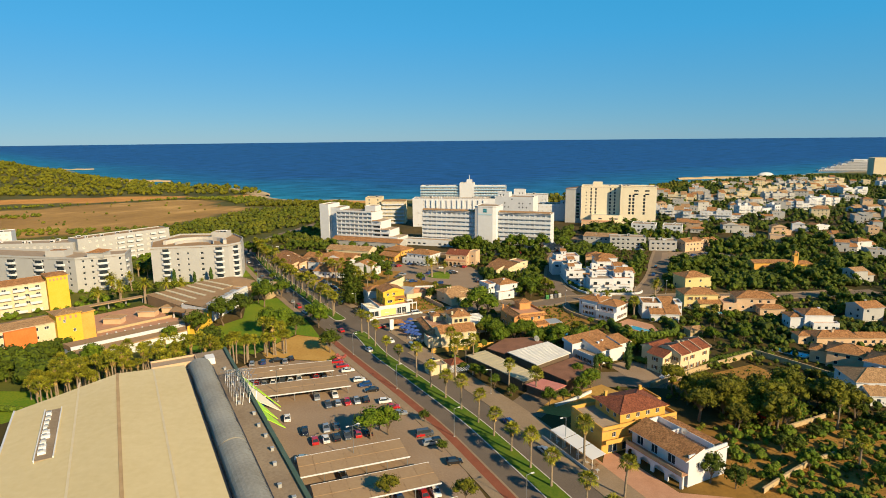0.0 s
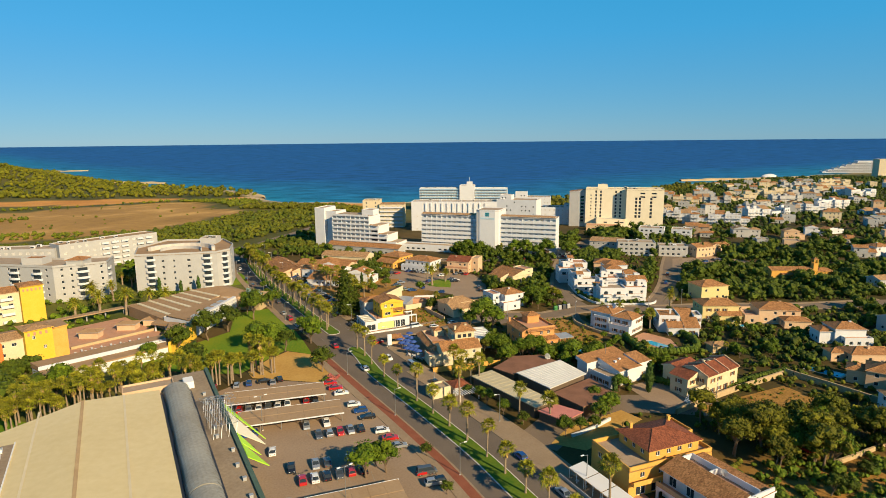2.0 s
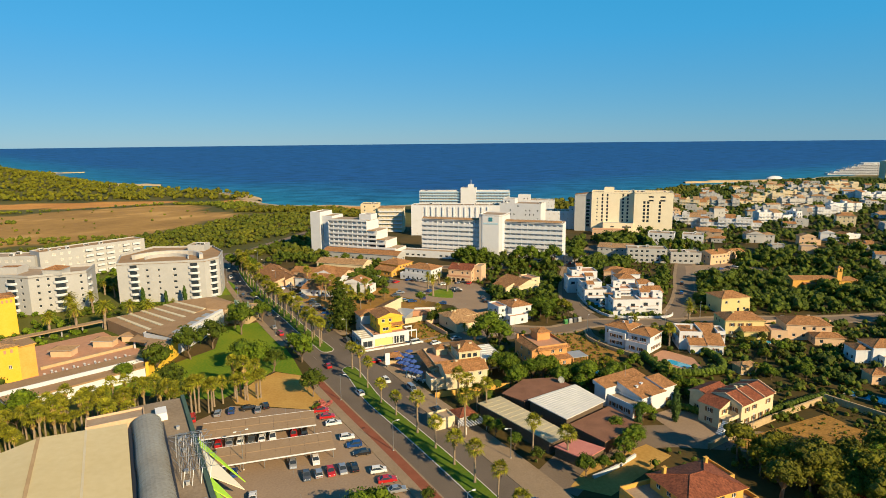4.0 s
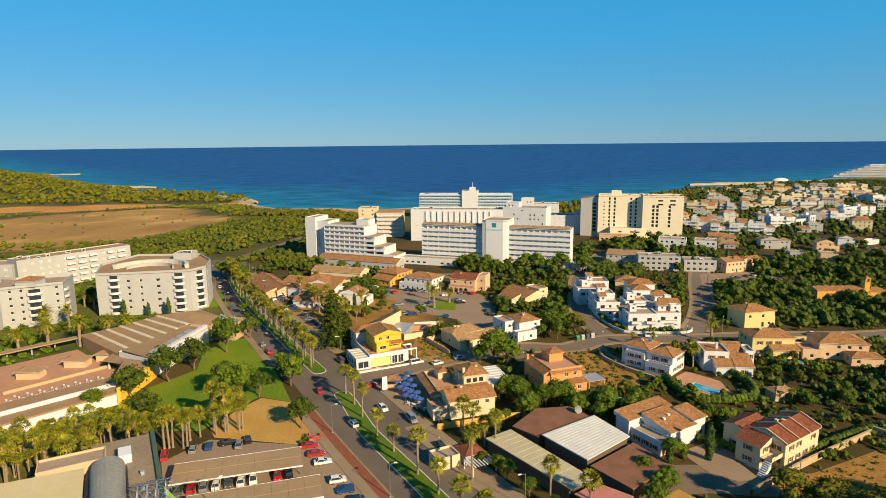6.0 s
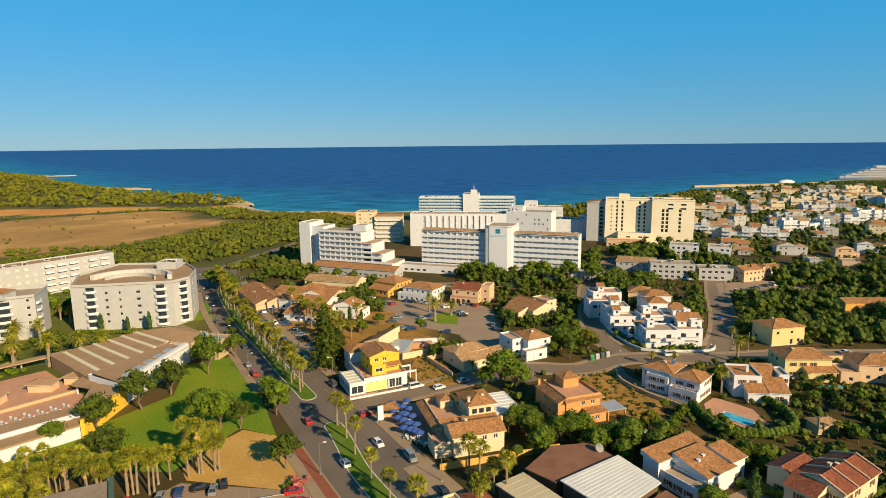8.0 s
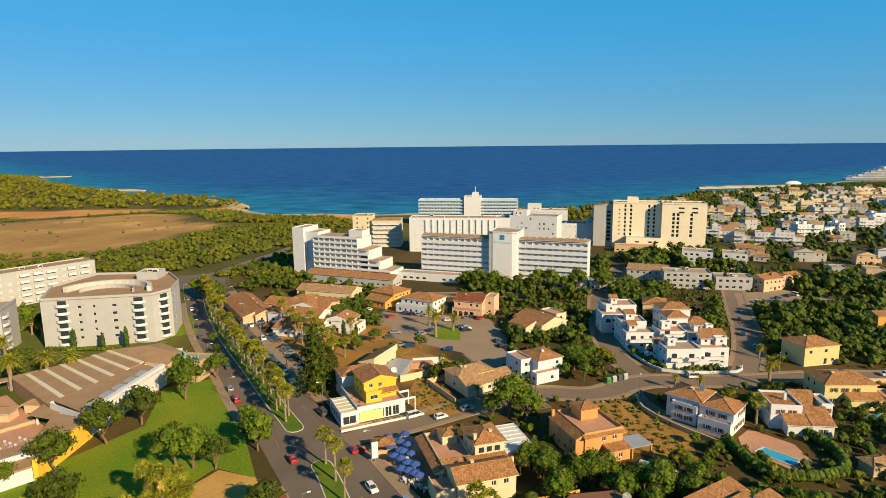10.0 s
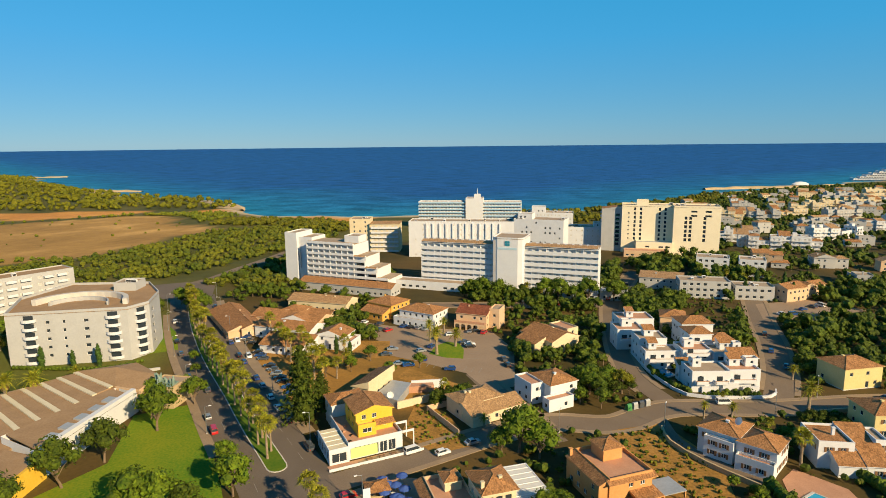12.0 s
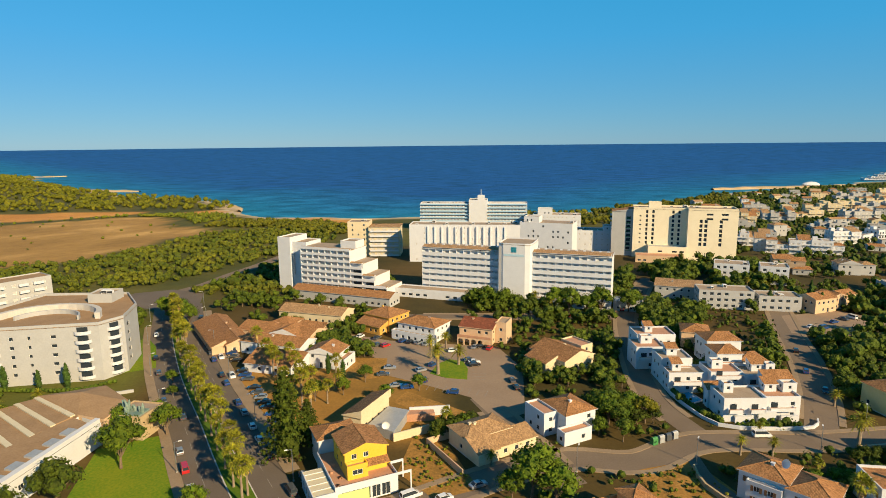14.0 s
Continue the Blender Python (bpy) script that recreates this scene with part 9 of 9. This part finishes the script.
def car_meshes(kind):
    """Body, glass, wheel and lamp meshes for one kind of car, facing +x, about 4.2 m long."""
    if kind == "van":
        low = [(-2.35, 0.35), (-2.4, 0.9), (-2.35, 1.15), (1.75, 1.1), (2.3, 0.85), (2.35, 0.35)]
        cab = [(-2.3, 1.15), (-2.2, 1.9), (0.9, 1.92), (1.75, 1.1)]
    elif kind == "hatch":
        low = [(-1.95, 0.3), (-2.0, 0.85), (-1.9, 1.0), (1.05, 0.95), (1.85, 0.78), (2.0, 0.3)]
        cab = [(-1.85, 1.0), (-1.45, 1.48), (0.25, 1.5), (1.1, 0.95)]
    else:
        low = [(-2.2, 0.3), (-2.25, 0.8), (-2.1, 0.95), (1.0, 0.92), (2.05, 0.72), (2.2, 0.3)]
        cab = [(-1.75, 0.95), (-1.05, 1.42), (0.15, 1.43), (1.05, 0.92)]
    body, glass, wheel, head, tail = Mb(), Mb(), Mb(), Mb(), Mb()

    def loft(mb, prof, ys, m=0):
        n = len(prof)
        for (y0, s0), (y1, s1) in zip(ys, ys[1:]):
            cx = sum(p[0] for p in prof) / n
            zb = prof[0][1]
            r0 = [(cx + (p[0] - cx) * s0, y0, zb + (p[1] - zb) * s0) for p in prof]
            r1 = [(cx + (p[0] - cx) * s1, y1, zb + (p[1] - zb) * s1) for p in prof]
            for k in range(n):
                mb.face([r0[k], r0[(k + 1) % n], r1[(k + 1) % n], r1[k]][::-1], m)
            if y0 == ys[0][0]:
                mb.face(r0[::-1], m)
            if y1 == ys[-1][0]:
                mb.face(r1, m)

    loft(body, low[::-1], [(-0.88, 0.94), (-0.82, 1.0), (0.82, 1.0), (0.88, 0.94)])
    n = len(cab)
    for sy in (-1, 1):
        side = [(p[0] * 0.98, sy * (0.80 if p[1] < 1.2 else 0.62), p[1]) for p in cab]
        glass.face(side if sy < 0 else side[::-1])
    for k in (0, 2):
        a, b = cab[k], cab[k + 1]
        wa, wb = (0.80 if a[1] < 1.2 else 0.62), (0.80 if b[1] < 1.2 else 0.62)
        glass.face([(a[0], wa, a[1]), (a[0], -wa, a[1]), (b[0], -wb, b[1]), (b[0], wb, b[1])][:: 1 if k == 2 else 1])
    a, b = cab[1], cab[2]
    body.prism([(a[0] - 0.05, -0.64), (b[0] + 0.05, -0.64), (b[0] + 0.05, 0.64), (a[0] - 0.05, 0.64)], a[1] - 0.02, a[1] + 0.05)
    for sy in (-1, 1):
        for k in (0, 2):
            p, q = cab[k], cab[k + 1]
            wp, wq = (0.82 if p[1] < 1.2 else 0.64), (0.82 if q[1] < 1.2 else 0.64)
            body.tube([(p[0], sy * wp, p[1]), (q[0], sy * wq, q[1])], [0.05, 0.05], 4)
    wheel.tube([(0, -0.11, 0), (0, 0.11, 0)], [0.32, 0.32], 12)
    wheel.tube([(0, -0.125, 0), (0, 0.125, 0)], [0.18, 0.18], 8, 1)
    head.box(low[-1][0] - 0.16, -0.62, 0.58, low[-1][0] - 0.02, -0.4, 0.72)
    tail.box(low[0][0] - 0.045, -0.62, 0.62, low[0][0] + 0.06, -0.4, 0.82)
    ax = low[-1][0] * 0.62
    return body, glass.mesh("window", [GLASS]), wheel.mesh("wheel", [TYRE, HUB]), head.mesh("headlamp", [LAMPGLASS]), tail.mesh("tail_lamp", [TAIL]), ax


CARKINDS = {k: car_meshes(k) for k in ("sedan", "hatch", "van")}
CARBODY = {(k, c): CARKINDS[k][0].mesh("body", [p]) for k in CARKINDS for c, p in PAINTS.items()}
car_rnd = random.Random(31)


def car(x, y, rz, col=None, kind=None, z=0.06, where="parked"):
    col = col or car_rnd.choice(("white", "white", "silver", "silver", "black", "grey", "grey", "black", "black", "blue", "blue", "red"))
    kind = kind or car_rnd.choice(("hatch", "hatch", "sedan", "sedan", "van") if car_rnd.random() < 0.3 else ("hatch", "sedan"))
    t = thing("van" if kind == "van" else "car", f"{col} {'van' if kind == 'van' else 'car'} {where} on asphalt", "van" if kind == "van" else "car", pose(x, y, z, 0, 0, rz + car_rnd.uniform(-2, 2)), "cars")
    _, gl, wh, hd, tl, ax = CARKINDS[kind]
    part("body", CARBODY[kind, col], None, t)
    part("window", gl, None, t)
    for wy in (0, 1.02):
        part("headlamp", hd, None, t, at=pose(0, wy, 0))
        part("tail_lamp", tl, None, t, at=pose(0, wy, 0))
    for wx in (-ax, ax):
        for wy in (-0.76, 0.76):
            part("wheel", wh, None, t, at=pose(wx, wy, 0.32))
    return t


# under and before the parking shades
for cx, cy, cr, cw, rows in ((-57.8, 181, 13.5, 29, (1.2, 8.4)), (-49.7, 167.6, 15, 28, (0.2, 8.0)), (-27.7, 124.5, 18, 25.5, (0.8, 8.0)), (-22, 112.5, 18, 27, (0.8, 8))):
    m = pose(cx, cy, 0, 0, 0, cr)
    for ry in rows:
        for i in range(int(cw / 2.7)):
            if car_rnd.random() < (0.55 if cy > 150 else 0.22):
                p = m @ Vector((1.6 + i * 2.7, ry, 0))
                car(p.x, p.y, cr + car_rnd.choice((90, -90)))
m = pose(-38, 150, 0, 0, 0, 16)
for ry, x0, n, prob in ((8.6, 2, 9, 0.4), (-1.0, 6, 7, 0.8), (-7.0, 8, 6, 0.85), (13.6, 14, 5, 0.7)):
    for i in range(n):
        if car_rnd.random() < prob:
            p = m @ Vector((x0 + i * 2.8, ry, 0))
            car(p.x, p.y, 16 + car_rnd.choice((90, 90, -90)))
for i in range(15):
    f = i / 14
    if i not in (3, 7, 11, 12):
        car(-30.5 + 33 * f, 201.5 - 58 * f, 14 + car_rnd.choice((0, 180)), {9: "red", 10: "silver"}.get(i))
for x, y, a in ((-66, 198, 110), (-60, 201, 100), (-56.5, 202.5, 100), (-52, 204, 20), (-47.5, 205.5, 110), (-49, 203, 100)):
    car(x, y, a)
car(-29.5, 136.5, 10, "pale blue")
car(1.5, 143, 15, "silver")
car(7.2, 133.5, 12, "black")
car(-0.4, 147.5, 195, "red", "hatch")
# along the avenue
side = [(offset_line(avenue, o), o) for o in (9.7, -9.6)]
run = 0.0
line = side[0][0]
for i in range(1, len(line)):
    run += math.dist(line[i], line[i - 1])
    y = line[i][1]
    if run > 5.4:
        run = 0.0
        if (258 < y < 408 and car_rnd.random() < 0.86) or (214 < y < 234 and car_rnd.random() < 0.5):
            car(*line[i], math.degrees(math.atan2(line[i][1] - line[i - 1][1], line[i][0] - line[i - 1][0])))
kerbside = offset_line(avenue, 5.3)
for k, i in enumerate(range(3, len(kerbside))):
    if 118 < kerbside[i][1] < 208 and k % 4 == 1 and car_rnd.random() < 0.6:
        car(*kerbside[i], math.degrees(math.atan2(kerbside[i][1] - kerbside[i - 1][1], kerbside[i][0] - kerbside[i - 1][0])))
line = offset_line(avenue, 16.6)
for i in range(1, len(line)):
    if 288 < line[i][1] < 400 and car_rnd.random() < 0.7:
        car(*line[i], math.degrees(math.atan2(line[i][1] - line[i - 1][1], line[i][0] - line[i - 1][0])) + 60)
line = side[1][0]
for i in range(1, len(line)):
    if 262 < line[i][1] < 288 and i % 2 == 0 or 312 < line[i][1] < 316:
        car(*line[i], math.degrees(math.atan2(line[i][1] - line[i - 1][1], line[i][0] - line[i - 1][0])))
for x, y, a, c in ((-100, 352, 117, "black"), (-92.5, 337, 117, "grey"), (-70.5, 302, 118, "grey"), (-112, 380, 117, "white"), (-20.5, 213, 117, "white"), (-34, 236.5, 120, "red"), (-13, 222.5, 297, "white"), (-24, 262, 297, "black"), (-29, 268, 297, "grey"), (-17.8, 240, 28, "red"), (-66, 333, 297, "white"), (-76, 352, 297, "white")):
    car(x, y, a, c, where="standing")
# car park between the houses and the side streets
for x, y, a in ((-12.5, 337.5, 5), (-14.5, 331.5, 5), (-9.5, 321.5, 8), (-6, 320, 8), (8.5, 315.3, 170), (-1.5, 334.5, 30), (2.5, 339.5, 60), (10.5, 353.5, 10), (16, 343.5, 10), (17.5, 341.3, 10), (21.5, 358, 20), (-18.5, 362, 40), (-15.5, 361, 40),
                (-45, 380, 80), (-42, 381.5, 80), (-33, 376, 60), (-26.5, 373, 60), (-19.5, 370.5, 60), (29, 318, 100), (28.5, 324, 100), (-9, 366.5, 55), (-6, 365, 55), (-2.5, 363.5, 58), (0.5, 362, 58), (19, 357.5, 65), (24.5, 355.5, 65), (-2, 329, 100), (-0.5, 326, 100), (17.5, 338.6, 10), (-24, 366, 60), (64, 396.5, 5), (80, 396, 5), (50, 401.5, 5), (86, 399, 70), (92, 405, 70), (97, 413, 72), (104, 420, 70),
                (106, 431, 70), (112, 436, 65), (162, 374, 20), (166, 372, 20), (176, 380, 20), (129, 326, 62), (125, 310, 240), (138, 346, 62), (183, 384, 100), (188, 386, 100), (140, 283, 0), (154, 281, 0), (12, 263, 28), (4, 258, 28), (97, 158, 120), (94, 153, 120), (-4.5, 215, 296), (3.2, 199.5, 296)):
    car(x, y, a)
car(89.5, 282.8, 0, "white", "van")
car(-3.6, 259.2, 28, "white", "van")
car(97.5, 157.5, 120, "white", "van")


# ---- street furniture ----
def street_lamp(x, y, h=8.0, arms=1, a=0):
    t = thing("street_lamp", "tall grey steel street lamp", "lamp post", pose(x, y, 0, 0, 0, a), "street lamps")
    part("pole", Mb().tube([(0, 0, 0), (0, 0, h)], [0.11, 0.07], 8), STEEL, t)
    for s in (1, -1)[:arms]:
        part("arm", Mb().tube([(0, 0, h - 0.1), (s * 1.1, 0, h + 0.1)], [0.05, 0.04], 6), STEEL, t)
        part("lamp_head", Mb().box(min(s * 1.0, s * 1.75), -0.16, h + 0.03, max(s * 1.0, s * 1.75), 0.16, h + 0.18), WFRAME, t)
    part("base", Mb().box(-0.2, -0.2, 0, 0.2, 0.2, 0.25), KERBMAT, t)


for x, y in ((-17, 134.5), (-44, 171)):
    street_lamp(x, y, 10, 2, 30)
for k, p in enumerate(offset_line(avenue, 11.6)):
    if k % 8 == 0 and p[1] > 110:
        street_lamp(*p, 8, 1, 200)
for k, p in enumerate(offset_line(avenue, -11.4)):
    if k % 8 == 4 and p[1] > 110 and not 236 < p[1] < 252:
        street_lamp(*p, 8, 1, 20)
for x, y in ((66, 270), (100, 274.5), (36, 268), (84, 179), (120, 286), (78, 340)):
    street_lamp(x, y, 6.5, 1, 60)
for i, col in enumerate((GREENSHUT, GREYMETAL, PAINTS["grey"], GREYMETAL)):
    b = thing("recycling_bin", "large kerbside recycling container", "bin", pose(59.5 + i * 2.2, 280.3 + i * 1.0, 0.15, 0, 0, 22), "recycling containers")
    part("body", Mb().box(-0.8, -0.6, 0.1, 0.8, 0.6, 1.4).box(-0.9, -0.7, 0, 0.9, 0.7, 0.1), col, b)
    part("lid", Mb().tube([(-0.8, 0, 1.4), (0.8, 0, 1.4)], [0.58, 0.58], 10), col, b)

wood("scrubland", "scattered bushes on the dry field", [(-640, 600), (-440, 560), (-330, 560), (-240, 620), (-225, 720), (-300, 790), (-430, 740)], 40, 0.7, 2.2, SCRUB, 31, 18)
wood("scrubland", "low green scrub patch in the dry field", [(-520, 610), (-440, 622), (-395, 640), (-420, 655), (-500, 640)], 90, 1.2, 2.6, SCRUB, 41, 14)
wood("shrubs", "shrubs and weeds on the dry garden plots", [(66, 146), (82, 108), (140, 98), (152, 150), (110, 150)], 420, 0.5, 1.8, LEAF, 33, 18, True)
